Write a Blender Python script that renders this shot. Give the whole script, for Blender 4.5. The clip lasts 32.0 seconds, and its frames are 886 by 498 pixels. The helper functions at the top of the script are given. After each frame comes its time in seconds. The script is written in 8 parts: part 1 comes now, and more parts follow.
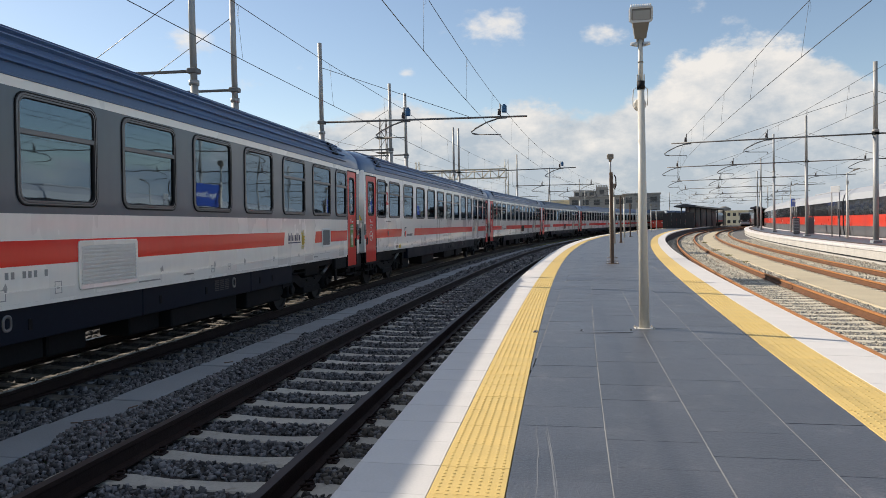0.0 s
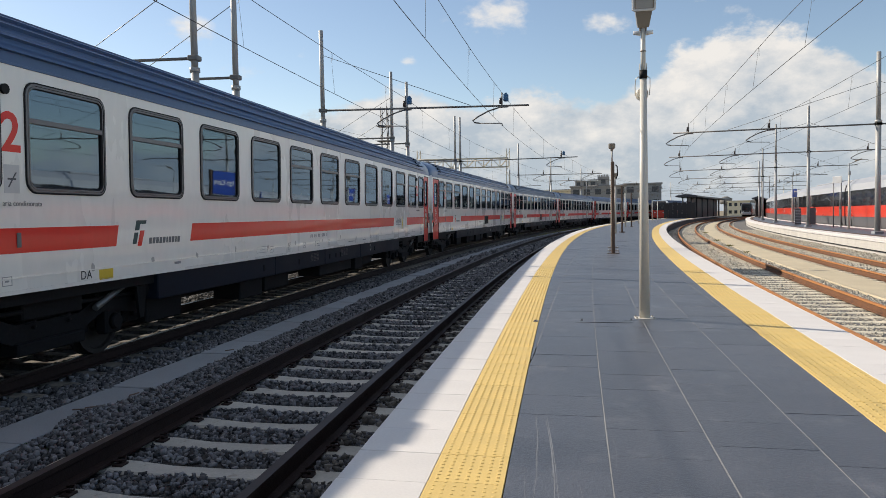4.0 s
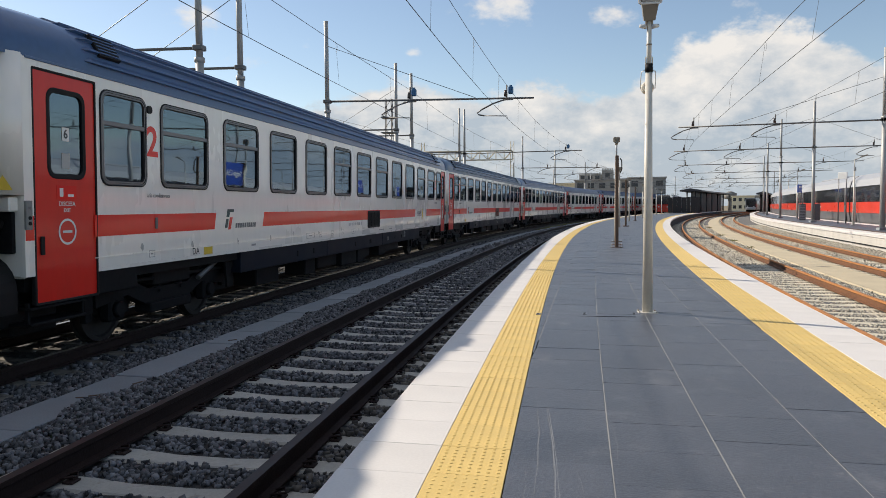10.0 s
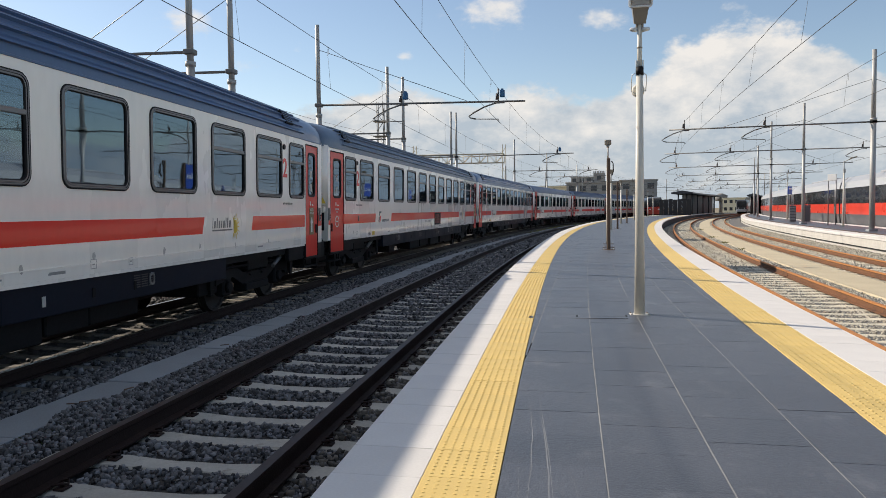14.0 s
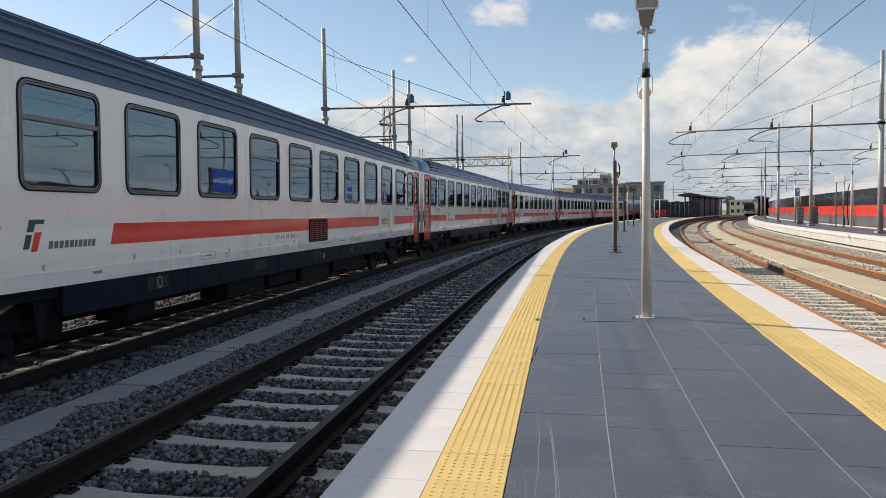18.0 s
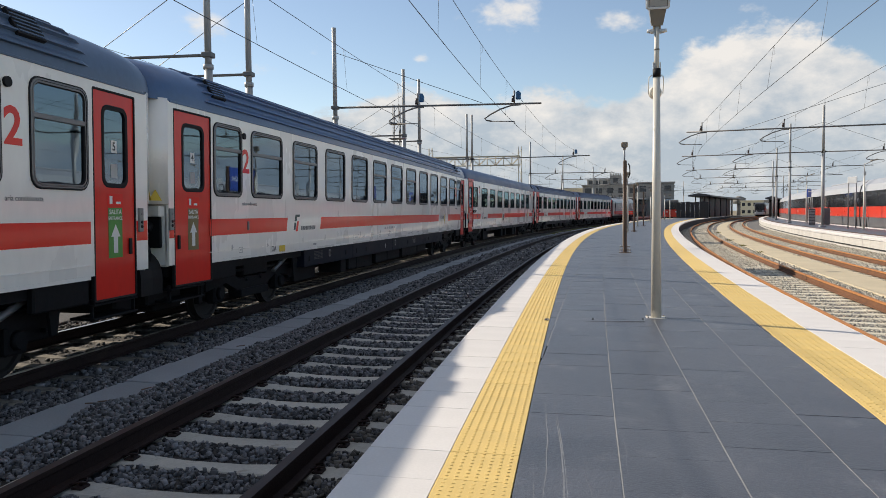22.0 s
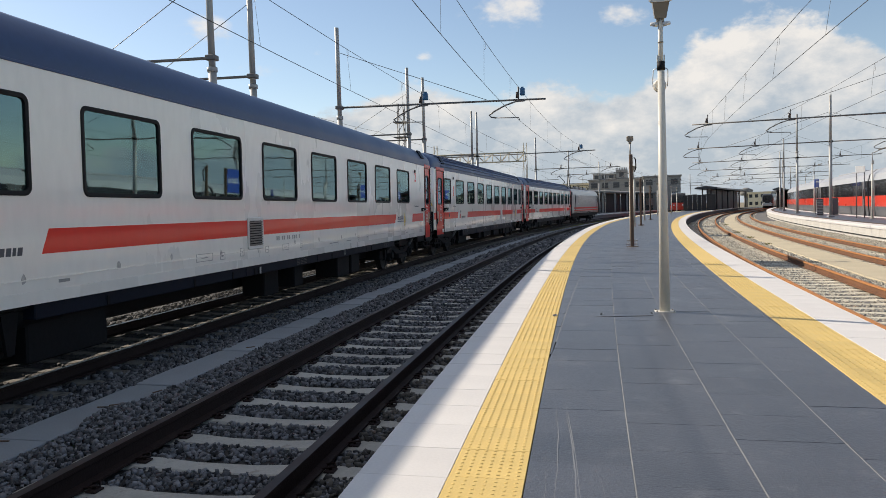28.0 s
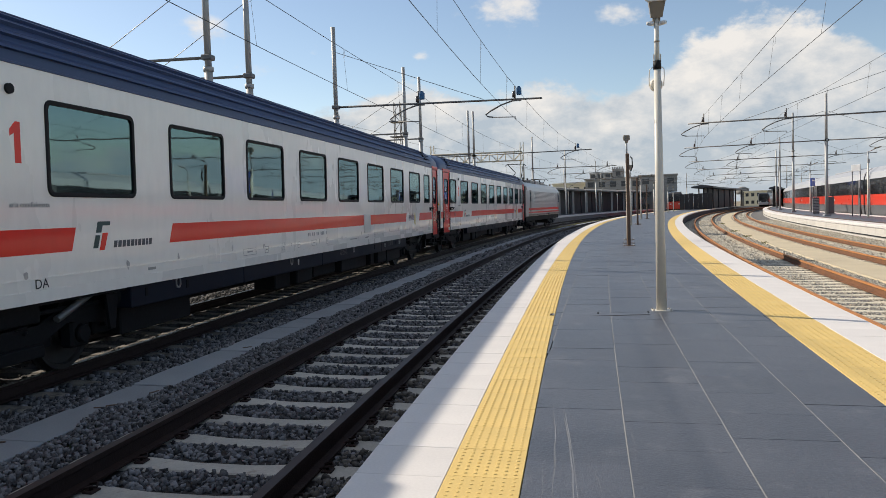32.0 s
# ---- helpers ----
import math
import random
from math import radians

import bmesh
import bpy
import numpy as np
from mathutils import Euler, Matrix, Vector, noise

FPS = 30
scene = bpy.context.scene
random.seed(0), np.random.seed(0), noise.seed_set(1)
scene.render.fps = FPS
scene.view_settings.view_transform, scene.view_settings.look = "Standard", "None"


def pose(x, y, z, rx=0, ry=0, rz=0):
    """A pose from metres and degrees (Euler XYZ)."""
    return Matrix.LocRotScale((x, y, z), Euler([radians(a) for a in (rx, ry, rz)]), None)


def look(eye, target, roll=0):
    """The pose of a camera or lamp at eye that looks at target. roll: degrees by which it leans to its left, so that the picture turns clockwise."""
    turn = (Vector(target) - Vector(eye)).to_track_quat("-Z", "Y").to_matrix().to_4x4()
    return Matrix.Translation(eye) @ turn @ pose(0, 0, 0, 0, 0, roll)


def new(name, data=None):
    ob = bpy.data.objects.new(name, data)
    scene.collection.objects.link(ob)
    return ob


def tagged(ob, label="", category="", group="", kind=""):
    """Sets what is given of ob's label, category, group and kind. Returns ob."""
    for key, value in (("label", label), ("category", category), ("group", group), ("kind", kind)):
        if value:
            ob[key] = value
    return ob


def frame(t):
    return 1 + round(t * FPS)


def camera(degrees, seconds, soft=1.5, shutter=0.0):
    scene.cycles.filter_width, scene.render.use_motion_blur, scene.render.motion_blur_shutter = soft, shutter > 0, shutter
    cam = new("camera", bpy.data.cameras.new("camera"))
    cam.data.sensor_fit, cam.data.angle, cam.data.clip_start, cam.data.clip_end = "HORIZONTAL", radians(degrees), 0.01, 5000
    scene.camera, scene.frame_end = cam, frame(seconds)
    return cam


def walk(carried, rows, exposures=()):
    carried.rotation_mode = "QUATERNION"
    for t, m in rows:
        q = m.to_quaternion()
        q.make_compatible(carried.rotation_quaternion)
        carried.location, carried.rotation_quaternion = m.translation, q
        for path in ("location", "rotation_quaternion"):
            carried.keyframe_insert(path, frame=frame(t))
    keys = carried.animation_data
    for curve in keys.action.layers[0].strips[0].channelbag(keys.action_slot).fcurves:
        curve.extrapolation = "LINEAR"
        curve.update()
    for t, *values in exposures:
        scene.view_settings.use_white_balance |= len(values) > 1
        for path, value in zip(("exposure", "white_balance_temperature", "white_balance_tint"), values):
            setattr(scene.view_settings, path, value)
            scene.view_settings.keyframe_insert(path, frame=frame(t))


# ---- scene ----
# ---- camera: held by hand at one spot on the island platform ----
EYE = (0.0, 0.0, 1.727)


def aim(yaw, pitch, roll):
    """Pose at EYE from degrees: yaw to the left of +y, pitch up, roll."""
    a, b = radians(yaw), radians(pitch)
    way = Vector((-math.sin(a) * math.cos(b), math.cos(a) * math.cos(b), math.sin(b)))
    return look(EYE, Vector(EYE) + way * 10, roll)


cam = camera(62.4, 32.0, soft=0.6)
walk(cam, [
    (0, aim(8.46, -1.77, -1.32)), (0.5, aim(8.50, -1.89, -1.19)), (1, aim(8.44, -2.03, -1.09)), (1.5, aim(8.59, -2.24, -0.90)),
    (2, aim(8.53, -2.43, -0.78)), (2.5, aim(8.65, -2.48, -1.05)), (3, aim(8.61, -2.57, -1.08)), (3.5, aim(8.59, -2.63, -1.09)),
    (5.5, aim(8.39, -2.63, -0.96)), (6, aim(8.38, -2.79, -0.94)), (6.5, aim(8.34, -2.90, -0.93)), (7, aim(8.48, -3.10, -0.80)),
    (7.5, aim(8.56, -3.17, -0.78)), (8, aim(8.55, -3.23, -0.79)), (8.5, aim(8.56, -3.22, -0.68)), (9, aim(8.55, -3.23, -0.79)),
    (9.5, aim(8.51, -3.22, -0.63)), (10, aim(8.81, -3.23, -0.54)), (10.5, aim(8.88, -3.22, -0.49)), (11, aim(8.91, -3.16, -0.35)),
    (11.5, aim(8.94, -3.13, -0.57)), (12, aim(8.93, -3.17, -0.75)), (12.5, aim(8.93, -3.11, -0.74)), (13, aim(8.73, -3.09, -0.72)),
    (13.5, aim(8.46, -3.06, -0.74)), (14, aim(8.21, -2.98, -0.80)), (14.5, aim(8.32, -2.91, -1.03)), (16.5, aim(8.71, -2.81, -0.94)),
    (17, aim(8.57, -2.80, -0.94)), (17.5, aim(8.60, -2.77, -0.92)), (18, aim(8.70, -2.75, -0.94)), (18.5, aim(8.72, -2.69, -0.83)),
    (19, aim(8.72, -2.66, -0.84)), (19.5, aim(8.92, -2.68, -0.81)), (20, aim(9.11, -2.72, -0.62)), (20.5, aim(9.24, -2.71, -0.62)),
    (21, aim(9.38, -2.69, -0.56)), (21.5, aim(9.51, -2.66, -0.64)), (22, aim(9.42, -2.79, -0.68)), (22.5, aim(9.45, -2.81, -0.75)),
    (23, aim(9.53, -2.82, -0.76)), (23.5, aim(9.62, -2.86, -0.84)), (24, aim(9.51, -2.93, -1.02)), (24.5, aim(9.54, -2.94, -1.18)),
    (25, aim(9.52, -2.85, -1.21)), (25.5, aim(9.51, -2.85, -1.46)), (27.5, aim(9.89, -2.91, -1.84)), (28, aim(9.97, -2.95, -1.83)),
    (28.5, aim(9.83, -3.02, -1.90)), (29, aim(9.76, -3.04, -1.95)), (29.5, aim(9.67, -3.10, -1.97)), (30, aim(9.53, -3.09, -1.98)),
    (30.5, aim(9.67, -3.03, -2.00)), (31, aim(9.75, -3.00, -1.96)), (31.5, aim(9.75, -2.97, -1.98)), (32, aim(9.73, -3.00, -1.95)),
], exposures=[(0.0, 0.19, 7300, 12.5), (32.0, 0.19, 7300, 12.5)])
# ---- sun and sky ----
SUN_AZ, SUN_EL = -68.5, 33.05   # degrees from +y to the right, and up
sun_way = Vector((math.sin(radians(SUN_AZ)) * math.cos(radians(SUN_EL)), math.cos(radians(SUN_AZ)) * math.cos(radians(SUN_EL)), math.sin(radians(SUN_EL))))
sun = new("sun", bpy.data.lights.new("sun", "SUN"))
sun.data.energy, sun.data.angle, sun.data.color = 4.6, radians(0.53), (1.0, 0.96, 0.885)
sun.matrix_world = look(sun_way * 60, (0, 0, 0))

world = bpy.data.worlds.new("world")
scene.world = world
world.use_nodes = True
wt = world.node_tree
wt.nodes.clear()


def wnode(kind, **values):
    n = wt.nodes.new(kind)
    for key, value in values.items():
        n.inputs[key].default_value = value
    return n


def wmath(op, a, b=None, c=None):
    n = wt.nodes.new("ShaderNodeMath")
    n.operation = op
    for k, val in enumerate((a, b, c)):
        if val is None:
            continue
        if isinstance(val, (int, float)):
            n.inputs[k].default_value = val
        else:
            wt.links.new(val, n.inputs[k])
    return n.outputs[0]


def make_sky():
    sky = wt.nodes.new("ShaderNodeTexSky")
    sky.sky_type, sky.sun_disc = "NISHITA", False
    sky.sun_elevation, sky.sun_rotation = radians(SUN_EL), radians(SUN_AZ)
    sky.air_density, sky.dust_density, sky.ozone_density = 1.0, 0.3, 2.6
    co = wt.nodes.new("ShaderNodeTexCoord")
    sep = wt.nodes.new("ShaderNodeSeparateXYZ")
    wt.links.new(co.outputs["Generated"], sep.inputs[0])
    az = wmath("MULTIPLY", wmath("ARCTAN2", sep.outputs[0], sep.outputs[1]), 57.29578)
    el = wmath("MULTIPLY", wmath("ARCSINE", sep.outputs[2]), 57.29578)

    def hump(value, centre, wide, amount):
        d = wmath("DIVIDE", wmath("SUBTRACT", value, centre), wide)
        return wmath("MULTIPLY", wmath("POWER", 2.71828, wmath("MULTIPLY", wmath("MULTIPLY", d, d), -1.0)), amount)

    space = wt.nodes.new("ShaderNodeMapping")
    space.inputs["Scale"].default_value = (1.0, 1.0, 1.7)
    wt.links.new(co.outputs["Generated"], space.inputs[0])

    def puffs(scale, detail, rough, warp=0.0):
        n = wnode("ShaderNodeTexNoise", Scale=scale, Detail=detail, Roughness=rough, Distortion=warp)
        wt.links.new(space.outputs[0], n.inputs["Vector"])
        return wmath("SUBTRACT", n.outputs["Fac"], 0.5)

    heap = wmath("ADD", wmath("MULTIPLY", puffs(13.0, 9.0, 0.60, 0.2), 2.6), wmath("MULTIPLY", puffs(45.0, 6.0, 0.6), 0.7))
    # the top of a bank of cumulus near the horizon, heaped higher over the right-hand tracks
    top = wmath("ADD", 6.5, hump(az, 14.5, 9.5, 6.9))
    for centre, wide, amount in ((-11.0, 7.5, 3.2), (-1.5, 3.0, 1.8), (29.0, 6.0, -1.5), (-38.0, 12.0, 4.0), (52.0, 13.0, -3.0), (80.0, 32.0, -9.0), (135.0, 35.0, -7.0)):
        top = wmath("ADD", top, hump(az, centre, wide, amount))
    body = wmath("MINIMUM", wmath("DIVIDE", wmath("SUBTRACT", top, el), 2.0), 1.0)
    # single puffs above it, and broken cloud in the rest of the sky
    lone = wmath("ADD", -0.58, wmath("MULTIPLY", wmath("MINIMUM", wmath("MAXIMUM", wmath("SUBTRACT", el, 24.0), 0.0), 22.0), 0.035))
    for a_, e_, wide, high, amount in ((-4.7, 15.2, 3.0, 1.3, 1.05), (4.3, 14.3, 2.4, 1.1, 1.0), (10.8, 15.4, 1.2, 0.9, 0.9), (1.0, 17.3, 2.5, 0.9, 0.7), (-27.2, 13.8, 1.9, 1.3, 0.95), (-11.0, 11.8, 0.9, 0.45, 0.85), (-19.1, 12.3, 0.9, 0.9, 0.75), (13.0, 14.0, 2.2, 0.8, 0.55), (-23.0, 11.0, 2.6, 0.9, 0.6), (20.0, 19.0, 6.0, 3.5, -0.5)):
        d = wmath("DIVIDE", wmath("SUBTRACT", el, e_), high)
        lone = wmath("ADD", lone, wmath("MULTIPLY", hump(az, a_, wide, amount), wmath("POWER", 2.71828, wmath("MULTIPLY", wmath("MULTIPLY", d, d), -1.0))))
    bank = wmath("ADD", body, wmath("ADD", wmath("MULTIPLY", heap, 0.9), wmath("MULTIPLY", puffs(30.0, 6.0, 0.6), 0.8)))
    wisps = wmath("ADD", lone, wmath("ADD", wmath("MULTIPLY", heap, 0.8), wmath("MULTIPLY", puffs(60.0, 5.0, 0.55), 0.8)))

    def cloud(value, lo, hi, most):
        n = wt.nodes.new("ShaderNodeMapRange")
        n.interpolation_type = "SMOOTHSTEP"
        wt.links.new(value, n.inputs[0])
        n.inputs[1].default_value, n.inputs[2].default_value, n.inputs[4].default_value = lo, hi, most
        return n.outputs[0]

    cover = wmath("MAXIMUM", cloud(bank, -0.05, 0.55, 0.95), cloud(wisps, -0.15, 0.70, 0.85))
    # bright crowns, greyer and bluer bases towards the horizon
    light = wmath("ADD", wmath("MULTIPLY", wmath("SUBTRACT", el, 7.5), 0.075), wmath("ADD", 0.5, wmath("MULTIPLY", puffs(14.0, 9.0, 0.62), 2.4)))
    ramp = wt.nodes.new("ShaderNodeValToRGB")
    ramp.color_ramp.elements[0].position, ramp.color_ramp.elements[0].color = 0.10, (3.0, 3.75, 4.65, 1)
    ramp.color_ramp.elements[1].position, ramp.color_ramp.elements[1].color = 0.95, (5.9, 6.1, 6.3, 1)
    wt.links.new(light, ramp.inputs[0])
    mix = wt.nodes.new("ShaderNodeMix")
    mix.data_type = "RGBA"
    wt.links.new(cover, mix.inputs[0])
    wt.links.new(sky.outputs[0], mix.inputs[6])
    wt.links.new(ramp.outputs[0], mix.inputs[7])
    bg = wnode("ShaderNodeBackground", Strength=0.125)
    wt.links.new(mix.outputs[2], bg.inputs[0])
    out = wt.nodes.new("ShaderNodeOutputWorld")
    wt.links.new(bg.outputs[0], out.inputs[0])


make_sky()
# ---- materials ----
def material(name, color, rough=0.6, metal=0.0, vary=0.25, grain=40.0, spots=3.0, bump=0.0, bump_scale=60.0, second=None, patches=0.5, coat=0.0, ior=1.5, random_tint=0.0, island=0.0, streak=1.0, wave=0.0):
    """Plain surface with variation at two scales (grain and stains) in object space, and fine relief.
    second: a stain colour blended in patches; random_tint: brightness that differs from object to object; island: from piece to piece."""
    m = bpy.data.materials.new(name)
    m.use_nodes = True
    nt = m.node_tree
    b = nt.nodes["Principled BSDF"]
    b.inputs["Roughness"].default_value, b.inputs["Metallic"].default_value = rough, metal
    b.inputs["IOR"].default_value, b.inputs["Coat Weight"].default_value = ior, coat
    co = nt.nodes.new("ShaderNodeTexCoord")
    space = nt.nodes.new("ShaderNodeMapping")
    space.inputs["Scale"].default_value = (1.0, 1.0, streak)
    nt.links.new(co.outputs["Object"], space.inputs["Vector"])

    def noise_tex(scale, detail=4.0, roughness=0.55):
        n = nt.nodes.new("ShaderNodeTexNoise")
        n.inputs["Scale"].default_value, n.inputs["Detail"].default_value, n.inputs["Roughness"].default_value = scale, detail, roughness
        nt.links.new(space.outputs[0], n.inputs["Vector"])
        return n.outputs["Fac"]

    def calc(op, a, c):
        n = nt.nodes.new("ShaderNodeMath")
        n.operation = op
        for k, val in enumerate((a, c)):
            if isinstance(val, (int, float)):
                n.inputs[k].default_value = val
            else:
                nt.links.new(val, n.inputs[k])
        return n.outputs[0]

    fine, coarse = noise_tex(grain), noise_tex(spots, 5.0)
    shade = calc("ADD", calc("MULTIPLY", calc("SUBTRACT", fine, 0.5), vary * 1.3), calc("MULTIPLY", calc("SUBTRACT", coarse, 0.5), vary * 1.7))
    if random_tint:
        info = nt.nodes.new("ShaderNodeObjectInfo")
        shade = calc("ADD", shade, calc("MULTIPLY", calc("SUBTRACT", info.outputs["Random"], 0.5), random_tint))
    if island:
        geo = nt.nodes.new("ShaderNodeNewGeometry")
        shade = calc("ADD", shade, calc("MULTIPLY", calc("SUBTRACT", geo.outputs["Random Per Island"], 0.5), island))
    factor = calc("ADD", shade, 1.0)
    base = nt.nodes.new("ShaderNodeMix")
    base.data_type = "RGBA"
    base.inputs[6].default_value, base.inputs[7].default_value = (*color, 1), (*(second or color), 1)
    edge = nt.nodes.new("ShaderNodeMapRange")
    nt.links.new(noise_tex(spots * 1.7, 6.0, 0.62), edge.inputs[0])
    edge.inputs[1].default_value, edge.inputs[2].default_value = 1.0 - patches, 1.15 - patches
    nt.links.new(edge.outputs[0], base.inputs[0])
    scaled = nt.nodes.new("ShaderNodeVectorMath")
    scaled.operation = "SCALE"
    nt.links.new(base.outputs[2], scaled.inputs[0])
    nt.links.new(factor, scaled.inputs["Scale"])
    nt.links.new(scaled.outputs[0], b.inputs["Base Color"])
    nt.links.new(calc("ADD", calc("MULTIPLY", calc("SUBTRACT", coarse, 0.5), 0.25), rough), b.inputs["Roughness"])
    if wave:
        # slight dents of sheet metal under the clear coat
        dent = nt.nodes.new("ShaderNodeBump")
        dent.inputs["Strength"].default_value, dent.inputs["Distance"].default_value = 1.0, 0.0045 * wave
        nt.links.new(noise_tex(3.2, 2.5, 0.5), dent.inputs["Height"])
        nt.links.new(dent.outputs[0], b.inputs["Coat Normal"])
        b.inputs["Coat IOR"].default_value, b.inputs["Coat Roughness"].default_value = 1.55, 0.06
    if bump:
        bp = nt.nodes.new("ShaderNodeBump")
        bp.inputs["Strength"].default_value, bp.inputs["Distance"].default_value = min(1.0, bump), 0.01
        nt.links.new(noise_tex(bump_scale, 6.0, 0.6), bp.inputs["Height"])
        nt.links.new(bp.outputs[0], b.inputs["Normal"])
    return m


def glass_material(name, tint, ior, mirror=(1.0, 1.0, 1.0)):
    """Tinted flat pane: clear by transmission, mirror-like by Fresnel."""
    m = bpy.data.materials.new(name)
    m.use_nodes = True
    nt = m.node_tree
    nt.nodes.clear()
    out, mix = nt.nodes.new("ShaderNodeOutputMaterial"), nt.nodes.new("ShaderNodeMixShader")
    clear, gloss, fr = nt.nodes.new("ShaderNodeBsdfTransparent"), nt.nodes.new("ShaderNodeBsdfGlossy"), nt.nodes.new("ShaderNodeFresnel")
    clear.inputs[0].default_value = (*tint, 1)
    gloss.inputs["Roughness"].default_value = 0.02
    gloss.inputs["Color"].default_value = (*mirror, 1)
    fr.inputs["IOR"].default_value = ior
    co, wave, bp = nt.nodes.new("ShaderNodeTexCoord"), nt.nodes.new("ShaderNodeTexNoise"), nt.nodes.new("ShaderNodeBump")
    wave.inputs["Scale"].default_value, wave.inputs["Detail"].default_value = 1.6, 1.0
    bp.inputs["Strength"].default_value, bp.inputs["Distance"].default_value = 0.25, 0.006
    nt.links.new(co.outputs["Object"], wave.inputs["Vector"])
    nt.links.new(wave.outputs["Fac"], bp.inputs["Height"])
    nt.links.new(bp.outputs[0], gloss.inputs["Normal"])
    nt.links.new(fr.outputs[0], mix.inputs[0])
    nt.links.new(clear.outputs[0], mix.inputs[1])
    nt.links.new(gloss.outputs[0], mix.inputs[2])
    nt.links.new(mix.outputs[0], out.inputs[0])
    return m


M_BALLAST = material("ballast_bed", (0.13, 0.125, 0.12), 0.9, vary=0.5, grain=55, spots=2.0, bump=1.0, bump_scale=28, second=(0.20, 0.17, 0.13), patches=0.35)
M_STONE = material("ballast_stone", (0.128, 0.128, 0.133), 0.85, vary=0.4, grain=60, spots=9.0, bump=0.4, bump_scale=90, island=1.7, second=(0.34, 0.33, 0.32), patches=0.34)
M_STONE_TAN = material("ballast_stone_weathered", (0.40, 0.37, 0.305), 0.85, vary=0.3, grain=60, spots=1.2, bump=0.4, bump_scale=90, island=0.6, second=(0.28, 0.17, 0.09), patches=0.4)
M_EARTH = material("trackside_earth", (0.22, 0.18, 0.12), 0.95, vary=0.5, grain=20, spots=0.3, bump=0.8, bump_scale=12, second=(0.12, 0.14, 0.06), patches=0.4)
M_SLEEPER = material("concrete_sleeper", (0.44, 0.415, 0.365), 0.85, vary=0.3, grain=45, spots=3, bump=0.4, bump_scale=120, second=(0.25, 0.21, 0.17), patches=0.4, random_tint=0.25)
M_SLEEPER_TAN = material("weathered_sleeper", (0.58, 0.53, 0.42), 0.85, vary=0.3, grain=45, spots=3, bump=0.4, bump_scale=120, second=(0.40, 0.31, 0.21), patches=0.35, random_tint=0.2)
# sleepers of the train's track: the shade below it is in their colour
M_SLEEPER_SHADE = material("shade_dark_sleeper", (0.20, 0.18, 0.15), 0.9, vary=0.45, grain=45, spots=3, bump=0.4, bump_scale=120, second=(0.07, 0.06, 0.05), patches=0.5, random_tint=0.3)
M_RAIL = material("rail_steel_dark", (0.028, 0.016, 0.014), 0.62, ior=1.25, vary=0.5, grain=30, spots=2, bump=0.3, bump_scale=60, second=(0.04, 0.026, 0.02), patches=0.45)
M_RAIL_RUST = material("rail_rust", (0.15, 0.064, 0.028), 0.85, vary=0.45, grain=30, spots=2, bump=0.4, bump_scale=60, second=(0.085, 0.042, 0.024), patches=0.45)
M_RAILTOP = material("rail_running_surface", (0.045, 0.030, 0.026), 0.5, ior=1.3, vary=0.4, grain=30, spots=4)
M_RAILSHINE = material("polished_rail_head", (0.30, 0.29, 0.28), 0.42, metal=1.0, vary=0.2, grain=30, spots=4)
M_RAILTOP_RUST = material("rail_rusted_running_surface", (0.42, 0.172, 0.052), 0.7, metal=0.0, vary=0.4, grain=30, spots=4)
M_TROUGH = material("trough_lid_concrete", (0.25, 0.27, 0.285), 0.85, vary=0.22, grain=50, spots=1.5, bump=0.3, bump_scale=90, second=(0.26, 0.26, 0.25), patches=0.35, random_tint=0.15)
M_SANDPATH = material("sandy_concrete_path", (0.50, 0.43, 0.30), 0.9, vary=0.25, grain=40, spots=0.8, bump=0.3, bump_scale=50, second=(0.42, 0.36, 0.26), patches=0.35)
M_COPING = material("white_coping_stone", (0.65, 0.625, 0.60), 0.75, vary=0.12, grain=60, spots=2.2, bump=0.15, bump_scale=150, second=(0.60, 0.575, 0.55), patches=0.3, random_tint=0.06)
M_WALL = material("platform_wall_concrete", (0.50, 0.48, 0.44), 0.85, vary=0.3, grain=25, spots=1.0, bump=0.4, bump_scale=40, second=(0.33, 0.31, 0.27), patches=0.4, streak=0.3)
M_YELLOW = material("yellow_tactile_tile", (0.67, 0.475, 0.165), 0.7, vary=0.18, grain=80, spots=2.5, bump=0.15, bump_scale=150, second=(0.60, 0.42, 0.16), patches=0.35, random_tint=0.06)
M_SLATE = material("slate_grey_paving", (0.070, 0.076, 0.090), 0.41, ior=1.68, vary=0.55, grain=70, spots=1.9, bump=0.45, bump_scale=55, second=(0.122, 0.127, 0.138), patches=0.42, random_tint=0.16)
M_JOINT = material("paving_joint", (0.045, 0.045, 0.047), 0.9, vary=0.3, grain=60, spots=3)
M_GROOVE = material("light_joint_strip", (0.26, 0.26, 0.255), 0.7, vary=0.3, grain=60, spots=3)
M_WHITE = material("white_coach_paint", (0.86, 0.825, 0.77), 0.28, vary=0.10, grain=8, spots=0.5, second=(0.77, 0.74, 0.69), patches=0.36, coat=0.7, wave=1.0, streak=0.35)
M_GREY = material("dark_grey_coach_paint", (0.080, 0.100, 0.125), 0.32, vary=0.2, grain=8, spots=0.6, second=(0.11, 0.12, 0.13), patches=0.35, coat=0.4, wave=1.0, streak=0.35)
M_RED = material("red_coach_paint", (0.80, 0.014, 0.007), 0.40, ior=1.3, vary=0.10, grain=10, spots=0.7, second=(0.72, 0.018, 0.010), patches=0.35, coat=0.45, wave=1.0, streak=0.4)
M_DOOR = material("red_door_paint", (0.70, 0.020, 0.011), 0.38, ior=1.35, vary=0.14, grain=10, spots=1.3, second=(0.58, 0.032, 0.018), patches=0.4, coat=0.3, wave=0.7, streak=0.3)
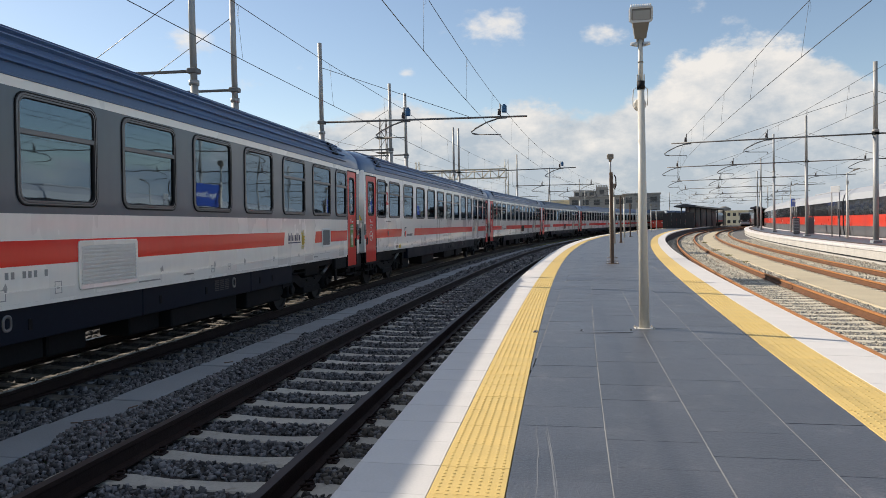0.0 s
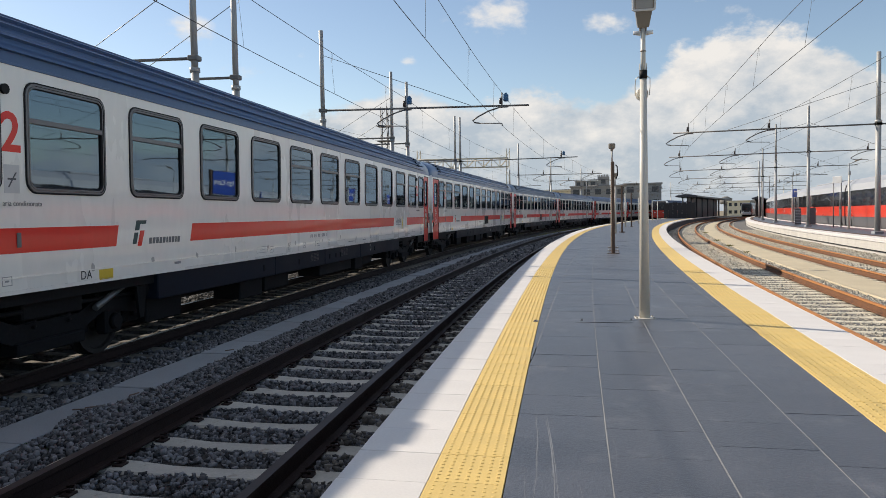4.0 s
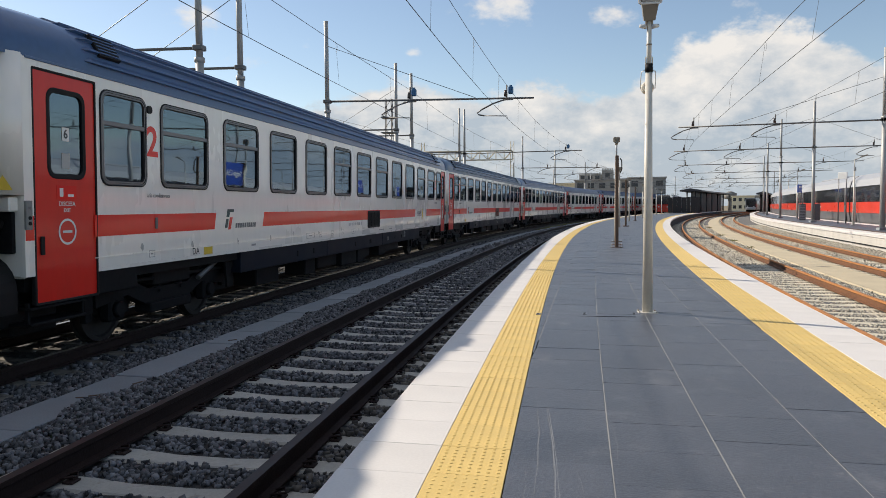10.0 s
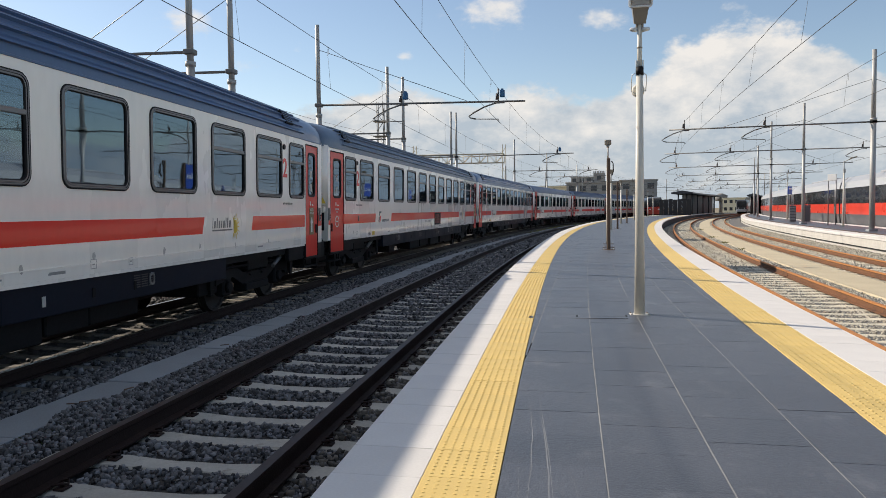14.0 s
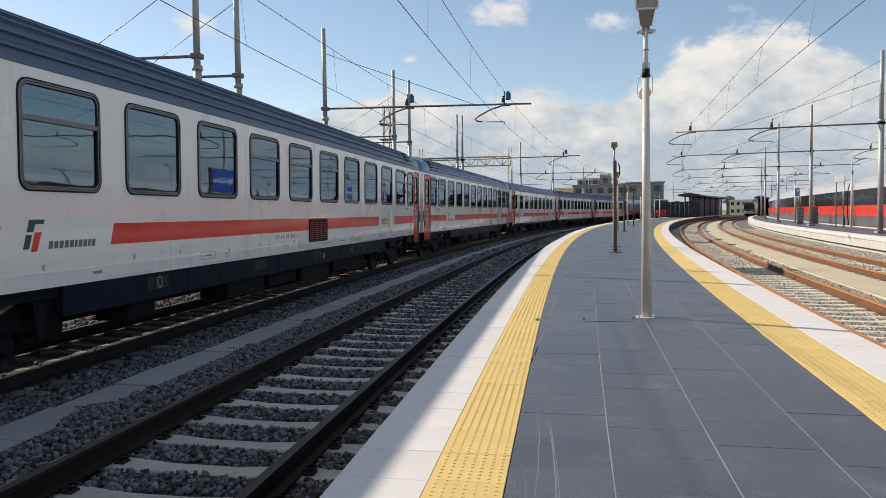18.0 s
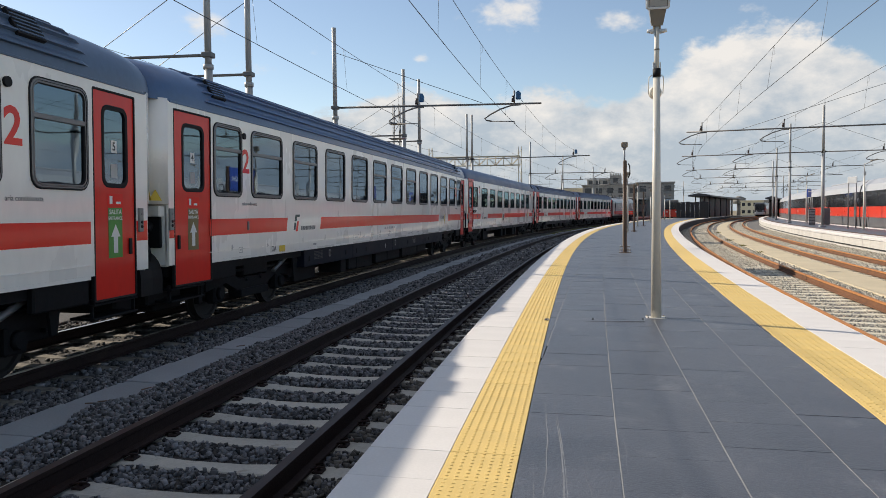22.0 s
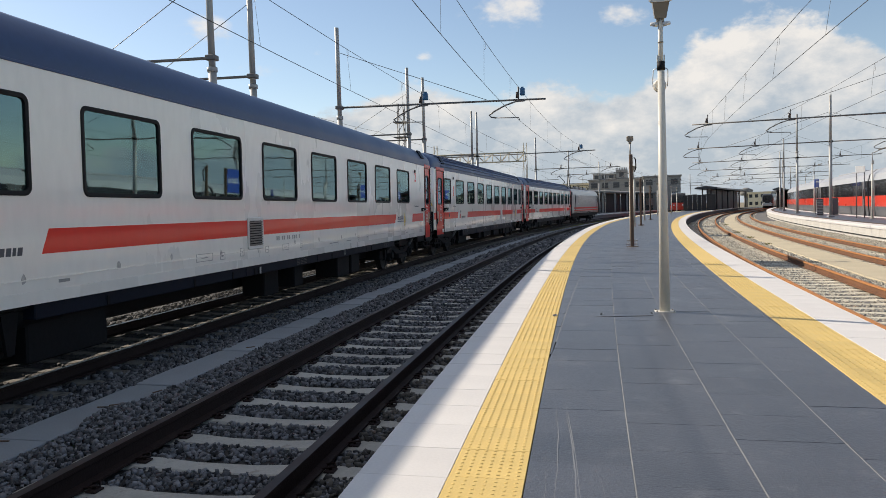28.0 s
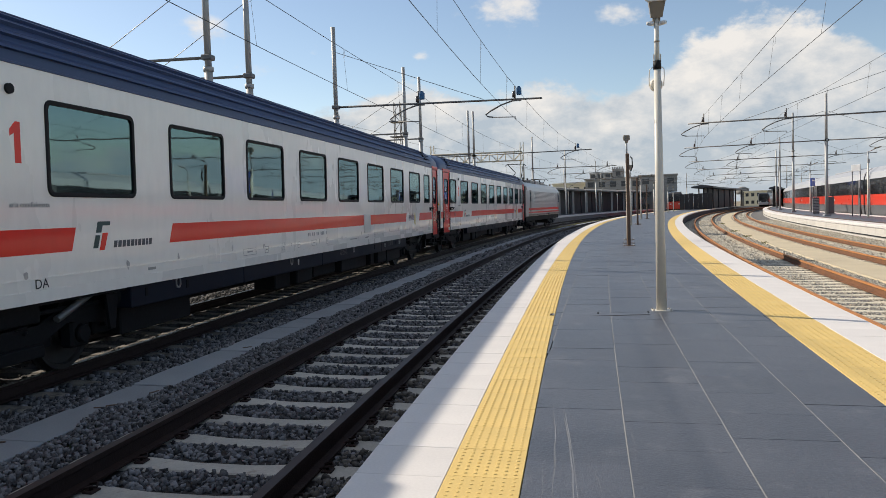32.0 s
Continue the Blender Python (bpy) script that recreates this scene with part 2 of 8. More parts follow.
M_ROOF_NAVY = material("navy_roof_paint", (0.028, 0.058, 0.145), 0.42, vary=0.22, grain=12, spots=0.7, second=(0.036, 0.066, 0.14), patches=0.42)
M_ROOF = material("blue_roof_paint", (0.042, 0.098, 0.215), 0.40, vary=0.22, grain=12, spots=0.7, second=(0.058, 0.112, 0.22), patches=0.42, coat=0.35, wave=0.6)
M_ROOF_PALE = material("faded_blue_roof_paint", (0.068, 0.115, 0.19), 0.45, vary=0.25, grain=12, spots=0.7, second=(0.085, 0.12, 0.17), patches=0.42, coat=0.2, wave=0.6)
M_FRAME = material("window_frame_metal", (0.17, 0.17, 0.175), 0.36, metal=0.35, vary=0.15, grain=40, spots=3)
M_DULLRED = material("dull_red_grille", (0.24, 0.035, 0.03), 0.5, vary=0.3, grain=20, spots=2, second=(0.15, 0.05, 0.04), patches=0.4)
M_RUBBER = material("black_rubber", (0.012, 0.012, 0.013), 0.6, ior=1.3, vary=0.2, grain=40, spots=3)
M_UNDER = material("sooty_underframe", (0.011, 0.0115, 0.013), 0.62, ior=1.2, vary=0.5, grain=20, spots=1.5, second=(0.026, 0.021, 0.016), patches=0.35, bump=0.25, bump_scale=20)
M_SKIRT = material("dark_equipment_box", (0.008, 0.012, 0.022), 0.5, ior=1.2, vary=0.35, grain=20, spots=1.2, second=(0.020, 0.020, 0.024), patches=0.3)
M_WHEEL = material("wheel_steel", (0.026, 0.022, 0.020), 0.6, metal=0.3, vary=0.4, grain=20, spots=3)
M_BLACK = material("black_lettering", (0.03, 0.03, 0.032), 0.5, vary=0.1)
M_LOCKBOX = material("grey_control_box", (0.22, 0.22, 0.21), 0.5, vary=0.2, grain=40, spots=8)
M_STICKER = material("pale_sticker", (0.58, 0.57, 0.56), 0.4, vary=0.08, grain=40, spots=6)
M_LOCKPALE = material("pale_handle_plate", (0.55, 0.47, 0.38), 0.5, vary=0.15, grain=40, spots=8)
M_MARK = material("pale_marking_plate", (0.42, 0.42, 0.41), 0.5, vary=0.1)
M_FADED = material("grey_lettering", (0.09, 0.09, 0.10), 0.5, vary=0.1)
M_FAINT = material("faint_lettering", (0.30, 0.295, 0.285), 0.6, vary=0.3, grain=60)
M_VIOLET = material("violet_lettering", (0.030, 0.026, 0.085), 0.5, vary=0.1)
M_SMUDGE = material("sooty_smudge", (0.42, 0.40, 0.375), 0.6, vary=0.5, grain=60, spots=20)
M_INK = material("faded_grey_lettering", (0.16, 0.16, 0.16), 0.6, vary=0.2, grain=60)
M_SIGNWHITE = material("white_sticker", (0.74, 0.74, 0.72), 0.45, vary=0.08)
M_SIGNGREEN = material("green_sticker", (0.07, 0.27, 0.05), 0.45, vary=0.12)
M_SIGNOLIVE = material("faded_olive_sticker", (0.20, 0.15, 0.06), 0.5, vary=0.15)
M_SIGNYELLOW = material("yellow_sticker", (0.70, 0.48, 0.04), 0.45, vary=0.1)
M_SIGNBLUE = material("station_sign_blue", (0.02, 0.07, 0.36), 0.4, vary=0.08)
M_GREEN = material("emblem_green", (0.018, 0.060, 0.062), 0.4, vary=0.1)
M_INSIDE = material("coach_interior", (0.085, 0.09, 0.095), 0.7, vary=0.15, grain=20, spots=2)
M_INSIDE_PALE = material("pale_coach_interior", (0.56, 0.62, 0.59), 0.7, vary=0.12, grain=20, spots=2)
M_ALU = material("painted_aluminium", (0.68, 0.68, 0.66), 0.4, metal=0.15, vary=0.15, grain=20, spots=3)
M_GLASS = glass_material("tinted_window_glass", (0.30, 0.35, 0.40), 2.8, (0.64, 0.83, 1.0))
M_GLASS_TEAL = glass_material("green_window_glass", (0.50, 0.85, 0.83), 2.9, (0.66, 0.95, 0.98))
M_GLASS.use_backface_culling = False
M_MAST = material("galvanised_mast", (0.36, 0.36, 0.35), 0.55, metal=0.35, vary=0.2, grain=25, spots=1.5, second=(0.28, 0.27, 0.25), patches=0.35)
M_ARM = material("cantilever_tube", (0.15, 0.145, 0.14), 0.5, metal=0.4, vary=0.25, grain=25, spots=2)
M_WIRE = material("catenary_wire", (0.06, 0.055, 0.05), 0.5, metal=0.4, vary=0.2)
M_INSUL = material("blue_insulator", (0.02, 0.11, 0.24), 0.35, vary=0.15, grain=20, spots=5)
M_INSUL_BROWN = material("brown_insulator", (0.05, 0.035, 0.03), 0.3, vary=0.15, grain=20, spots=5)
M_LAMP = material("cream_lamp_post_paint", (0.60, 0.57, 0.50), 0.42, vary=0.12, grain=20, spots=1.2, second=(0.52, 0.48, 0.41), patches=0.35)
M_LAMPHEAD = material("grey_lamp_housing", (0.25, 0.22, 0.18), 0.4, metal=0.3, vary=0.12, grain=20, spots=3)
M_LAMPGLASS = material("frosted_lamp_cover", (0.42, 0.41, 0.38), 0.15, vary=0.1, grain=40, coat=0.6)
M_BROWN = material("rusty_brown_post", (0.12, 0.075, 0.05), 0.7, vary=0.3, grain=30, spots=2.0, second=(0.09, 0.05, 0.03), patches=0.4, bump=0.2)
M_HSRED = material("bright_red_train_paint", (0.66, 0.045, 0.02), 0.3, vary=0.08, grain=10, spots=0.5, coat=0.3)
M_HSWHITE = material("silver_train_roof", (0.38, 0.39, 0.405), 0.35, vary=0.1, grain=10, spots=0.5, second=(0.5, 0.51, 0.52), patches=0.35)
M_HSDARK = material("dark_window_band", (0.018, 0.019, 0.022), 0.12, vary=0.15, grain=10, spots=0.6, coat=0.5)
M_HSGREY = material("dark_grey_train_skirt", (0.10, 0.10, 0.105), 0.4, vary=0.2, grain=10, spots=0.7)
M_BUILD = material("grey_plaster_facade", (0.36, 0.335, 0.30), 0.85, vary=0.2, grain=3, spots=0.25, second=(0.2, 0.185, 0.17), patches=0.4)
M_BUILD2 = material("ochre_plaster_facade", (0.74, 0.67, 0.50), 0.85, vary=0.15, grain=3, spots=0.25, second=(0.66, 0.58, 0.42), patches=0.4)
M_BUILDGLASS = material("dark_window_glass", (0.03, 0.033, 0.037), 0.15, vary=0.2, grain=2, coat=0.4)
M_CANOPY = material("dark_canopy_metal", (0.045, 0.045, 0.05), 0.5, vary=0.2, grain=10, spots=0.8)
M_CANOPY_PALE = material("weathered_concrete_canopy", (0.20, 0.195, 0.185), 0.8, vary=0.2, grain=10, spots=0.6, second=(0.12, 0.115, 0.11), patches=0.4)
M_HOARD_SHADE = material("black_hoarding_and_shade", (0.018, 0.018, 0.02), 0.6, vary=0.25, grain=10, spots=0.8)
M_WEED = material("dry_weeds", (0.20, 0.19, 0.06), 0.9, vary=0.4, grain=20, spots=1.0, island=0.6)
M_GREENWEED = material("green_weeds", (0.05, 0.075, 0.03), 0.8, vary=0.4, grain=20, spots=2.0, island=0.5)
# bed and stones at the train's track, coloured dark in place of its shade
M_BALLAST_DARK = material("shade_dark_ballast_bed", (0.035, 0.032, 0.030), 0.95, vary=0.5, grain=55, spots=2.0, bump=1.0, bump_scale=28, second=(0.05, 0.042, 0.035), patches=0.35)
M_STONE_SHADE = material("shade_dark_ballast_stone", (0.060, 0.056, 0.052), 0.9, vary=0.3, grain=60, spots=1.2, island=0.7, second=(0.10, 0.085, 0.065), patches=0.3)
# ---- plan: curved lanes. x is the offset to the right of a lane's line, z counts from the rail heads ----
CANT = 0.019


class Lane:
    def __init__(self, x0, heading, bend, bend_rate=0.0):
        self.g = np.arange(-90.0, 420.0, 0.25)
        h = np.radians(heading) + bend * self.g + bend_rate * self.g * np.abs(self.g).clip(0, 130) / 2
        self.h = h
        zero = int(90 / 0.25)
        self.x, self.y = np.cumsum(np.sin(h)) * 0.25, np.cumsum(np.cos(h)) * 0.25
        self.x, self.y = self.x - self.x[zero] + x0, self.y - self.y[zero]

    def at(self, s, x=0.0, z=0.0):
        h = np.interp(s, self.g, self.h)
        px = np.interp(s, self.g, self.x) + x * math.cos(h)
        py = np.interp(s, self.g, self.y) - x * math.sin(h)
        return Vector((px, py, z))

    def turn(self, s):
        return float(np.interp(s, self.g, self.h))


def drop(x):
    """All tracks lean into the curve: height lost towards the right."""
    return -CANT * min(max(x, -9.5), 6.0)


LEFT = Lane(0.0, 0.03, 0.00187, 8e-6)        # near track and the left platform edge
TRAIN = Lane(-7.05, -0.595, 0.001861, 7.1e-6)  # centre line of the train's track
RIGHT = Lane(0.0, 3.264, 0.00158)            # right platform edge, tracks and platform beyond
FAR = Lane(16.2, 5.0, 0.00112)               # track of the parked red train
MID = Lane(0.0, 1.65, 0.0017)                # paving lines
TRAIN_Z = drop(-7.06)
SINK = 0.20                                   # the train's rails lie this much below the lean of the near track
X1 = -2.668                                   # near track's centre on LEFT
EDGE_L, EDGE_R = -1.047, 2.565
TOP = 0.4448                                  # platform level
R1, R2 = 4.27, 8.10                           # centres of the rusty tracks on RIGHT
P2, P2_TOP = 11.0, 0.50                       # far platform's edge on RIGHT


def link_mesh(name, me, mats, parent=None, label="", kind=""):
    for mat in mats if isinstance(mats, (list, tuple)) else (mats,):
        if mat.name not in me.materials:
            me.materials.append(mat)
    ob = new(name, me)
    if parent is not None:
        ob.parent = parent
    return tagged(ob, label=label, kind=kind)


def part(name, bm, mats, parent, label="", smooth=False, kind=""):
    """Links a bmesh as one mesh object under a thing or a part (or at top level)."""
    me = bpy.data.meshes.new(name)
    bm.normal_update()
    bm.to_mesh(me)
    bm.free()
    if smooth:
        me.shade_smooth()
    return link_mesh(name, me, mats, parent, label, kind)


def again(name, ob, parent, m=None, label=""):
    """Another object on the mesh of ob."""
    o = new(name, ob.data)
    o.parent = parent
    if m is not None:
        o.matrix_basis = m
    return tagged(o, label=label)


def empty(name, m=None, label="", category="", group="", kind=""):
    o = new(name)
    o.empty_display_size = 0.2
    if m is not None:
        o.matrix_basis = m
    return tagged(o, label, category, group, kind)


def add_box(bm, lo, hi, mat=0, bevel=0.0, m=None):
    x0, y0, z0 = lo
    x1, y1, z1 = hi
    vs = [bm.verts.new(p) for p in ((x0, y0, z0), (x1, y0, z0), (x1, y1, z0), (x0, y1, z0), (x0, y0, z1), (x1, y0, z1), (x1, y1, z1), (x0, y1, z1))]
    fs = [bm.faces.new([vs[i] for i in f]) for f in ((3, 2, 1, 0), (4, 5, 6, 7), (0, 1, 5, 4), (1, 2, 6, 5), (2, 3, 7, 6), (3, 0, 4, 7))]
    for f in fs:
        f.material_index = mat
    if bevel:
        got = bmesh.ops.bevel(bm, geom=list({e for f in fs for e in f.edges}), offset=bevel, segments=1, affect="EDGES", profile=0.5)
        for f in got["faces"]:
            f.material_index = mat
        vs = list({v for f in fs if f.is_valid for v in f.verts} | {v for f in got["faces"] for v in f.verts})
    if m is not None:
        bmesh.ops.transform(bm, matrix=m, verts=vs)
    return vs


def box(lo, hi, bevel=0.0, m=None):
    bm = bmesh.new()
    add_box(bm, lo, hi, 0, bevel, m)
    return bm


def add_tube(bm, a, b, r0, r1=None, n=8, caps=True, mat=0):
    a, b = Vector(a), Vector(b)
    r1 = r0 if r1 is None else r1
    q = (b - a).to_track_quat("Z", "Y")
    rings = []
    for p, r in ((a, r0), (b, r1)):
        rings.append([bm.verts.new(p + q @ Vector((r * math.cos(2 * math.pi * i / n), r * math.sin(2 * math.pi * i / n), 0))) for i in range(n)])
    for i in range(n):
        f = bm.faces.new((rings[0][i], rings[0][(i + 1) % n], rings[1][(i + 1) % n], rings[1][i]))
        f.material_index, f.smooth = mat, True
    if caps:
        bm.faces.new(rings[0][::-1]).material_index = mat
        bm.faces.new(rings[1]).material_index = mat


def tube(a, b, r0, r1=None, n=8):
    bm = bmesh.new()
    add_tube(bm, a, b, r0, r1, n)
    return bm


def add_path(bm, points, r, n=6, mat=0):
    """A bent rod through the points."""
    pts = [Vector(p) for p in points]
    rings = []
    for i, p in enumerate(pts):
        way = (pts[min(i + 1, len(pts) - 1)] - pts[max(i - 1, 0)]).normalized()
        q = way.to_track_quat("Z", "Y")
        rings.append([bm.verts.new(p + q @ Vector((r * math.cos(2 * math.pi * k / n), r * math.sin(2 * math.pi * k / n), 0))) for k in range(n)])
    for a, b in zip(rings, rings[1:]):
        best = min(range(n), key=lambda o: sum((a[k].co - b[(k + o) % n].co).length for k in range(n)))
        for k in range(n):
            f = bm.faces.new((a[k], a[(k + 1) % n], b[(k + 1 + best) % n], b[(k + best) % n]))
            f.material_index, f.smooth = mat, True
    bm.faces.new(rings[0][::-1]).material_index = mat
    bm.faces.new(rings[-1]).material_index = mat


def sweep(profile, lane, x, z, stations, mats=None, closed=True, bm=None, slope=True):
    """Sweeps a profile of (across, up) points along a lane."""
    bm = bm or bmesh.new()
    rings = []
    for s in stations:
        rings.append([bm.verts.new(lane.at(s, x + px, z + pz + (drop(x + px) if slope else 0.0))) for px, pz in profile])
    n = len(profile)
    for a, b in zip(rings, rings[1:]):
        for k in range(n if closed else n - 1):
            f = bm.faces.new((a[k], a[(k + 1) % n], b[(k + 1) % n], b[k]))
            if mats:
                f.material_index = mats[k]
    if closed:
        bm.faces.new(rings[0])
        bm.faces.new(rings[-1][::-1])
    bmesh.ops.recalc_face_normals(bm, faces=bm.faces)
    return bm


def steps(a, b, near=0.5, far=2.5, split=30.0):
    out, s = [], a
    while s < b:
        out.append(s)
        s += near if abs(s) < split else far
    return out + [b]


def words(name, body, size, m, mat, parent, label="", align="CENTER", bold=0.0):
    """Lettering with the built-in font, made into a mesh that lies on a surface."""
    cu = bpy.data.curves.new(name, "FONT")
    cu.body, cu.size, cu.align_x, cu.align_y, cu.extrude, cu.offset = body, size, align, "CENTER", 0.001, bold
    cu.resolution_u = 3
    tmp = bpy.data.objects.new(name, cu)
    me = bpy.data.meshes.new_from_object(tmp)
    me.name = name
    bpy.data.objects.remove(tmp)
    ob = link_mesh(name, me, mat, parent, label)
    ob.matrix_basis = m
    return ob
# ---- ground, tracks, platforms ----
def make_ground():
    bm = bmesh.new()
    xs = [-2500, -600, -160, -60, -30, -14, -9.5, -4.5, 0, 5, 10, 16, 24, 40, 80, 200, 700, 2500]
    ys = [-2500, -600, -150, -60, -20, 0, 20, 40, 60, 80, 100, 130, 160, 200, 300, 700, 2500]
    grid = [[bm.verts.new((x, y, (-0.64 if -40 < x < 12 else -0.42) + (drop(x - 0.0009 * max(0, min(y, 130)) ** 2) if abs(x) < 60 else drop(x)) - (0.25 if abs(x) > 60 else 0))) for x in xs] for y in ys]
    for a, b in zip(grid, grid[1:]):
        for i in range(len(xs) - 1):
            bm.faces.new((a[i], a[i + 1], b[i + 1], b[i]))
    part("ground", bm, M_EARTH, None, "dusty earth around the station tracks", kind="structure")


RAIL = [(-0.036, 0.0), (0.036, 0.0), (0.036, -0.035), (0.010, -0.052), (0.010, -0.142), (0.07, -0.155), (0.07, -0.172), (-0.07, -0.172), (-0.07, -0.155), (-0.010, -0.142), (-0.010, -0.052), (-0.036, -0.035)]


def make_track(name, lane, centre, s0, s1, rust, label, sleepers):
    """Two rails as parts of one track; sleepers are added last."""
    thing = empty(name, label=label, category="railway track", group="station tracks")
    for side in (-1, 1):
        bm = sweep(RAIL, lane, centre + side * 0.7535, TRAIN_Z - SINK if lane is TRAIN else 0.0, steps(s0, s1, 1.0, 3.0), mats=[1, 1] + [0] * 9 + [1] if rust else [1] + [0] * 11)
        part("rail", bm, [M_RAIL_RUST, M_RAILTOP_RUST] if rust else [M_RAIL, M_RAILSHINE if lane is TRAIN else M_RAILTOP], thing)
    return thing


def make_bed(name, lane, x0, x1, s0, s1, z=-0.215, label="", mat=None):
    crown = [(x, z) for x in (x0, -9.5, 6.0, x1) if x0 <= x <= x1]
    if lane is TRAIN:
        crown = [(x0, z - SINK), (-9.5, z - SINK), (1.35, z - SINK), (3.10, z), (x1, z)]
    bm = sweep(crown + [(x1 + 0.25, z - 0.5), (x0 - 0.25, z - 0.5)], lane, 0.0, 0.0, steps(s0, s1, 1.0, 4.0))
    part(name, bm, mat or M_BALLAST, None, label, kind="structure")


make_ground()
make_bed("ballast_bed_left", TRAIN, -16.0, 5.98, -60, 260, z=-0.215 + TRAIN_Z, label="ballast bed under the train's track, with shade in its dark colour", mat=M_BALLAST_DARK)
make_bed("ballast_bed_right", RIGHT, 2.75, 10.9, -30, 260, label="sunlit weathered ballast bed under the right tracks")
make_bed("ballast_bed_far", FAR, -1.75, 5.0, -30, 260, label="ballast bed beyond the far platform")
TRACK_1 = make_track("railway_track", LEFT, X1, -30, 190, False, "near railway track with dark rails on concrete sleepers", 0)
TRACK_T = make_track("railway_track", TRAIN, 0.0, -75, 230, False, "dark railway track that carries the passenger train", 0)
TRACK_R1 = make_track("railway_track", RIGHT, R1, -10, 230, True, "rusty sunlit railway track beside the island platform", 0)
TRACK_R2 = make_track("railway_track", RIGHT, R2, -10, 230, True, "rusty railway track beside the far platform wall", 0)
TRACK_R3 = make_track("railway_track", FAR, 0.0, 0, 260, False, "railway track under the parked red train", 0)


def bound(lane, x, y):
    """x in the world at which a lane's offset line crosses a given y."""
    s = y
    for _ in range(4):
        p = lane.at(s, x)
        s += y - p.y
    return lane.at(s, x).x


PLAT_END = 165.0


def make_platform():
    body = bmesh.new()
    rings = []
    for y in steps(-14, PLAT_END, 0.5, 2.0):
        a, b = bound(LEFT, EDGE_L + 0.03, y), bound(RIGHT, EDGE_R - 0.03, y)
        za, zb = drop(EDGE_L), drop(EDGE_R)
        rings.append([body.verts.new(p) for p in ((a, y, TOP - 0.05 + za), (b, y, TOP - 0.05 + zb), (b, y, -0.5), (a, y, -0.5))])
    for p, r in zip(rings, rings[1:]):
        for k in range(4):
            body.faces.new((p[k], p[(k + 1) % 4], r[(k + 1) % 4], r[k]))
    body.faces.new(rings[0])
    body.faces.new(rings[-1][::-1])
    bmesh.ops.recalc_face_normals(body, faces=body.faces)
    return part("platform", body, M_JOINT, None, "island platform paved in slate grey with white coping and yellow tactile strips", kind="structure")


PLATFORM = make_platform()


def make_far_platform():
    """Wedge between the rusty tracks and the red train's track."""
    body = bmesh.new()
    rings = []
    for y in steps(-10, 176, 1.0, 3.0):
        a, b = bound(RIGHT, P2 + 0.05, y), bound(FAR, -1.72, y)
        rings.append([body.verts.new(p) for p in ((a, y, P2_TOP - 0.02 + drop(6)), (b, y, P2_TOP - 0.02 + drop(6)), (b, y, -0.7), (a, y, -0.7))])
    for p, r in zip(rings, rings[1:]):
        for k in range(4):
            body.faces.new((p[k], p[(k + 1) % 4], r[(k + 1) % 4], r[k]))
    body.faces.new(rings[0])
    body.faces.new(rings[-1][::-1])
    bmesh.ops.recalc_face_normals(body, faces=body.faces)
    thing = part("platform_far", body, M_SLATE, None, "far platform with a whitewashed edge wall", kind="structure")
    run = steps(-10, 182, 1.0, 3.0)
    part("edge_wall", sweep([(-0.02, P2_TOP - 0.16), (0.05, P2_TOP - 0.16), (0.05, -0.6), (-0.02, -0.6)], RIGHT, P2, 0.0, run), M_WALL, thing)
    part("coping", sweep([(-0.06, P2_TOP + 0.002), (0.55, P2_TOP + 0.002), (0.55, P2_TOP - 0.15), (-0.06, P2_TOP - 0.15)], RIGHT, P2, 0.0, run), M_COPING, thing, "white coping stones")
    part("tactile_strip", sweep([(0.55, P2_TOP + 0.004), (0.95, P2_TOP + 0.004), (0.95, P2_TOP - 0.05), (0.55, P2_TOP - 0.05)], RIGHT, P2, 0.0, run), M_BROWN, thing, "brown line of worn tactile tiles")
    part("coping", sweep([(-2.25, P2_TOP + 0.004 + drop(6)), (-1.68, P2_TOP + 0.004 + drop(6)), (-1.68, P2_TOP - 0.15 + drop(6)), (-2.25, P2_TOP - 0.15 + drop(6))], FAR, 0.0, 0.0, run, slope=False), M_COPING, thing, "white coping stones")


make_far_platform()
# ---- how the train runs ----
SHIFT = [21.25, 17.05, 12.87, 8.72, 4.65, 0.63, -3.35, -7.33, -11.29, -15.22, -19.12, -22.97, -26.87, -30.69, -34.55, -38.34, -42.14, -46.07, -50.25, -54.71, -59.37, -64.2, -69.19, -74.42, -79.92, -85.71, -91.74, -97.79, -103.86, -109.97, -116.15, -122.3, -128.45]


def travelled(t):
    """Where the reference door of the second carriage stands along the track at t seconds (Catmull-Rom)."""
    i = min(int(t), 31)
    u = t - i
    p = [SHIFT[min(max(j, 0), 32)] for j in (i - 1, i, i + 1, i + 2)]
    if i == 0:
        p[0] = 2 * p[1] - p[2]
    if i == 31:
        p[3] = 2 * p[2] - p[1]
    return 0.5 * (2 * p[1] + (p[2] - p[0]) * u + (2 * p[0] - 5 * p[1] + 4 * p[2] - p[3]) * u * u + (3 * p[1] - p[0] - 3 * p[2] + p[3]) * u ** 3)


def on_track(s, half):
    """Pose of a vehicle whose bogies stand half before and behind s on the train's track."""
    a, b = TRAIN.at(s - half), TRAIN.at(s + half)
    way = b - a
    rz = -math.degrees(math.atan2(way.x, way.y))
    mid = (a + b) / 2
    return pose(mid.x, mid.y, TRAIN_Z, 0, 0, rz) @ pose(0, 0, 0, 0, math.degrees(math.atan(CANT)), 0)
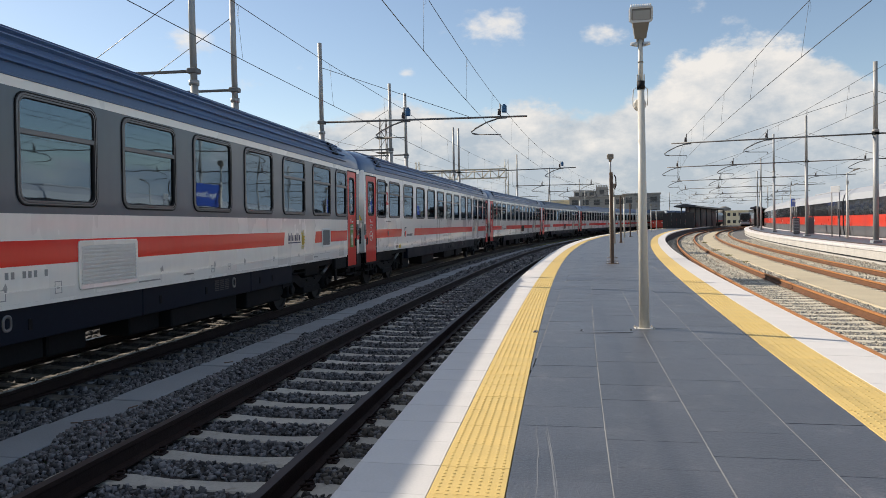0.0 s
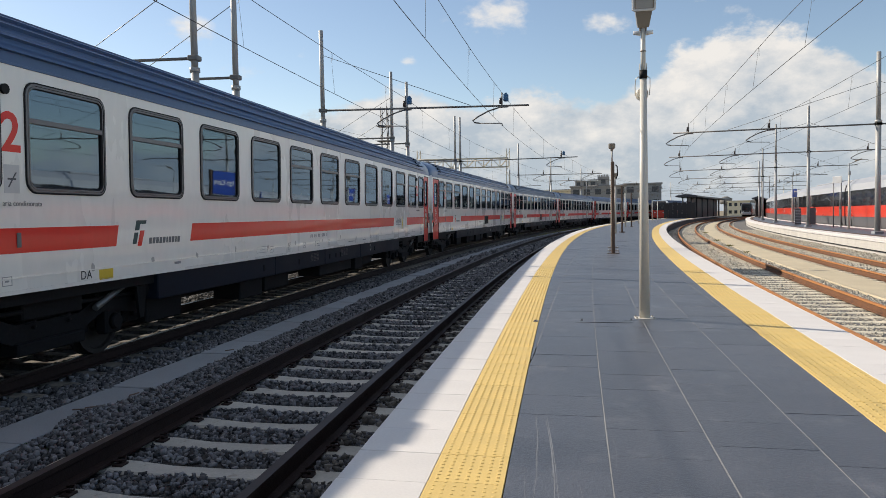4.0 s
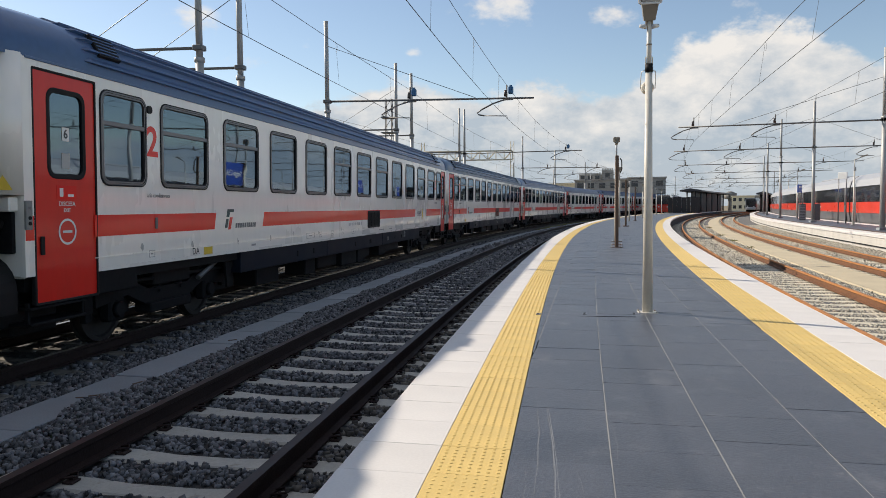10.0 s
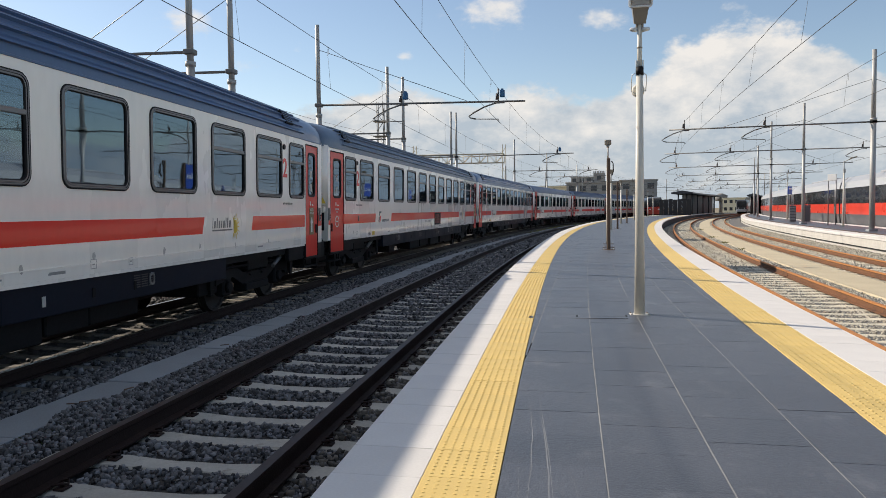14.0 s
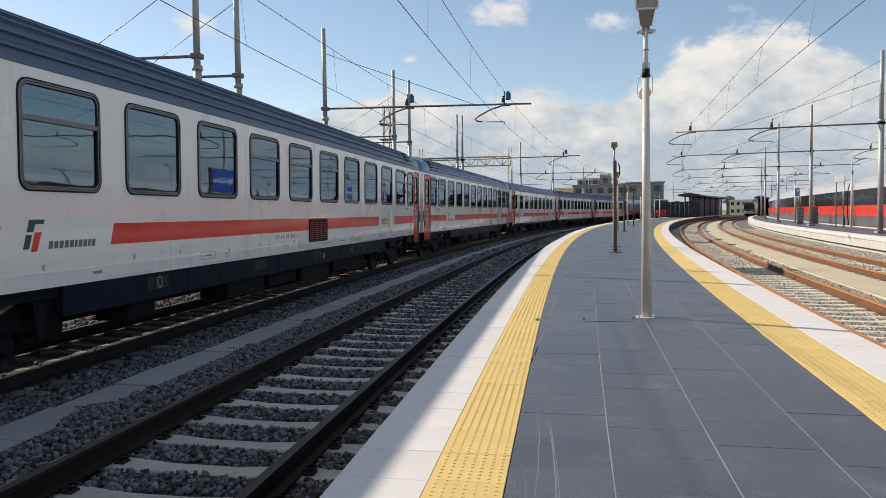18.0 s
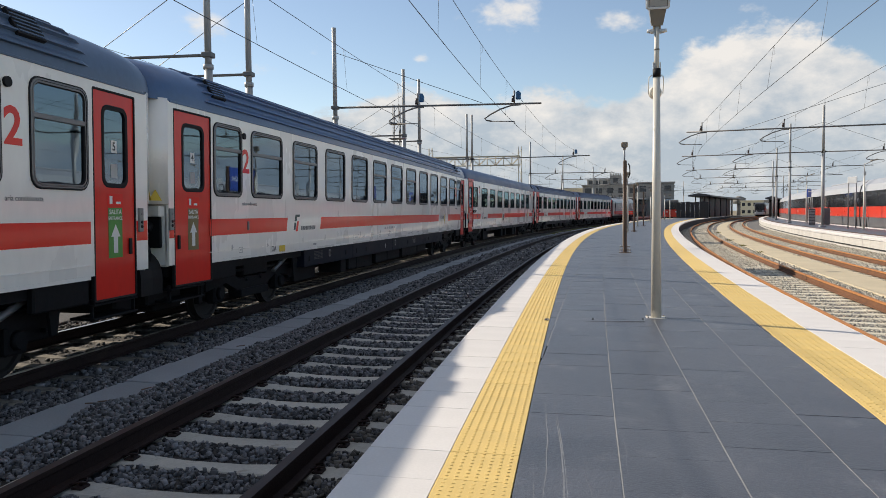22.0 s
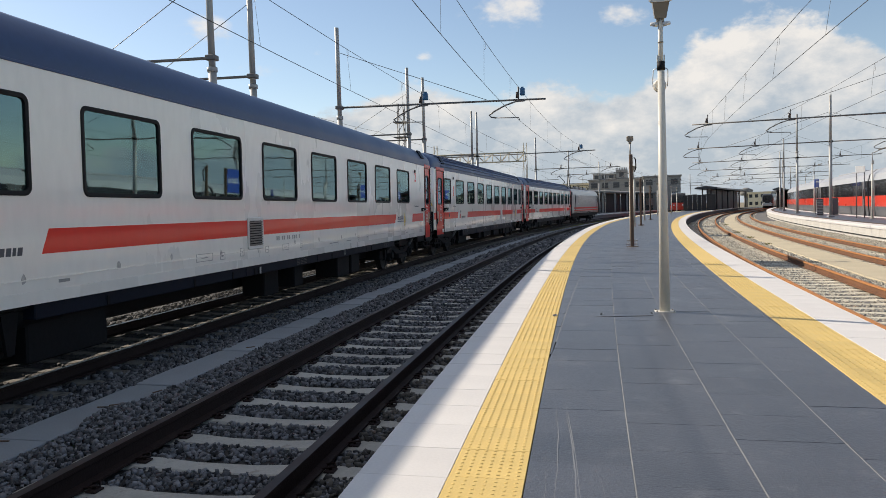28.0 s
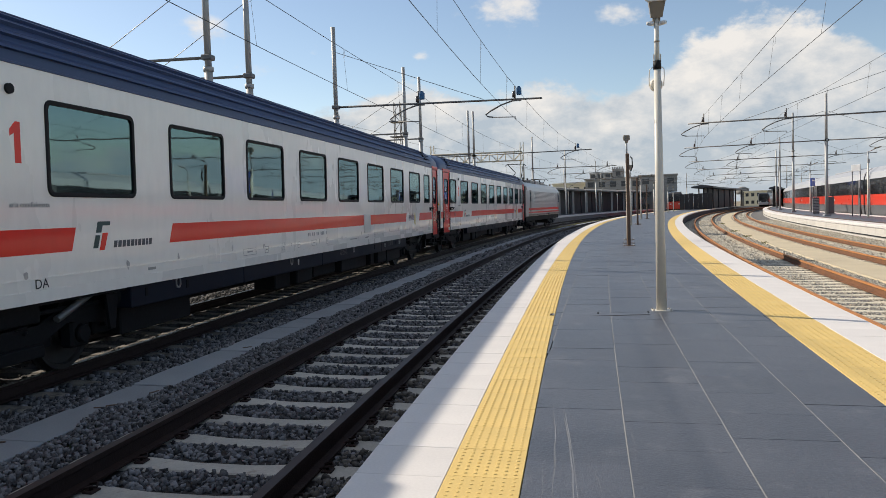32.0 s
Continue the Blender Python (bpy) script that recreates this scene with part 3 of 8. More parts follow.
# ---- the passenger train ----
HALF_W, CENTRE = 1.41, 12.81     # half the body width; the middle of a carriage counted from its first door
END_A, END_B = -0.07, 25.71      # body ends, in the same count
SIDE_Z0, SIDE_Z1 = 0.90, 3.30
ROOF = [(1.41, 3.30), (1.405, 3.42), (1.37, 3.565), (1.285, 3.71), (1.125, 3.84), (0.87, 3.945), (0.51, 4.005), (0.0, 4.03)]
cache = {}


def shared(key, maker, name, mats, parent, m=None, label=""):
    """A part on a mesh that is made once and used again."""
    if key not in cache:
        cache[key] = part(name, maker(), mats, parent, label)
        ob = cache[key]
    else:
        ob = again(name, cache[key], parent, label=label)
    if m is not None:
        ob.matrix_basis = m
    return ob


def rounded(u0, u1, z0, z1, r, n=4):
    pts = []
    for cu, cz, a in ((u1 - r, z1 - r, 0), (u0 + r, z1 - r, 90), (u0 + r, z0 + r, 180), (u1 - r, z0 + r, 270)):
        for k in range(n + 1):
            b = radians(a + 90 * k / n)
            pts.append((cu + r * math.cos(b), cz + r * math.sin(b)))
    return pts


def ring(u0, u1, z0, z1, r, wide, deep):
    """A frame with rounded corners in the y-z plane; its face looks to +x, its back lies at x = -deep."""
    bm = bmesh.new()
    outer, inner = rounded(u0, u1, z0, z1, r), rounded(u0 + wide, u1 - wide, z0 + wide, z1 - wide, max(0.02, r - wide * 0.7))
    lip = rounded(u0 + 0.012, u1 - 0.012, z0 + 0.012, z1 - 0.012, max(0.02, r - 0.01))
    loops = [[bm.verts.new((x, y, z)) for y, z in pts] for x, pts in ((-deep, outer), (-0.006, outer), (0.0, lip), (-0.004, inner), (-deep, inner))]
    n = len(outer)
    for a, b in zip(loops, loops[1:]):
        for k in range(n):
            bm.faces.new((a[k], a[(k + 1) % n], b[(k + 1) % n], b[k]))
    bmesh.ops.recalc_face_normals(bm, faces=bm.faces)
    return bm


def window_ring(u0, u1, z0, z1, r):
    """Carriage window frame: black outer seal, grey metal band with a groove, black inner seal. Materials 0 rubber, 1 metal."""
    bm = bmesh.new()
    rows = [(-0.05, 0.0, 0), (-0.004, 0.0, 0), (0.0, 0.008, 0), (-0.002, 0.016, 1), (0.004, 0.022, 1), (0.004, 0.036, 0), (-0.006, 0.040, 1), (-0.006, 0.046, 1), (0.001, 0.050, 1), (0.001, 0.064, 0), (-0.014, 0.078, 0), (-0.05, 0.078, 0)]
    loops = [[bm.verts.new((x, y, z)) for y, z in rounded(u0 + d, u1 - d, z0 + d, z1 - d, max(0.035, r - d * 0.8))] for x, d, _ in rows]
    n = len(loops[0])
    for i, (a, b) in enumerate(zip(loops, loops[1:])):
        for k in range(n):
            bm.faces.new((a[k], a[(k + 1) % n], b[(k + 1) % n], b[k])).material_index = rows[i][2]
    bmesh.ops.recalc_face_normals(bm, faces=bm.faces)
    return bm


def plate(outline, x0, x1):
    """A flat plate in the y-z plane between two x."""
    bm = bmesh.new()
    a, b = [bm.verts.new((x0, y, z)) for y, z in outline], [bm.verts.new((x1, y, z)) for y, z in outline]
    bm.faces.new(a)
    bm.faces.new(b[::-1])
    n = len(outline)
    for k in range(n):
        bm.faces.new((a[k], b[k], b[(k + 1) % n], a[(k + 1) % n]))
    bmesh.ops.recalc_face_normals(bm, faces=bm.faces)
    return bm


def quad(y0, y1, z0, z1, slant=0.0):
    return [(y0, z0), (y1, z0), (y1 + slant, z1), (y0 + slant, z1)]


def side_wall(openings, band=None):
    """Outer skin with its openings cut through, 6 cm thick; band: (z0, z1) painted in the second material."""
    us = sorted({END_A, END_B, *[o[0] for o in openings], *[o[1] for o in openings]})
    zs = sorted({SIDE_Z0, SIDE_Z1, *[o[2] for o in openings], *[o[3] for o in openings], *(band or ())})
    bm = bmesh.new()
    verts = {}

    def v(x, u, z):
        key = (x, round(u, 3), round(z, 3))
        if key not in verts:
            verts[key] = bm.verts.new((x, u - CENTRE, z))
        return verts[key]

    def solid(i, j):
        if not (0 <= i < len(us) - 1 and 0 <= j < len(zs) - 1):
            return False
        u, z = (us[i] + us[i + 1]) / 2, (zs[j] + zs[j + 1]) / 2
        return not any(o[0] < u < o[1] and o[2] < z < o[3] for o in openings)

    for i in range(len(us) - 1):
        for j in range(len(zs) - 1):
            if not solid(i, j):
                continue
            a, b, c, d = us[i], us[i + 1], zs[j], zs[j + 1]
            mat = 1 if band and band[0] < (c + d) / 2 < band[1] else 0
            bm.faces.new((v(0, a, c), v(0, b, c), v(0, b, d), v(0, a, d))).material_index = mat
            bm.faces.new((v(-0.06, a, d), v(-0.06, b, d), v(-0.06, b, c), v(-0.06, a, c))).material_index = mat
            for (p, q_, r, s), open_ in (((a, c, b, c), not solid(i, j - 1)), ((b, c, b, d), not solid(i + 1, j)), ((b, d, a, d), not solid(i, j + 1)), ((a, d, a, c), not solid(i - 1, j))):
                if open_:
                    bm.faces.new((v(0, p, q_), v(-0.06, p, q_), v(-0.06, r, s), v(0, r, s))).material_index = mat
    bmesh.ops.recalc_face_normals(bm, faces=bm.faces)
    return bm


def roof_shell(u0, u1):
    """Shell that is drawn in and lowered over the last half metre at each end."""
    bm = bmesh.new()
    prof = ROOF + [(-x, z) for x, z in ROOF[-2::-1]]
    rows = []
    for u, fx, fz in ((u0, 0.90, 0.76), (u0 + 0.07, 0.945, 0.87), (u0 + 0.20, 0.972, 0.935), (u0 + 0.5, 0.988, 0.97), (u0 + 1.05, 1.0, 1.0), (u1 - 1.05, 1.0, 1.0), (u1 - 0.5, 0.988, 0.97), (u1 - 0.20, 0.972, 0.935), (u1 - 0.07, 0.945, 0.87), (u1, 0.90, 0.76)):
        rows.append([bm.verts.new((x * fx, u - CENTRE, 3.30 + (z - 3.30) * fz)) for x, z in prof])
    for a, b in zip(rows, rows[1:]):
        for k in range(len(prof) - 1):
            f = bm.faces.new((a[k], b[k], b[k + 1], a[k + 1]))
            f.smooth = True
    bm.faces.new(rows[0])
    bm.faces.new(rows[-1][::-1])
    bmesh.ops.recalc_face_normals(bm, faces=bm.faces)
    return bm


def roof_point(f):
    """A place on the roof's outline, f from 0 (eaves) to 1 (crown), and its outward direction."""
    k = f * (len(ROOF) - 1)
    i = min(int(k), len(ROOF) - 2)
    a, b = Vector((*ROOF[i], 0)), Vector((*ROOF[i + 1], 0))
    p, way = a.lerp(b, k - i), (b - a).normalized()
    return (p.x, p.y), (way.y, -way.x)


def roof_rib(f, sign):
    (x, z), (nx, nz) = roof_point(f)
    bm = bmesh.new()
    tx, tz = -nz, nx
    pts = [(x + tx * a + nx * h, z + tz * a + nz * h) for a, h in ((-0.016, -0.01), (-0.016, 0.042), (0.006, 0.042), (0.085, -0.01))]
    rows = []
    for u, s in ((0.98, 0.1), (1.10, 1.0), (24.32, 1.0), (24.46, 0.1)):
        rows.append([bm.verts.new((sign * (x + (px - x) * s), u - CENTRE, z + (pz - z) * s)) for px, pz in pts])
    for a, b in zip(rows, rows[1:]):
        for k in range(4):
            bm.faces.new((a[k], a[(k + 1) % 4], b[(k + 1) % 4], b[k]))
    bm.faces.new(rows[0])
    bm.faces.new(rows[-1])
    bmesh.ops.recalc_face_normals(bm, faces=bm.faces)
    return bm


def wheel_pair():
    bm = bmesh.new()
    for side in (-1, 1):
        x = side * 0.7535
        n = 24
        prof = [(x - side * 0.075, 0.488), (x - side * 0.045, 0.488), (x - side * 0.04, 0.462), (x + side * 0.065, 0.456), (x + side * 0.065, 0.40), (x + side * 0.03, 0.38), (x + side * 0.02, 0.16), (x + side * 0.09, 0.13), (x + side * 0.09, 0.0)]
        rings = [[bm.verts.new((px, r * math.cos(2 * math.pi * k / n), r * math.sin(2 * math.pi * k / n))) for k in range(n)] for px, r in prof[:-1]]
        tip = bm.verts.new((prof[-1][0], 0, 0))
        for a, b in zip(rings, rings[1:]):
            for k in range(n):
                bm.faces.new((a[k], a[(k + 1) % n], b[(k + 1) % n], b[k]))
        for k in range(n):
            bm.faces.new((rings[-1][k], rings[-1][(k + 1) % n], tip))
        # paint marks on the hub face show the turning
        add_box(bm, (x + side * 0.064, -0.03, 0.40) if side > 0 else (x - 0.069, -0.03, 0.40), (x + 0.069, 0.03, 0.45) if side > 0 else (x - 0.064, 0.03, 0.45))
    add_tube(bm, (-0.70, 0, 0), (0.70, 0, 0), 0.085, n=12)
    bmesh.ops.recalc_face_normals(bm, faces=bm.faces)
    return bm


def side_frame():
    """Cranked side beam with its spring seats, at x = 0."""
    bm = bmesh.new()
    pts = [(-1.75, 0.52), (-1.05, 0.62), (-0.55, 0.42), (0.55, 0.42), (1.05, 0.62), (1.75, 0.52)]
    rows = [[bm.verts.new((sx * 0.09, y, z + dz)) for sx, dz in ((-1, 0), (1, 0), (1, 0.24), (-1, 0.24))] for y, z in pts]
    for p, q in zip(rows, rows[1:]):
        for k in range(4):
            bm.faces.new((p[k], p[(k + 1) % 4], q[(k + 1) % 4], q[k]))
    bm.faces.new(rows[0])
    bm.faces.new(rows[-1][::-1])
    bmesh.ops.recalc_face_normals(bm, faces=bm.faces)
    return bm


def coil(x, y, z0, z1, r):
    bm = bmesh.new()
    turns, n = 5, 40
    add_path(bm, [(x + r * math.cos(2 * math.pi * turns * k / n), y + r * math.sin(2 * math.pi * turns * k / n), z0 + (z1 - z0) * k / n) for k in range(n + 1)], 0.02, 5)
    return bm


def make_bogie(car, y):
    """A bogie as a part of its carriage; the wheel pairs turn."""
    ob = shared("bogie", lambda: box((-0.98, -0.35, 0.50), (0.98, 0.35, 0.78), 0.02), "bogie", M_UNDER, car, pose(0, y, -SINK))
    for a in (-1.86, 1.86):
        shared("headstock", lambda: box((-1.05, -0.09, 0.46), (1.05, 0.09, 0.74), 0.01), "headstock", M_UNDER, ob, pose(0, a, 0))
    for a in (-0.86, 0.86):
        shared("brake_beam", lambda: box((-0.9, -0.10, 0.34), (0.9, 0.10, 0.66), 0.01), "brake_beam", M_UNDER, ob, pose(0, a, 0))
    for side in (-1, 1):
        shared("side_frame", side_frame, "side_frame", M_UNDER, ob, pose(side * 0.98, 0, 0))
        shared("spring_plank", lambda: box((-0.14, -0.58, 0.30), (0.14, 0.58, 0.45), 0.02), "spring_plank", M_UNDER, ob, pose(side * 1.0, 0, 0))
        shared("spring_seat", lambda: box((-0.12, -0.52, 0.70), (0.12, 0.52, 0.92), 0.02), "spring_seat", M_UNDER, ob, pose(side * 1.03, 0, 0))
        for a in (-1.28, 1.28):
            shared("axle_guard", lambda: box((-0.13, -0.34, 0.60), (0.13, 0.34, 0.88), 0.02), "axle_guard", M_UNDER, ob, pose(side * 0.92, a, 0))
    pairs = []
    for a in (-1.28, 1.28):
        pairs.append((shared("wheels", wheel_pair, "wheelset", M_WHEEL, ob, pose(0, a, 0.456)), a))
        for side in (-1, 1):
            def axle_box(side=side):
                bm = box((-0.09, -0.17, -0.17), (0.09, 0.17, 0.17), 0.03)
                add_tube(bm, (0.09 * side, 0, 0), (0.15 * side, 0, 0), 0.12, 0.10, 12)
                return bm
            shared(("axlebox", side), axle_box, "axle_box", M_UNDER, ob, pose(side * 0.98, a, 0.456))
    for side in (-1, 1):
        for a in (-0.30, 0.30):
            shared(("coil", side, a), lambda: coil(side * 0.98, a, 0.60, 0.95, 0.12), "coil_spring", M_UNDER, ob)
        shared(("damper", side), lambda: tube((side * 1.16, 0.75, 0.70), (side * 1.16, 1.35, 0.93), 0.045, n=8), "damper", M_FRAME, ob, label="slanted grey damper")
        shared(("brake", side), lambda: box((side * 0.98 - 0.05, -1.28 - 0.62, 0.34), (side * 0.98 + 0.05, -1.28 - 0.5, 0.66), 0.01), "brake_block", M_UNDER, ob)
        shared(("bracket", side), lambda: plate([(1.55, 0.9), (1.80, 0.9), (1.72, 0.45), (1.62, 0.45)], side * 1.20, side * 1.24), "bracket", M_UNDER, ob)
    return [p for p in pairs]


def make_door(car, u, wide, sign, top, low, pane_z, notice, mirror, framed=False, number=""):
    """A red entrance door with its pane, gasket, handle and notices; u is its left edge."""
    y0 = u - CENTRE
    x = sign * (HALF_W - 0.012)
    w0, w1 = y0 + wide * 0.24, y0 + wide * 0.80

    def leaf():
        bm = bmesh.new()
        ys, zs = [y0 + 0.012, w0, w1, y0 + wide - 0.012], [low + 0.012, pane_z[0], pane_z[1], top - 0.012]
        for i in range(3):
            for j in range(3):
                if (i, j) != (1, 1):
                    vs = add_box(bm, (-0.04, ys[i], zs[j]), (0.0, ys[i + 1], zs[j + 1]))
        bmesh.ops.remove_doubles(bm, verts=bm.verts, dist=0.0005)
        return bm

    door = part("door", leaf(), M_DOOR, car, "red folding entrance door")
    door.matrix_basis = pose(x, 0, 0) if sign > 0 else pose(x, 0, 0) @ Matrix.Diagonal((-1, 1, 1, 1))
    part("gasket", ring(w0 - 0.035, w1 + 0.035, pane_z[0] - 0.035, pane_z[1] + 0.035, 0.13, 0.055, 0.03), M_RUBBER, door).matrix_basis = pose(0.008, 0, 0)
    part("pane", box((-0.024, w0 - 0.005, pane_z[0] - 0.005), (-0.018, w1 + 0.005, pane_z[1] + 0.005)), M_GLASS, door)
    part("jamb", ring(y0 - 0.02, y0 + wide + 0.02, low - 0.02, top + 0.02, 0.03, 0.032, 0.05), M_RUBBER, door).matrix_basis = pose(0.016, 0, 0)
    hy = y0 + wide * (0.86 if not mirror else 0.10)
    part("handle", box((0.0, hy - 0.03, 1.13), (0.025, hy + 0.03, 1.34), 0.006), M_RUBBER, door)
    if framed:
        part("header_panel", box((-0.01, y0 - 0.03, top + 0.0), (0.03, y0 + wide + 0.03, top + 0.13), 0.008), M_DOOR, door, "red riveted header over the door")
        for k in range(6):
            part("rivet", tube((0.028, y0 + wide * (k + 0.5) / 6, top + 0.035), (0.036, y0 + wide * (k + 0.5) / 6, top + 0.035), 0.014, n=6), M_RUBBER, door)
        for yy in (y0 - 0.045, y0 + wide + 0.012):
            post = part("hinge_post", box((0.0, yy, low), (0.03, yy + 0.033, top), 0.005), M_RUBBER, door, "black hinge post")
            for k in range(7):
                part("hinge", tube((0.03, yy + 0.016, low + 0.2 + k * (top - low - 0.4) / 6), (0.042, yy + 0.016, low + 0.2 + k * (top - low - 0.4) / 6), 0.018, n=6), M_INK, post)
        part("pane_bar", box((-0.02, w0, 2.40), (0.012, w1, 2.45), 0.004), M_RUBBER, door)
        ry = y0 + wide * (0.13 if mirror else 0.70)
        grip = part("handle_recess", ring(ry, ry + 0.17, 1.20, 1.62, 0.02, 0.025, 0.03), M_LOCKPALE, door, "pale recessed handle plate")
        grip.matrix_basis = pose(0.014, 0, 0)
        part("recess_back", box((-0.012, ry + 0.02, 1.22), (-0.008, ry + 0.15, 1.60)), M_UNDER, grip)
        part("grip_bar", box((-0.008, ry + 0.07, 1.25), (0.004, ry + 0.10, 1.57), 0.004), M_LOCKPALE, grip)
        part("sill_plate", box((-0.02, y0 - 0.03, low - 0.10), (0.05, y0 + wide + 0.03, low - 0.02), 0.01), M_UNDER, door)
    wc = (w0 + w1) / 2
    part("window_sticker", box((-0.016, wc - 0.06, 2.44), (-0.014, wc + 0.06, 2.60)), M_SIGNWHITE, door, "white coach number sticker")
    part("window_notice", box((-0.016, wc - 0.07, 2.12), (-0.014, wc + 0.07, 2.30)), M_MARK, door, "pale notice behind the door pane")
    if sign < 0:
        return
    cy = y0 + wide * (0.50 if not framed else (0.62 if mirror else 0.42))
    part("notice", box((0.001, cy - 0.17, 1.76), (0.003, cy + 0.17, 1.92)), M_RED, door, "small red and white safety notice")
    part("pictogram", box((0.003, cy - 0.12, 1.79), (0.005, cy - 0.06, 1.89)), M_SIGNWHITE, door)
    part("pictogram", box((0.003, cy + 0.02, 1.79), (0.005, cy + 0.12, 1.82)), M_SIGNWHITE, door)
    face = pose(0.006, 0, 0) @ Matrix(((0, 0, 1, 0), (1, 0, 0, 0), (0, 1, 0, 0), (0, 0, 0, 1)))
    words("coach_number", number, 0.15, pose(-0.0195, 0, 0) @ face @ pose(wc, 2.52, 0), M_BLACK, door, bold=0.002)
    if notice in ("green", "olive"):
        part("entrance_sign", box((0.001, cy - 0.15, 1.10), (0.004, cy + 0.15, 1.74)), M_SIGNGREEN if notice == "green" else M_SIGNOLIVE, door, "entrance sign with an upward arrow")
        words("sign_lettering", "SALITA", 0.085, face @ pose(cy, 1.685, 0), M_SIGNWHITE, door, bold=0.001)
        words("sign_lettering", "ENTRANCE", 0.06, face @ pose(cy, 1.605, 0), M_SIGNWHITE, door, bold=0.001)
        part("arrow", plate([(cy - 0.045, 1.16), (cy + 0.045, 1.16), (cy + 0.045, 1.37), (cy + 0.10, 1.37), (cy, 1.53), (cy - 0.10, 1.37), (cy - 0.045, 1.37)], 0.005, 0.007), M_SIGNWHITE, door)
    else:
        words("sign_lettering", "DISCESA", 0.075, face @ pose(cy, 1.705, 0), M_SIGNWHITE, door, bold=0.001)
        words("sign_lettering", "EXIT", 0.06, face @ pose(cy, 1.63, 0), M_SIGNWHITE, door, bold=0.001)
        bm = bmesh.new()
        ra, rb = [], []
        for k in range(24):
            a = 2 * math.pi * k / 24
            ra.append(bm.verts.new((0.005, cy + 0.155 * math.cos(a), 1.38 + 0.155 * math.sin(a))))
            rb.append(bm.verts.new((0.005, cy + 0.128 * math.cos(a), 1.38 + 0.128 * math.sin(a))))
        for k in range(24):
            bm.faces.new((ra[k], ra[(k + 1) % 24], rb[(k + 1) % 24], rb[k]))
        part("no_entry_ring", bm, M_SIGNWHITE, door)
        part("no_entry_bar", box((0.003, cy - 0.08, 1.365), (0.006, cy + 0.08, 1.395)), M_SIGNWHITE, door)


def make_window(car, kind, u0, wide, z0, z1, transom, glass, sign, label=""):
    """Frame with rounded corners, pane(s) and, where it opens, a transom bar."""
    m = pose(sign * HALF_W, u0 - CENTRE, 0) if sign > 0 else pose(-HALF_W, u0 - CENTRE, 0) @ Matrix.Diagonal((-1, 1, 1, 1))
    frame_mat = M_RUBBER if kind == "teal" else M_FRAME
    fr = shared(("frame", kind, wide, z0, z1), lambda: window_ring(-0.03, wide + 0.03, z0 - 0.03, z1 + 0.03, 0.15) if kind != "teal" else ring(0.0, wide, z0, z1, 0.10, 0.05, 0.05), "window", [M_RUBBER] if kind == "teal" else [M_RUBBER, M_FRAME], car, m @ pose(0.016, 0, 0))
    if transom:
        zt = z0 + (z1 - z0) * 0.66
        shared(("lower", kind, wide), lambda: box((-0.036, 0.03, z0 + 0.03), (-0.03, wide - 0.03, zt - 0.02)), "lower_pane", glass, fr)
        shared(("upper", kind, wide), lambda: box((-0.022, 0.03, zt + 0.02), (-0.016, wide - 0.03, z1 - 0.03)), "upper_pane", glass, fr)
        shared(("bar", kind, wide), lambda: box((-0.04, 0.03, zt - 0.03), (-0.002, wide - 0.03, zt + 0.03), 0.006), "transom", frame_mat, fr)
    else:
        shared(("pane", kind, wide), lambda: box((-0.03, 0.03, z0 + 0.03), (-0.024, wide - 0.03, z1 - 0.03)), "pane", glass, fr)
    return fr


def louvre(car, u0, u1, z0, z1, frame_mat, slat_mat, label, cross=False):
    y0, y1 = u0 - CENTRE, u1 - CENTRE
    g = part("grille", ring(y0, y1, z0, z1, 0.05, 0.06, 0.02), frame_mat, car, label)
    g.matrix_basis = pose(HALF_W + 0.022, 0, 0)
    part("backing", box((-0.018, y0 + 0.03, z0 + 0.03), (-0.014, y1 - 0.03, z1 - 0.03)), M_UNDER if slat_mat is not M_ALU else M_ALU, g)
    n = max(4, int((z1 - z0) / 0.055))
    for k in range(n):
        z = z0 + 0.06 + (z1 - z0 - 0.12) * (k + 0.5) / n
        vs = bmesh.new()
        add_box(vs, (-0.012, y0 + 0.05, z - 0.016), (0.004, y1 - 0.05, z + 0.008), m=None)
        part("slat", vs, slat_mat, g)
    if cross:
        for k in range(1, 4):
            y = y0 + (y1 - y0) * k / 4
            part("mullion", box((0.0, y - 0.012, z0 + 0.05), (0.008, y + 0.012, z1 - 0.05)), frame_mat, g)


def emblem(car, u, z, fresh):
    """Operator's emblem and name as plain shapes."""
    x = HALF_W + 0.003
    y = u - CENTRE
    def shape(pts):
        return plate([(y + p, z + q) for p, q in pts], x - 0.002, x)
    g = part("emblem", shape([(0.04, 0.01), (0.13, 0.01), (0.18, 0.165), (0.09, 0.165)]), M_GREEN, car, "plain two-coloured emblem")
    part("emblem_stroke", shape([(0.10, 0.195), (0.20, 0.195), (0.23, 0.28), (0.365, 0.28), (0.38, 0.33), (0.14, 0.33)]), M_GREEN, g)
    part("emblem_stroke", shape([(0.155, -0.02), (0.25, -0.02), (0.33, 0.19), (0.225, 0.19)]), M_RED, g)
    at = y + 0.43
    for k in range(10):
        w = 0.045 if k in (5, 8) else 0.066
        part("name_bar", plate(quad(at, at + w, z, z + 0.085, 0.015), x - 0.002, x), M_FADED if fresh else M_INK, g)
        at += w + 0.022


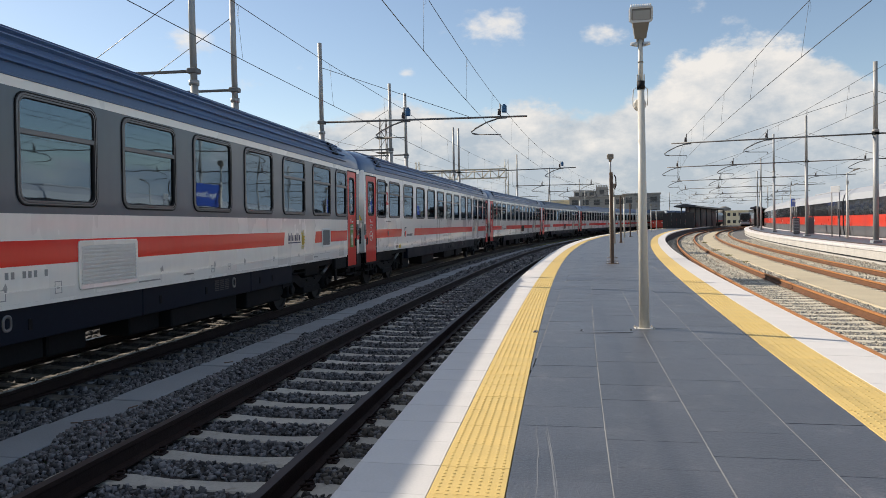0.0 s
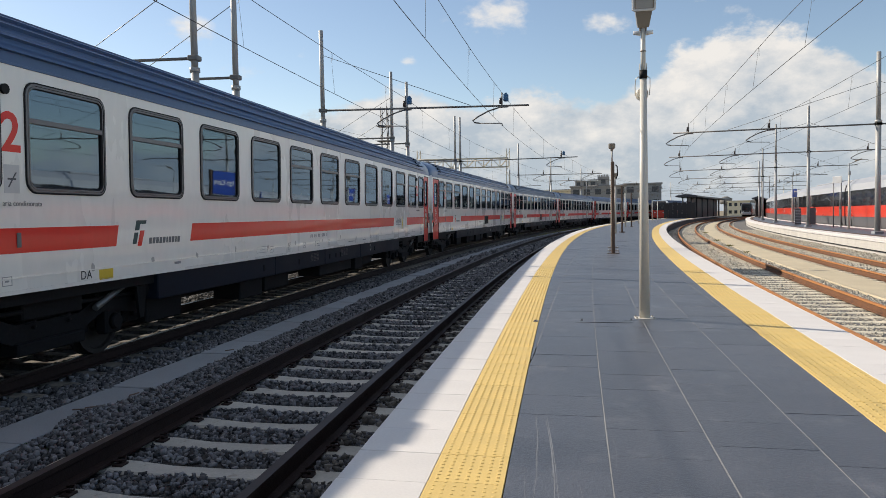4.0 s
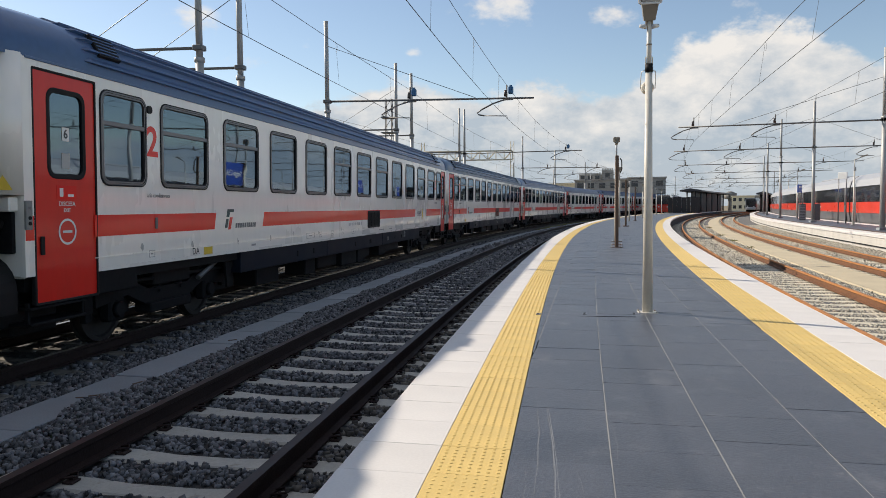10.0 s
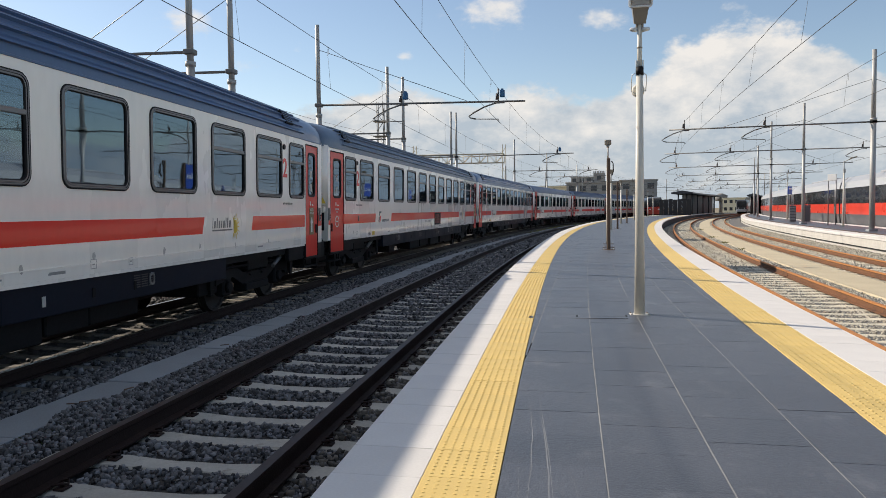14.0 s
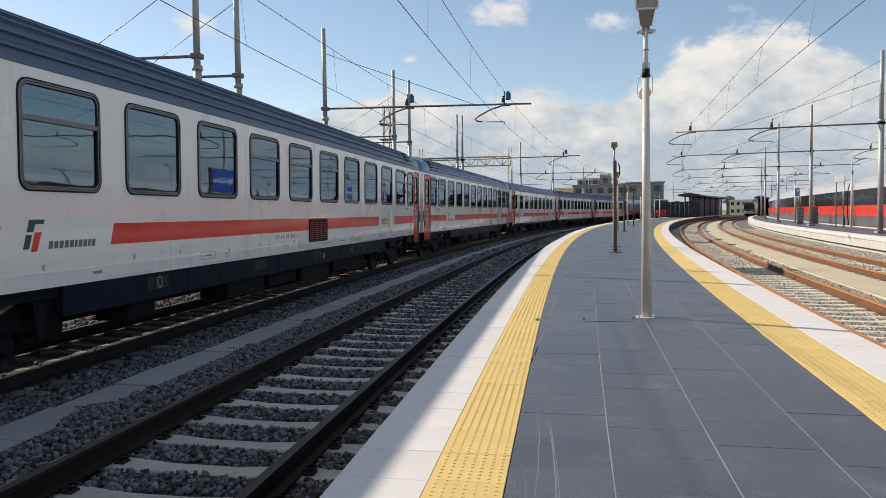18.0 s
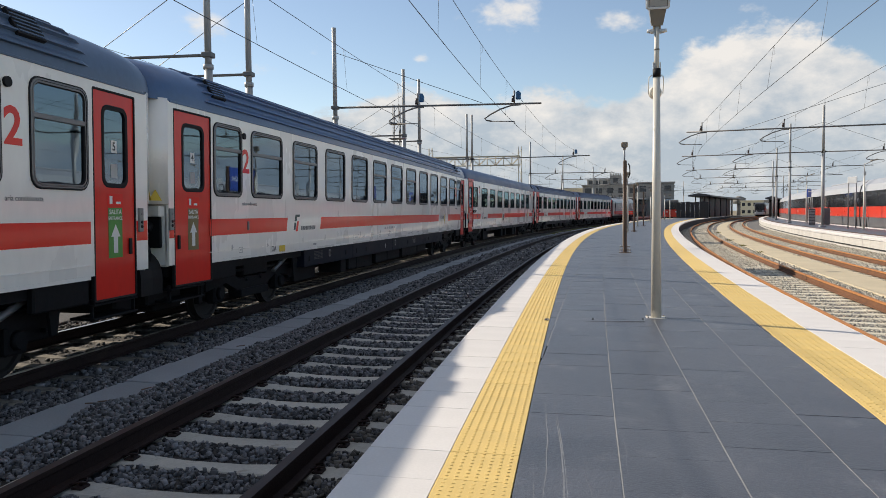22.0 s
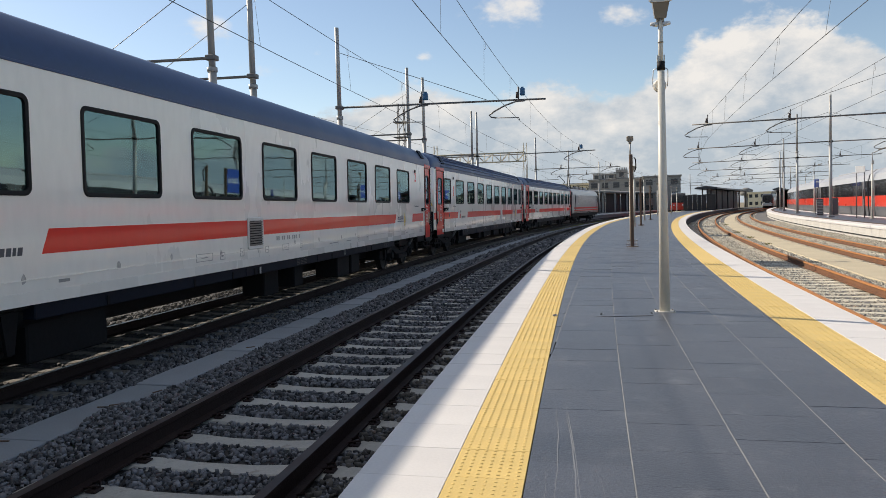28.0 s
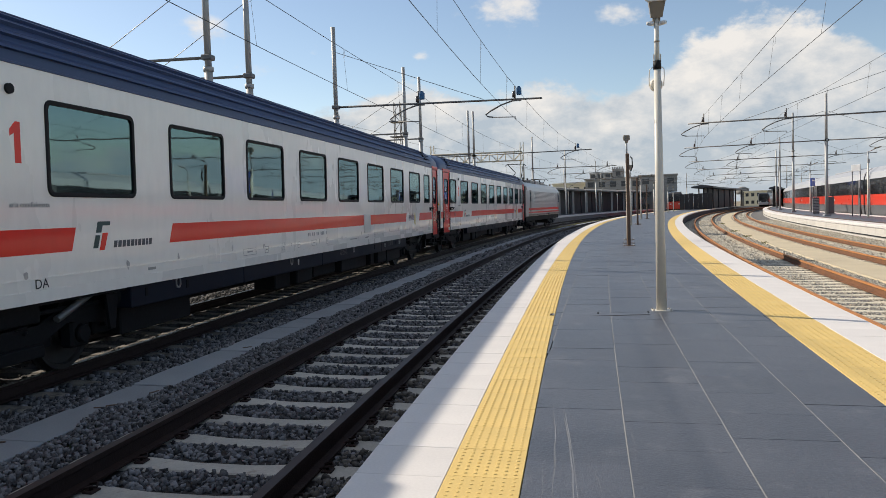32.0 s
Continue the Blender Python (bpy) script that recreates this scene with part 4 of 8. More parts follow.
def service_mark(car, u, z, dark=True):
    """Service name as a row of slanted bars with an underline and a crescent sun with flame-like rays."""
    x, y = HALF_W + 0.003, u - CENTRE
    ink = M_VIOLET if dark else M_INK
    g = part("service_mark", plate(quad(y, y + 0.78, z - 0.05, z - 0.025), x - 0.002, x), ink, car, "dark violet service name bars with a yellow sun")
    at = y
    for k in range(9):
        w = (0.016, 0.05, 0.034, 0.046, 0.034, 0.062, 0.026, 0.042, 0.066)[k]
        high = 0.175 if k in (0, 2, 6, 7) else 0.125
        part("name_bar", plate(quad(at, at + w, z, z + high, 0.02), x - 0.002, x), ink, g)
        at += w + (0.044 if k < 5 else 0.036)
    cy, cz, r = y + 0.90, z + 0.01, 0.125
    rim = [(cy + r * 0.8 * math.cos(radians(a)), cz + r * math.sin(radians(a))) for a in range(-120, 121, 15)]
    hollow = [(cy - 0.055 + r * 0.62 * math.cos(radians(a)), cz + 0.02 + r * 0.80 * math.sin(radians(a))) for a in range(100, -101, -20)]
    sun_part = part("sun_emblem", plate(rim + hollow[::-1], x - 0.002, x), M_SIGNYELLOW, g)
    for a in range(-120, 121, 24):
        c, d = math.cos(radians(a)), math.sin(radians(a))
        tip = r + (0.12 if (a // 24) % 2 else 0.085)
        part("ray", plate([(cy + (r + 0.012) * 0.8 * c - 0.018 * d, cz + (r + 0.012) * d + 0.018 * c), (cy + (r + 0.012) * 0.8 * c + 0.018 * d, cz + (r + 0.012) * d - 0.018 * c), (cy + tip * 0.85 * c, cz + tip * d)], x - 0.002, x), M_SIGNYELLOW, sun_part)


def small_marks(car, rnd, low):
    """Unreadable inscriptions along the sill as plain bars."""
    x = HALF_W + 0.002
    for u, w, h in [(8.4, 0.5, 0.12), (9.2, 0.16, 0.12), (10.0, 0.14, 0.14), (10.9, 0.14, 0.12), (11.7, 0.30, 0.12), (12.6, 0.12, 0.14), (14.3, 0.55, 0.05), (15.6, 0.30, 0.05), (15.62, 0.28, 0.05), (16.4, 0.12, 0.12), (17.2, 0.10, 0.10), (21.6, 0.25, 0.07), (5.6, 0.18, 0.09), (2.2, 0.14, 0.10)]:
        y = u - CENTRE + rnd.uniform(-0.1, 0.1)
        z = low + 0.05 + rnd.uniform(0, 0.02)
        if h > 0.09:
            bm = bmesh.new()
            for a, b, c, d in ((0, w, 0, 0.008), (0, w, h - 0.008, h), (0, 0.008, 0, h), (w - 0.008, w, 0, h), (w * 0.3, w * 0.7, h * 0.4, h * 0.6)):
                add_box(bm, (x - 0.002, y + a, z + c), (x, y + b, z + d))
            part("inscription", bm, M_FAINT, car)
        else:
            part("inscription", box((x - 0.002, y, z), (x, y + w, z + h * 0.4)), M_FAINT, car)
    for k in range(15):
        y, z = 2.0 + 1.45 * k + rnd.uniform(-0.25, 0.25) - CENTRE, 1.075 + rnd.uniform(-0.03, 0.04)
        part("smudge", plate([(y + rnd.uniform(0.02, 0.05) * math.cos(a), z + rnd.uniform(0.025, 0.075) * math.sin(a)) for a in (0.3, 1.2, 2.1, 3.0, 3.9, 4.8, 5.7)], x - 0.003, x - 0.001), M_SMUDGE, car)
    # running number as bars
    y = 11.4 - CENTRE
    for k in range(14):
        if k not in (2, 5, 8, 12):
            part("number_bar", box((x - 0.002, y + k * 0.085, 1.17), (x, y + k * 0.085 + 0.05, 1.245)), M_FAINT, car)


def plate_y(outline, y0, y1):
    """A flat plate in the x-z plane between two y."""
    bm = plate(outline, 0.0, 1.0)
    for v in bm.verts:
        k, x, z = v.co
        v.co = (x, y0 + (y1 - y0) * k, z)
    bmesh.ops.recalc_face_normals(bm, faces=bm.faces)
    return bm


def corner(y, way, side, z0, z1):
    """Rounded upright corner of a carriage body beyond its last wall edge, closed at its foot."""
    bm = bmesh.new()
    arc = [(side * (1.02 + 0.39 * math.cos(radians(a))), y + way * 0.27 * math.sin(radians(a))) for a in range(0, 91, 15)]
    low, high = [bm.verts.new((x, yy, z0)) for x, yy in arc], [bm.verts.new((x, yy, z1)) for x, yy in arc]
    for k in range(len(arc) - 1):
        bm.faces.new((low[k], low[k + 1], high[k + 1], high[k])).smooth = True
    for row, z in ((low, z0), (high, z1)):
        bm.faces.new(row + [bm.verts.new((side * 0.85, y + way * 0.27, z)), bm.verts.new((side * 0.85, y, z))])
    bmesh.ops.recalc_face_normals(bm, faces=bm.faces)
    return bm


def arch(x0, x1, z0, z1, y0, y1):
    """A block with a round top, across the carriage."""
    r = (x1 - x0) * 0.42
    pts = [(x0, z0), (x1, z0)] + [(x1 - r + r * math.cos(radians(a)), z1 - r + r * math.sin(radians(a))) for a in range(0, 91, 15)] + [(x0, z1)]
    return plate_y(pts, y0, y1)


def under_gear(car, rnd, smooth, dark_end):
    """Boxes, tanks and steps below the floor, and added light blocks on the far side."""
    low = 0.46 if smooth else 0.35
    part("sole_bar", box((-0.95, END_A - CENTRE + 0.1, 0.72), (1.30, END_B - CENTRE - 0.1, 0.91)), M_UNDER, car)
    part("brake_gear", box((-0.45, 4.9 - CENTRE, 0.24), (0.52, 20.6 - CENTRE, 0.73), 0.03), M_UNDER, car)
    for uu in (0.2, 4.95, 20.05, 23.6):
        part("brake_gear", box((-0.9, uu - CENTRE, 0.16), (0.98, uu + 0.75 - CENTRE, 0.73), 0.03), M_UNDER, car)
    for uu in (1.15, 20.1):
        part("brake_pipe", tube((1.12, uu - CENTRE, 0.62), (1.12, uu + 4.2 - CENTRE, 0.60), 0.03, n=6), M_UNDER, car)
        part("air_tank", tube((1.05, uu + (3.9 if uu < 5 else -0.2) - CENTRE, 0.64), (1.05, uu + (4.7 if uu < 5 else 0.5) - CENTRE, 0.64), 0.17, n=12), M_UNDER, car)
    u = 5.2
    while u < 20.0:
        w = min(rnd.uniform(2.6, 5.2), 20.35 - u)
        if 20.35 - u - w < 1.2:
            w = 20.35 - u
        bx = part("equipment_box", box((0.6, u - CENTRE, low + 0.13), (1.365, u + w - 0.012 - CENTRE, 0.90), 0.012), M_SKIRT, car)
        for k in range(rnd.randint(1, 3)):
            ya = u - CENTRE + rnd.uniform(0.2, w - 0.5)
            part("latch", box((1.365, ya, 0.60), (1.376, ya + 0.06, 0.72), 0.004), M_UNDER if rnd.random() < 0.85 else M_MARK, bx)
        if rnd.random() < 0.6:
            yv = u - CENTRE + rnd.uniform(0.3, w - 1.0)
            for k in range(6):
                for j in range(3):
                    part("vent_slot", box((1.362, yv + 0.19 * j, 0.62 + 0.032 * k), (1.368, yv + 0.19 * j + 0.16, 0.635 + 0.032 * k)), M_BLACK, bx)
        if rnd.random() < 0.5:
            yv = u - CENTRE + rnd.uniform(0.2, w - 0.4)
            o = part("filler_ring", ring(yv, yv + 0.14, 0.62, 0.80, 0.06, 0.03, 0.02), M_FRAME, bx)
            o.matrix_basis = pose(1.38, 0, 0)
        v = u + 0.1
        while v < u + w - 0.5:
            ww = min(rnd.uniform(0.7, 1.9), u + w - 0.1 - v)
            if rnd.random() < 0.8:
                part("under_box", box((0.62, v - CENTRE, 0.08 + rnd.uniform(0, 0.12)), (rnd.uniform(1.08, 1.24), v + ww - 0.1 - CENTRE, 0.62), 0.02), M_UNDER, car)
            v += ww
        # added board on the far side, blocks low sun and the sunlit ground
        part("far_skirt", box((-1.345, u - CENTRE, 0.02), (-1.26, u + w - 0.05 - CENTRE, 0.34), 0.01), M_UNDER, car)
        u += w
    for uu in (-0.2, 25.35):
        part("end_apron", box((-1.15, uu - CENTRE, 0.30), (1.12, uu + 0.45 - CENTRE, 0.75), 0.03), M_UNDER, car)
    for uu in (-0.05, 24.46):
        part("corner_plate", box((1.28, uu - CENTRE + 1.12 if uu < 1 else uu - CENTRE - 1.0, 0.56), (1.38, uu - CENTRE + 2.1 if uu < 1 else uu - CENTRE - 0.02, 0.90), 0.02), M_UNDER, car)
        for z in (0.34, 0.52):
            st = part("step", box((1.05, uu - CENTRE + 0.05, z), (1.40, uu - CENTRE + 1.0, z + 0.03), 0.006), M_UNDER, car)
        for side in (0.06, 0.96):
            part("step_bracket", box((1.32, uu - CENTRE + side, 0.33), (1.36, uu - CENTRE + side + 0.03, 0.60)), M_UNDER, car)
    for y, way in ((END_A - CENTRE, -1), (END_B - CENTRE, 1)):
        for x in (-0.98, 0.98):
            bm = tube((x, y, 1.06), (x, y + way * 0.20, 1.06), 0.11, n=12)
            add_tube(bm, (x, y + way * 0.19, 1.06), (x, y + way * 0.235, 1.06), 0.27, 0.25, 16)
            part("buffer", bm, M_UNDER, car)
        part("end_pad", arch(0.30, 1.30, 0.50, 1.16, y, y + way * 0.30), M_RUBBER, car, "black rubber arch over the buffer")
        part("bellows", box((-0.80, min(y, y + way * 0.305), 0.95), (0.80, max(y, y + way * 0.305), 3.15), 0.06), M_RUBBER, car, "black rubber gangway bellows")
        for k in range(3):
            part("bellows_fold", box((-0.84, y + way * (0.05 + 0.1 * k) - 0.02, 0.93), (0.84, y + way * (0.05 + 0.1 * k) + 0.02, 3.19), 0.015), M_RUBBER, car)
        part("coupling_hose", tube((1.1, y + way * 0.08, 1.55), (1.05, y + way * 0.16, 0.75), 0.05, n=8), M_RUBBER, car)
        bx = part("gangway_box", box((0.98, min(y, y + way * 0.13), 1.62), (1.34, max(y, y + way * 0.13), 1.78), 0.015), M_WHITE, car, "cream junction box on the carriage end")
        part("socket_recess", box((1.0, min(y, y + way * 0.05), 1.16), (1.30, max(y, y + way * 0.05), 1.62), 0.01), M_UNDER, bx)
        part("socket", tube((1.14, y + way * 0.04, 1.5), (1.14, y + way * 0.14, 1.42), 0.055, n=10), M_RUBBER, bx)
        if dark_end:
            part("end_curtain", box((0.62, min(y, y + way * 0.06), 0.80), (1.38, max(y, y + way * 0.06), 1.62), 0.02), M_RUBBER, car, "black rubber curtain on the carriage end")
        for side in (1, -1):
            part("corner_panel", corner(y, way, side, 1.80 if not dark_end else 1.64, 3.33), M_WHITE, car, "rounded white body corner")
        tri = part("warning_triangle", plate([(-0.09, 0.0), (0.09, 0.0), (0.0, 0.16)], 0.0, 0.004), M_SIGNYELLOW, car, "yellow high-voltage triangle")
        tri.matrix_basis = pose(1.318, y + way * 0.19, 1.85, 0, 0, way * 52)



def interior(pale, pitch, first):
    bm = bmesh.new()
    add_box(bm, (-1.33, END_A + 0.1 - CENTRE, 1.10), (1.33, END_B - 0.1 - CENTRE, 1.18))
    add_box(bm, (-1.33, END_A + 0.1 - CENTRE, 3.22), (1.33, END_B - 0.1 - CENTRE, 3.28))
    add_box(bm, (-0.50, 2.3 - CENTRE, 1.18), (-0.46, 23.5 - CENTRE, 3.22))
    u = first
    while u < 23.6:
        add_box(bm, (-0.46, u - CENTRE - 0.03, 1.18), (1.30, u - CENTRE + 0.03, 3.22))
        for a, b in ((0.06, 0.55), (pitch - 0.55, pitch - 0.06)):
            add_box(bm, (-0.40, u - CENTRE + a, 1.5), (1.25, u - CENTRE + b, 1.66))
        for a in (0.06, pitch - 0.16):
            add_box(bm, (-0.40, u - CENTRE + a, 1.66), (1.25, u - CENTRE + a + 0.10, 2.35))
        u += pitch
    return bm


CLASS_A = dict(narrow=[(1.26, 0.95), (23.44, 0.94)], wide=[(2.61 + 1.903 * j, 1.33) for j in range(11)], z=(1.97, 3.13), plain=(2, 3, 7, 8), glass=M_GLASS, kind="slim", doors=((0.09, 1.06), (24.52, 0.89)), door_z=(0.58, 3.20), pane_z=(2.03, 3.0), smooth=False, pitch=1.903, first=2.32)
CLASS_B = dict(narrow=[(1.45, 1.05)], wide=[(3.55 + 2.433 * j, 1.62) for j in range(8)], z=(1.92, 2.985), plain=range(20), glass=M_GLASS_TEAL, kind="teal", doors=((0.25, 1.10), (24.62, 0.92)), door_z=(0.66, 3.22), pane_z=(1.92, 2.93), smooth=True, pitch=2.443, first=3.1)
CLASS_C = dict(narrow=[(1.60, 1.16), (23.05, 1.0)], wide=[(3.70 + 2.435 * j, 1.62) for j in range(8)], z=(1.92, 2.985), plain=range(20), glass=M_GLASS_TEAL, kind="teal", doors=((0.32, 1.16), (24.60, 0.94)), door_z=(0.68, 3.24), pane_z=(1.92, 2.93), smooth=False, pitch=2.53, first=3.18)
AXLES = []


def make_carriage(plan, seed, label, stripes, digit, digit_at, notices, grey=False, logo_at=4.60, grille=None, logo=True, mark_at=None, fresh=False, roof_mat=None):
    rnd = random.Random(seed)
    car = empty("railway_carriage", label=label, category="train carriage", group="carriages of the moving train")
    z0, z1 = plan["z"]
    roof_mat = roof_mat or (M_ROOF if plan["kind"] == "slim" else M_ROOF_NAVY)
    openings = [(u + 0.035, u + w - 0.035, z0 + 0.035, z1 - 0.035) for u, w in plan["narrow"] + plan["wide"]]
    openings += [(u, u + w, SIDE_Z0, plan["door_z"][1]) for u, w in plan["doors"]]
    for sign in (1, -1):
        key = ("wall", plan["kind"], plan["smooth"], grey)
        m = pose(HALF_W, 0, 0) if sign > 0 else pose(-HALF_W, 0, 0) @ Matrix.Diagonal((-1, 1, 1, 1))
        wall = shared(key, lambda: side_wall(openings, (1.86, 3.18) if grey else None), "side_wall", [M_WHITE, M_GREY] if grey else [M_WHITE], car, m)
        for k, (u, w) in enumerate(plan["narrow"]):
            make_window(car, plan["kind"], u, w, z0, z1, k not in plan["plain"] and plan["kind"] != "teal", plan["glass"], sign)
        for k, (u, w) in enumerate(plan["wide"]):
            make_window(car, plan["kind"], u, w, z0, z1, k not in plan["plain"], plan["glass"], sign)
        for k, (u, w) in enumerate(plan["doors"]):
            make_door(car, u, w, sign, plan["door_z"][1], plan["door_z"][0], plan["pane_z"], notices[k], k == 0, plan["kind"] == "teal", str(9 - seed))
    shared(("roof", roof_mat.name), lambda: roof_shell(END_A - 0.27, END_B + 0.27), "roof", roof_mat, car)
    if not plan["smooth"]:
        for f in (0.16, 0.30, 0.43, 0.55, 0.66, 0.77, 0.88):
            for sign in (1, -1):
                shared(("rib", roof_mat.name, f, sign), lambda: roof_rib(f, sign), "roof_rib", roof_mat, car)
    for u in ((1.48, 23.5) if not plan["smooth"] else (24.35,)):
        (xa, za), (nx, nz) = roof_point(0.40)
        q = Matrix.Translation((xa + nx * 0.030, u - CENTRE, za + nz * 0.030)) @ Matrix.Rotation(math.atan2(nx, nz), 4, "Y")
        v = part("roof_vent", box((-0.16, -0.22, -0.04), (0.16, 0.22, 0.010), 0.004, q), M_RUBBER, car, "small black louvred roof vent")
        for k in range(6):
            part("slat", box((-0.145 + k * 0.052, -0.20, 0.008), (-0.130 + k * 0.052, 0.20, 0.020), 0.0, q), roof_mat, v)
    shared(("inside", plan["kind"], plan["smooth"]), lambda: interior(plan["kind"] == "teal", plan["pitch"], plan["first"]), "interior", M_INSIDE_PALE if plan["kind"] == "teal" else M_INSIDE, car)
    for u, way in ((END_A, -1), (END_B, 1)):
        y = u - CENTRE
        part("end_wall", box((-1.40, min(y, y - way * 0.06) , 0.88), (1.40, max(y, y - way * 0.06) + 0.004 * way, 3.34), 0.03), M_WHITE, car)
    part("gutter", box((HALF_W - 0.01, END_A - CENTRE + 0.05, 3.285), (HALF_W + 0.012, END_B - CENTRE - 0.05, 3.315), 0.004), roof_mat, car)
    part("sill_seam", box((HALF_W - 0.01, plan["doors"][0][1] - CENTRE + 0.05, 1.028), (HALF_W + 0.006, plan["doors"][1][0] - CENTRE - 0.05, 1.04)), M_WHITE, car)
    part("lower_skirt", box((HALF_W - 0.03, plan["doors"][0][1] - CENTRE + 0.1, 0.77 if plan["kind"] == "teal" else 0.86), (HALF_W + 0.004, plan["doors"][1][0] - CENTRE - 0.1, 0.905)), M_WHITE, car)
    for a, b, s0, s1 in stripes:
        outline = [(a - CENTRE, 1.30), (b - CENTRE, 1.30), (b - CENTRE + s1, 1.57), (a - CENTRE + s0, 1.57)]
        part("stripe", plate(outline, HALF_W - 0.002, HALF_W + 0.002), M_RED, car, "red painted stripe")
    for a, b in ((END_A + 0.01, plan["doors"][0][0] - 0.02), (plan["doors"][1][0] + plan["doors"][1][1] + 0.02, END_B - 0.01)):
        part("stripe", plate(quad(a - CENTRE, b - CENTRE, 1.30, 1.57), HALF_W - 0.002, HALF_W + 0.002), M_RED, car, "red painted stripe")
    for u in (plan["doors"][0][0] - 0.17, plan["doors"][1][0] + plan["doors"][1][1] + 0.05) if plan["kind"] == "slim" else ():
        ctl = part("door_control", box((HALF_W, u - CENTRE, 1.42), (HALF_W + 0.035, u + 0.095 - CENTRE, 1.74), 0.006), M_LOCKBOX, car, "grey door control box with black buttons")
        for zz in (1.49, 1.55):
            part("button", tube((HALF_W + 0.034, u + 0.047 - CENTRE, zz), (HALF_W + 0.045, u + 0.047 - CENTRE, zz), 0.022, n=10), M_RUBBER, ctl)
        part("key_lock", tube((HALF_W + 0.034, u + 0.047 - CENTRE, 1.66), (HALF_W + 0.042, u + 0.047 - CENTRE, 1.66), 0.018, n=8), M_FRAME, ctl)
    face = pose(HALF_W + 0.003, 0, 0) @ Matrix(((0, 0, 1, 0), (1, 0, 0, 0), (0, 1, 0, 0), (0, 0, 0, 1)))
    for u, z, h in digit_at:
        if digit == "1":
            y = u - CENTRE
            part("class_digit", plate([(y - 0.03, z - h / 2), (y + 0.055, z - h / 2), (y + 0.055, z + h / 2), (y - 0.01, z + h / 2), (y - 0.09, z + h * 0.30), (y - 0.09, z + h * 0.14), (y - 0.03, z + h * 0.22)], HALF_W - 0.001, HALF_W + 0.003), M_RED, car, "red class numeral")
        else:
            words("class_digit", digit, h * 1.38, face @ pose(u - CENTRE, z, 0), M_RED, car, "red class numeral", bold=0.012)
        if seed == 2:
            sticker = part("no_smoking_sticker", box((HALF_W, u - 0.11 - CENTRE, z - 0.62), (HALF_W + 0.002, u + 0.11 - CENTRE, z - 0.32)), M_STICKER, car, "pale grey no-smoking sticker")
            part("slash", plate([(u - 0.06 - CENTRE, z - 0.56), (u - 0.04 - CENTRE, z - 0.56), (u + 0.07 - CENTRE, z - 0.40), (u + 0.05 - CENTRE, z - 0.40)], HALF_W + 0.002, HALF_W + 0.004), M_FADED, sticker)
            part("cigarette", plate([(u - 0.06 - CENTRE, z - 0.48), (u + 0.06 - CENTRE, z - 0.48), (u + 0.06 - CENTRE, z - 0.46), (u - 0.06 - CENTRE, z - 0.46)], HALF_W + 0.002, HALF_W + 0.003), M_FADED, sticker)
        words("lettering", "aria condizionata", 0.085, face @ pose(u - CENTRE + 0.15, 1.83, 0), M_INK, car)
        part("door_lamp", tube((HALF_W - 0.01, u - CENTRE - 0.08, 3.02), (HALF_W + 0.03, u - CENTRE - 0.08, 3.02), 0.055, n=12), M_RUBBER, car)
    part("lock_cover", box((HALF_W, 2.42 - CENTRE, 1.36), (HALF_W + 0.02, 2.48 - CENTRE, 1.52), 0.008), M_INK, car)
    words("lettering", "DA", 0.15, face @ pose(3.55 - CENTRE, 0.97, 0), M_BLACK, car)
    if plan["kind"] == "slim" and not grey:
        part("data_plate", box((HALF_W - 0.001, 3.80 - CENTRE, 0.89), (HALF_W + 0.004, 4.08 - CENTRE, 1.02)), M_SIGNYELLOW, car, "yellow data plate")
    if logo:
        emblem(car, logo_at - (0.12 if plan["kind"] == "slim" else 0.0), 1.30, fresh)
    if mark_at:
        service_mark(car, mark_at, 1.38, fresh or grey)
    if grey:
        g = part("destination_frame", ring(22.26 - CENTRE, 22.92 - CENTRE, 1.18, 1.64, 0.03, 0.05, 0.02), M_SIGNWHITE, car, "small framed destination board")
        g.matrix_basis = pose(HALF_W + 0.022, 0, 0)
        part("board", box((-0.016, 22.29 - CENTRE, 1.2), (-0.012, 22.89 - CENTRE, 1.62)), M_INK, g)
    if plan["kind"] == "teal":
        for a, b in ((plan["doors"][0][0] + plan["doors"][0][1] + 0.08, 0.55), (plan["doors"][1][0] - 0.62, 0.55)):
            bar = part("grab_bar", tube((HALF_W + 0.05, a - CENTRE, 1.74), (HALF_W + 0.05, a + b - CENTRE, 1.74), 0.027, n=8), M_RUBBER, car, "double black grab bar beside the door")
            part("lower_bar", tube((HALF_W + 0.045, a + 0.12 - CENTRE, 1.66), (HALF_W + 0.045, a + b - 0.02 - CENTRE, 1.66), 0.016, n=8), M_FRAME, bar)
            for yy in (0.03, b - 0.04):
                part("bracket", box((HALF_W - 0.002, a + yy - CENTRE, 1.64), (HALF_W + 0.05, a + yy + 0.025 - CENTRE, 1.76), 0.004), M_RUBBER, bar)
    if grille:
        louvre(car, *grille)
    small_marks(car, rnd, 0.90)
    under_gear(car, rnd, plan["smooth"], plan["kind"] == "teal")
    for y in (-9.5, 9.5):
        AXLES.append((car, make_bogie(car, y)))
    return car


